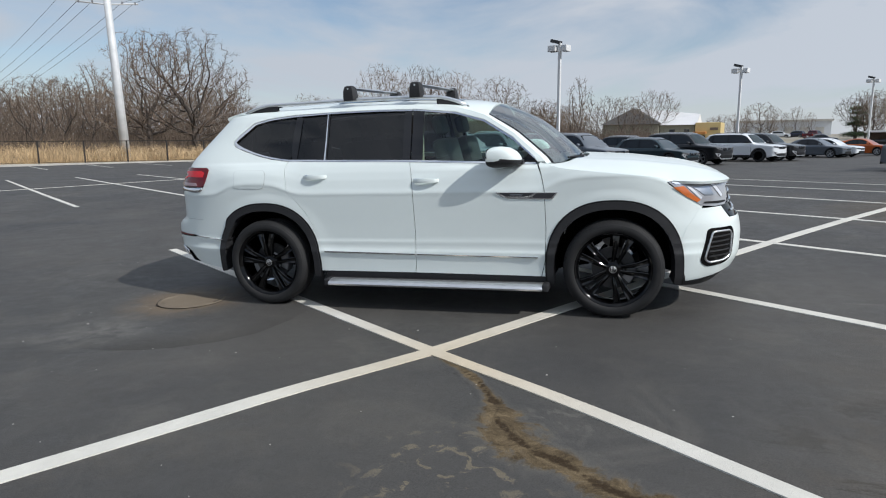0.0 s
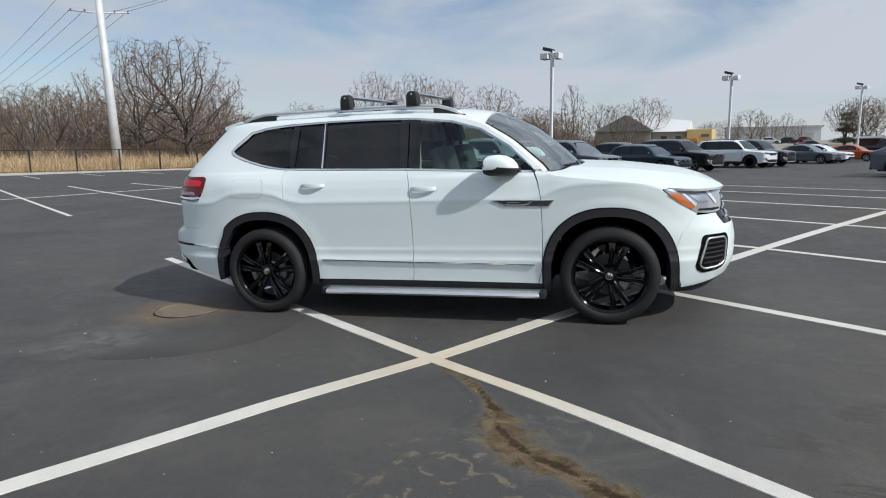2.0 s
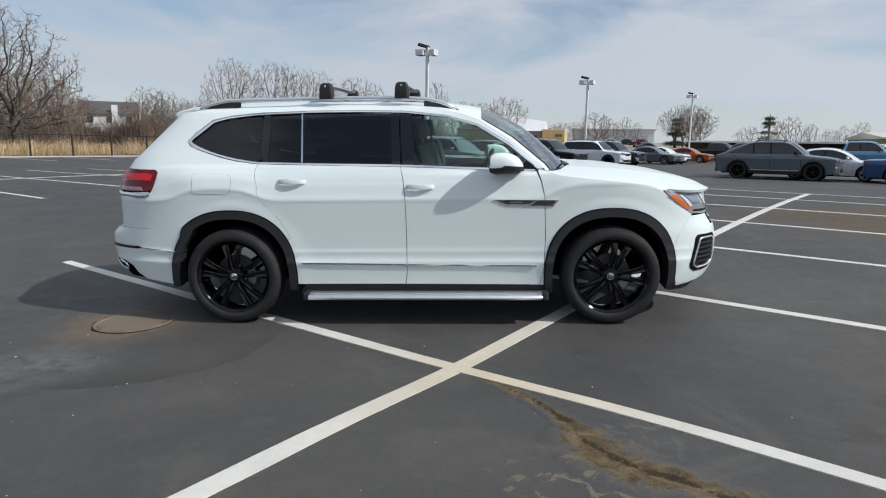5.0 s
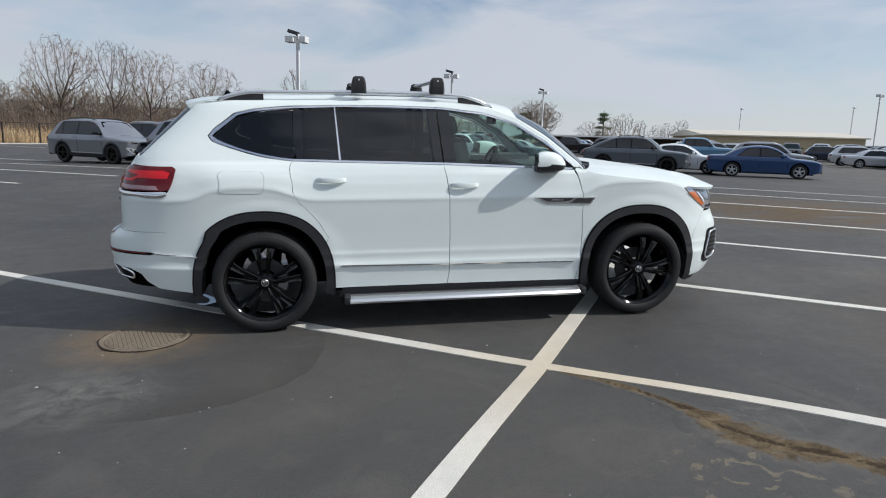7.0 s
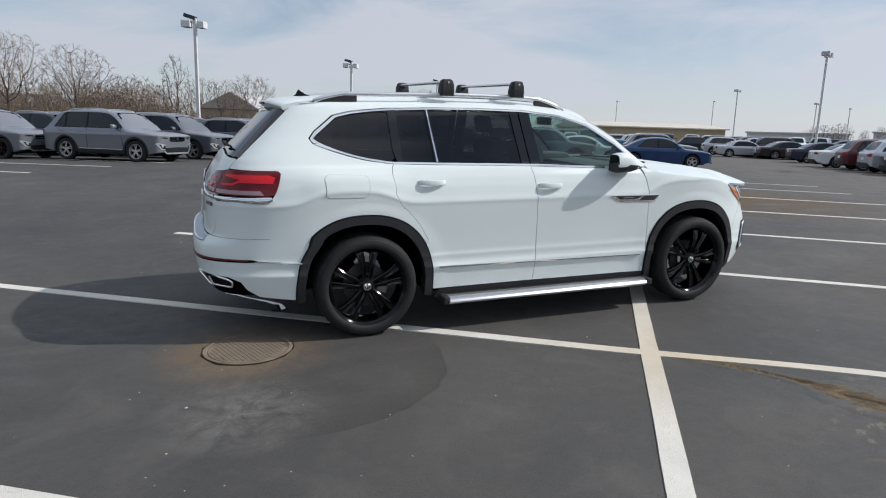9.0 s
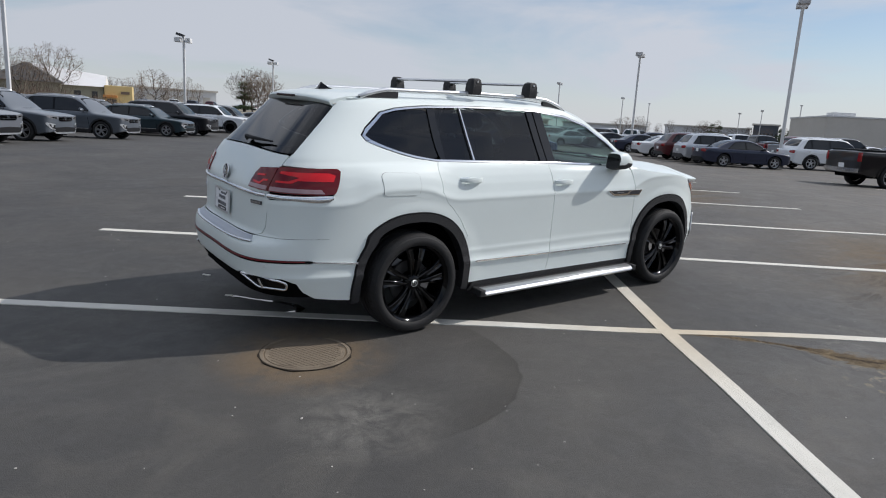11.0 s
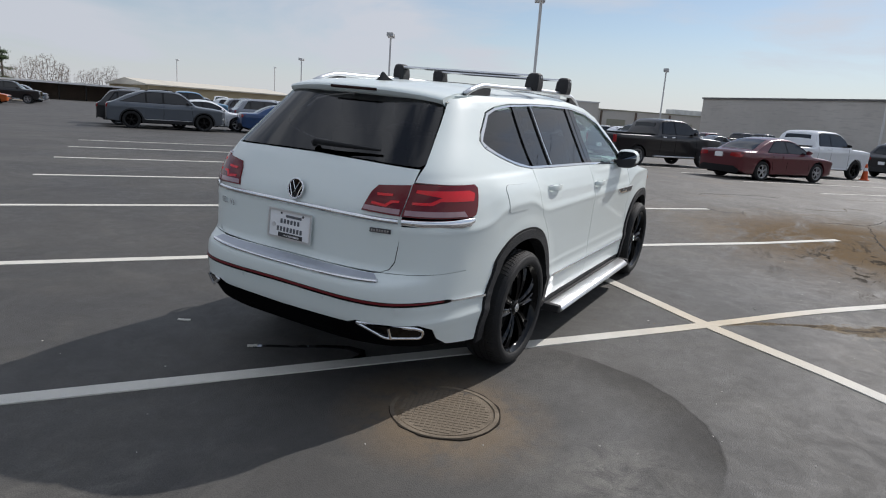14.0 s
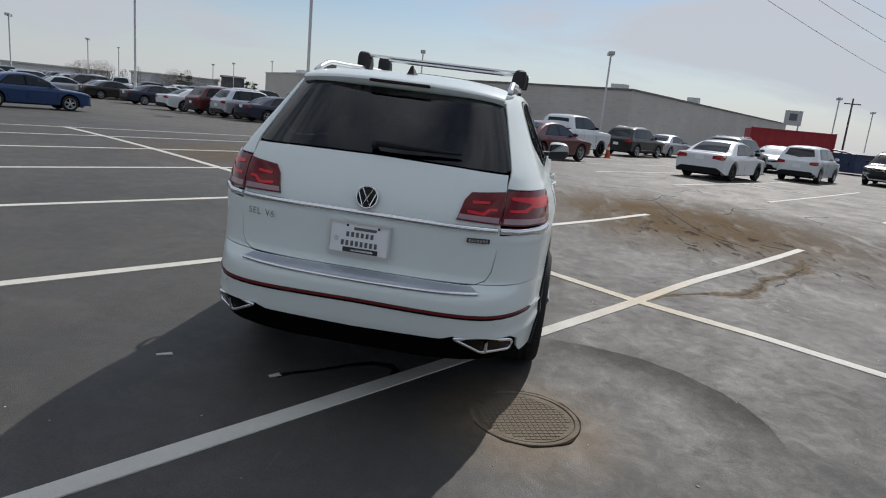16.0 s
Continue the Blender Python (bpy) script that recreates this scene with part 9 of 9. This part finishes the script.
t = thing("traffic_cone", Matrix.Translation((x, y, lie(x, y))), "orange traffic cone on a flat base", "traffic cone")
ORANGE = material("cone_orange", (0.62, 0.10, 0.02), 0.6, vary=0.1, scale=8)
slab(t, "base", (-0.19, -0.19, 0), (0.19, 0.19, 0.035), ORANGE, 0.008)
bm = bmesh.new()
lathe(bm, [(0.035, 0.14), (0.40, 0.085), (0.70, 0.032), (0.71, 0)], 20, "Z")
part("cone", bm, ORANGE, t, smooth=40)
bm = bmesh.new()
lathe(bm, [(0.40, 0.088), (0.54, 0.066)], 20, "Z")
part("band", bm, PLATEW, t, "pale band", smooth=40)
x, y = far(0.42, -5.71, 117.5, 62)
bm = bmesh.new()
r = bmesh.ops.create_grid(bm, x_segments=16, y_segments=8, size=1)
for vtx in bm.verts:
    vtx.co = Vector((vtx.co.x * 1.6, vtx.co.y * 0.6, 0.25 * abs(noise.noise(vtx.co * 3)) + 0.03))
thicken(bm, 0.02)
tagged(part("tarpaulin", bm, material("tarp_blue", (0.05, 0.14, 0.42), 0.5, vary=0.2, scale=3), None, smooth=30, at=Matrix.Translation((x, y, 0.1))), "crumpled blue tarpaulin lying by the kerb", "tarpaulin")

# ---- the ground close by: manhole, silt, seams, stains ----
mx_, my_ = -0.86, -0.945
t = thing("manhole_cover", Matrix.Translation((mx_, my_, lie(mx_, my_) - 0.012)) @ Matrix((((1, 0, 0, 0)), (0, 1, 0, 0), (0.025, 0.033, 1, 0), (0, 0, 0, 1))) @ Matrix.Rotation(radians(20), 4, "Z"), "round rusty brown cast-iron manhole cover with raised grid", "manhole cover")
bm = bmesh.new()
lathe(bm, [(0.010, 0.275), (0.0165, 0.280), (0.0165, 0.302), (0.006, 0.310), (-0.02, 0.312)], 56, "Z")
part("ring", bm, IRON, t, smooth=40)
bm = bmesh.new()
rows = []
for i in range(72):
    a = 2 * math.pi * i / 72
    w = 0.001 + 0.020 * max(0, 0.1 + noise.noise(Vector((3 * math.cos(a), 3 * math.sin(a), 5))))
    rows.append([bm.verts.new((r * math.cos(a), r * math.sin(a), z)) for r, z in ((0.304, 0.0150), (0.308 + w, 0.0150), (0.309 + w, 0.006))])
for i in range(72):
    for k in range(2):
        bm.faces.new((rows[i][k], rows[i][k + 1], rows[(i + 1) % 72][k + 1], rows[(i + 1) % 72][k]))
bmesh.ops.recalc_face_normals(bm, faces=bm.faces[:])
part("joint", bm, material("wet_soil", (0.034, 0.028, 0.022), 1.0, spec=0.1, vary=0.3, scale=30), t, "dark crumbling joint round the iron ring")
bm = bmesh.new()
lathe(bm, [(-0.01, 0.0), (0.013, 0.0), (0.013, 0.268), (-0.01, 0.270)], 56, "Z")
lid = part("lid", bm, IRON, t, smooth=40)
me = None
cells = 0
for i in range(-9, 10):
    for j in range(-9, 10):
        xx, yy = 0.029 * i, 0.029 * j
        if math.hypot(xx, yy) < 0.245:
            if me is None:
                bm = bmesh.new()
                box(bm, (-0.0122, -0.0122, 0.012), (0.0122, 0.0122, 0.0160), bevel=0.0018)
                me = bpy.data.meshes.new("stud")
                bm.to_mesh(me)
                bm.free()
                me.materials.append(IRON)
            o = new("stud", me)
            o.parent = lid
            o.matrix_basis = pose(xx, yy, 0)


def patch_on_ground(name, outline, mat, label, lift=0.003, kind="structure", rough=0.0, seed=0):
    """A thin, irregular film lying on the ground inside an outline of x, y."""
    pts = []
    n = len(outline)
    for i in range(n):
        a, b = Vector(outline[i]), Vector(outline[(i + 1) % n])
        m = max(1, int((b - a).length / 0.05))
        for k in range(m):
            p = a + (b - a) * (k / m)
            q = Vector((p.x * 9 + seed, p.y * 9, seed))
            pts.append((p.x + rough * noise.noise(q), p.y + rough * noise.noise(q + Vector((7, 3, 1)))))
    bm = bmesh.new()
    f = bm.faces.new([bm.verts.new((x, y, 0)) for x, y in pts])
    bmesh.ops.triangulate(bm, faces=[f], ngon_method="EAR_CLIP")
    for ax, i in (((1, 0, 0), 0), ((0, 1, 0), 1)):
        c = math.floor(min(p[i] for p in pts) / 0.25) * 0.25 + 0.25
        while c < max(p[i] for p in pts) - 1e-4:
            bmesh.ops.bisect_plane(bm, geom=bm.verts[:] + bm.edges[:] + bm.faces[:], plane_co=Vector(ax) * c, plane_no=ax, dist=1e-6)
            c += 0.25
    for v in bm.verts:
        v.co.z = lie(v.co.x, v.co.y) + lift
    r = bmesh.ops.extrude_edge_only(bm, edges=[e for e in bm.edges if len(e.link_faces) == 1])
    for g in r["geom"]:
        if isinstance(g, bmesh.types.BMVert):
            g.co.z -= lift + 0.004
    bmesh.ops.recalc_face_normals(bm, faces=bm.faces[:])
    return tagged(part(name, bm, mat, None), label, name.replace("_", " "), kind=kind)


def ribbon(name, pts, widths, mat, label, rough=0.02, lift=0.003, seed=0):
    left, right = [], []
    P = [Vector(p) for p in pts]
    for i, p in enumerate(P):
        d = (P[min(i + 1, len(P) - 1)] - P[max(i - 1, 0)]).normalized()
        n = Vector((-d.y, d.x)) * widths[i] / 2
        left.append(tuple(p + n))
        right.append(tuple(p - n))
    return patch_on_ground(name, left + right[::-1], mat, label, lift, "structure", rough, seed)


SILT_WAY = [Vector(p) for p in ((1.22, -1.08), (1.50, -1.51), (1.75, -1.87), (2.10, -2.23), (2.27, -2.46), (2.41, -2.73), (2.46, -2.92), (2.56, -3.08), (2.70, -3.20), (2.83, -3.26), (2.93, -3.35), (3.10, -3.45), (3.5, -3.60), (4.1, -4.1), (4.7, -4.5), (5.4, -4.75))]
SILT_WIDE = [0.004, 0.006, 0.010, 0.040, 0.036, 0.05, 0.125, 0.14, 0.11, 0.10, 0.09, 0.085, 0.075, 0.09, 0.18, 0.05]
CRACK_WIDE = [0.0, 0.0, 0.0, 0.010, 0.016, 0.022, 0.022, 0.024, 0.026, 0.024, 0.026, 0.024, 0.022, 0.02, 0.02, 0.0]


def along_way(p):
    """How deep in the silt and in the crack a place lies, 0 to 1."""
    silt = crack = -9.0
    for i, (a, b) in enumerate(zip(SILT_WAY, SILT_WAY[1:])):
        k = min(1, max(0, (p - a).dot(b - a) / (b - a).length_squared))
        d = (p - a - (b - a) * k).length
        silt = max(silt, 1 - d / (2.1 * (SILT_WIDE[i] * (1 - k) + SILT_WIDE[i + 1] * k)))
        crack = max(crack, 1 - d / (1e-4 + 2.0 * (CRACK_WIDE[i] * (1 - k) + CRACK_WIDE[i + 1] * k)))
    return silt, crack


cells, verts, faces, silt_at, crack_at = {}, [], [], [], []
SG_ = 0.03


def film_vert(i, j):
    if (i, j) not in cells:
        x, y = i * SG_, j * SG_
        a, b = along_way(Vector((x, y)))
        cells[(i, j)] = len(verts)
        verts.append((x, y, lie(x, y) - 0.004 + 0.0075 * max(0, min(1, a * 6)) + 0.003 * max(0, min(1, a * 2)) * noise.noise(Vector((x * 9, y * 9, 1))) - 0.003 * max(0, b)))
        silt_at.append(max(0, a))
        crack_at.append(max(0, b))
    return cells[(i, j)]


for i in range(int(1.0 / SG_), int(5.6 / SG_)):
    for j in range(int(-5.0 / SG_), int(-0.9 / SG_)):
        if along_way(Vector(((i + 0.5) * SG_, (j + 0.5) * SG_)))[0] > -0.05:
            faces.append((film_vert(i, j), film_vert(i + 1, j), film_vert(i + 1, j + 1), film_vert(i, j + 1)))
me = bpy.data.meshes.new("silt_stain")
me.from_pydata(verts, [], faces)
for key, data in (("silt", silt_at), ("crack", crack_at)):
    me.attributes.new(key, "FLOAT", "POINT").data.foreach_set("value", data)
for f in me.polygons:
    f.use_smooth = True
me.materials.append(SILTED)
tagged(new("silt_stain", me), "brown silt washed along a dark crack in the asphalt", "silt stain", kind="structure")
WET = material("wet_film", (0.022, 0.022, 0.024), 0.04, spec=1.0, coat=1.0)
for pts, w in (([(-0.93, 0.47), (-0.86, 0.40), (-0.77, 0.28), (-0.64, 0.14), (-0.54, 0.0), (-0.53, -0.11), (-0.58, -0.16), (-0.67, -0.14)], [0.04, 0.028, 0.026, 0.036, 0.055, 0.065, 0.05, 0.02]),):
    ribbon("wet_streak", pts, w, WET, "glossy streak of water on the asphalt under the bumper", 0.008, 0.004)
# two small white marks on the asphalt, in the stall lines' colour
for pts, w in (([(-0.945, 0.50), (-0.905, 0.455)], [0.020, 0.036]), ([(-0.95, 1.19), (-0.90, 1.12)], [0.018, 0.028])):
    ribbon("paint_splash", pts, w, LINE, "small white mark on the asphalt", 0.01, 0.006)
for i, (u_, v_, l_) in enumerate(((9.5, 3.2, 2.6), (11, 4.6, 1.8), (10.5, 1.6, 3.0), (13, 3.8, 2.2), (9.8, 6.4, 2.4), (14.5, 6.0, 3.2), (12.2, 0.4, 2.0))):
    pts, ws = [], []
    for k in range(7):
        uu, vv = u_ + l_ * k / 6, v_ + 0.5 * noise.noise(Vector((u_ + k * 0.6, v_, i)))
        pts.append(uv(uu, vv))
        ws.append(0.008 + 0.018 * abs(noise.noise(Vector((k * 0.9, i, 4)))))
    ribbon("crack_stain", pts, ws, SILT if i % 2 else SEAM, "dirty crack in old asphalt", 0.06, 0.003, i)

for pts, ws in (
        ([(10.1, -3.49), (8.5, -3.52), (7.5, -3.6), (6.7, -3.63), (6.27, -3.75), (5.78, -4.17)], [0.012, 0.018, 0.028, 0.020, 0.016, 0.010]),
        ([(3.68, -3.56), (3.33, -3.63)], [0.01, 0.03]),
        ([(3.28, -3.67), (3.86, -4.0), (4.38, -4.3), (4.45, -4.42), (4.37, -4.62)], [0.01, 0.02, 0.04, 0.06, 0.02]),
        ([(6.3, -4.45), (6.1, -4.9)], [0.03, 0.07])):
    ribbon("crack_stain", pts, ws, SEAM, "dirty crack in old asphalt", 0.05, 0.003, len(pts))


# loose grit on the asphalt
rnd = random.Random(77)
bm = bmesh.new()
for i in range(150):
    x, y = rnd.uniform(-5.5, 5.5), rnd.uniform(-5.6, -1.2)
    if rnd.random() < 0.3:
        x, y = rnd.uniform(-6.5, -1.3), rnd.uniform(-3.0, 3.5)
    r = rnd.uniform(0.0025, 0.0052) * (1.5 if rnd.random() < 0.08 else 1.0)
    m = Matrix.Translation((x, y, lie(x, y) + 0.4 * r)) @ Matrix.Rotation(rnd.uniform(0, 6.3), 4, "Z") @ Matrix.Diagonal((r * rnd.uniform(0.8, 2.0), r, r * 0.7, 1))
    bmesh.ops.create_icosphere(bm, subdivisions=1, radius=1.0, matrix=m)
tagged(part("grit", bm, material("grit", (0.42, 0.40, 0.37), 0.9, vary=0.3, scale=5, island=0.3), None), "scattered pale grit on the asphalt", "grit", kind="stuff")
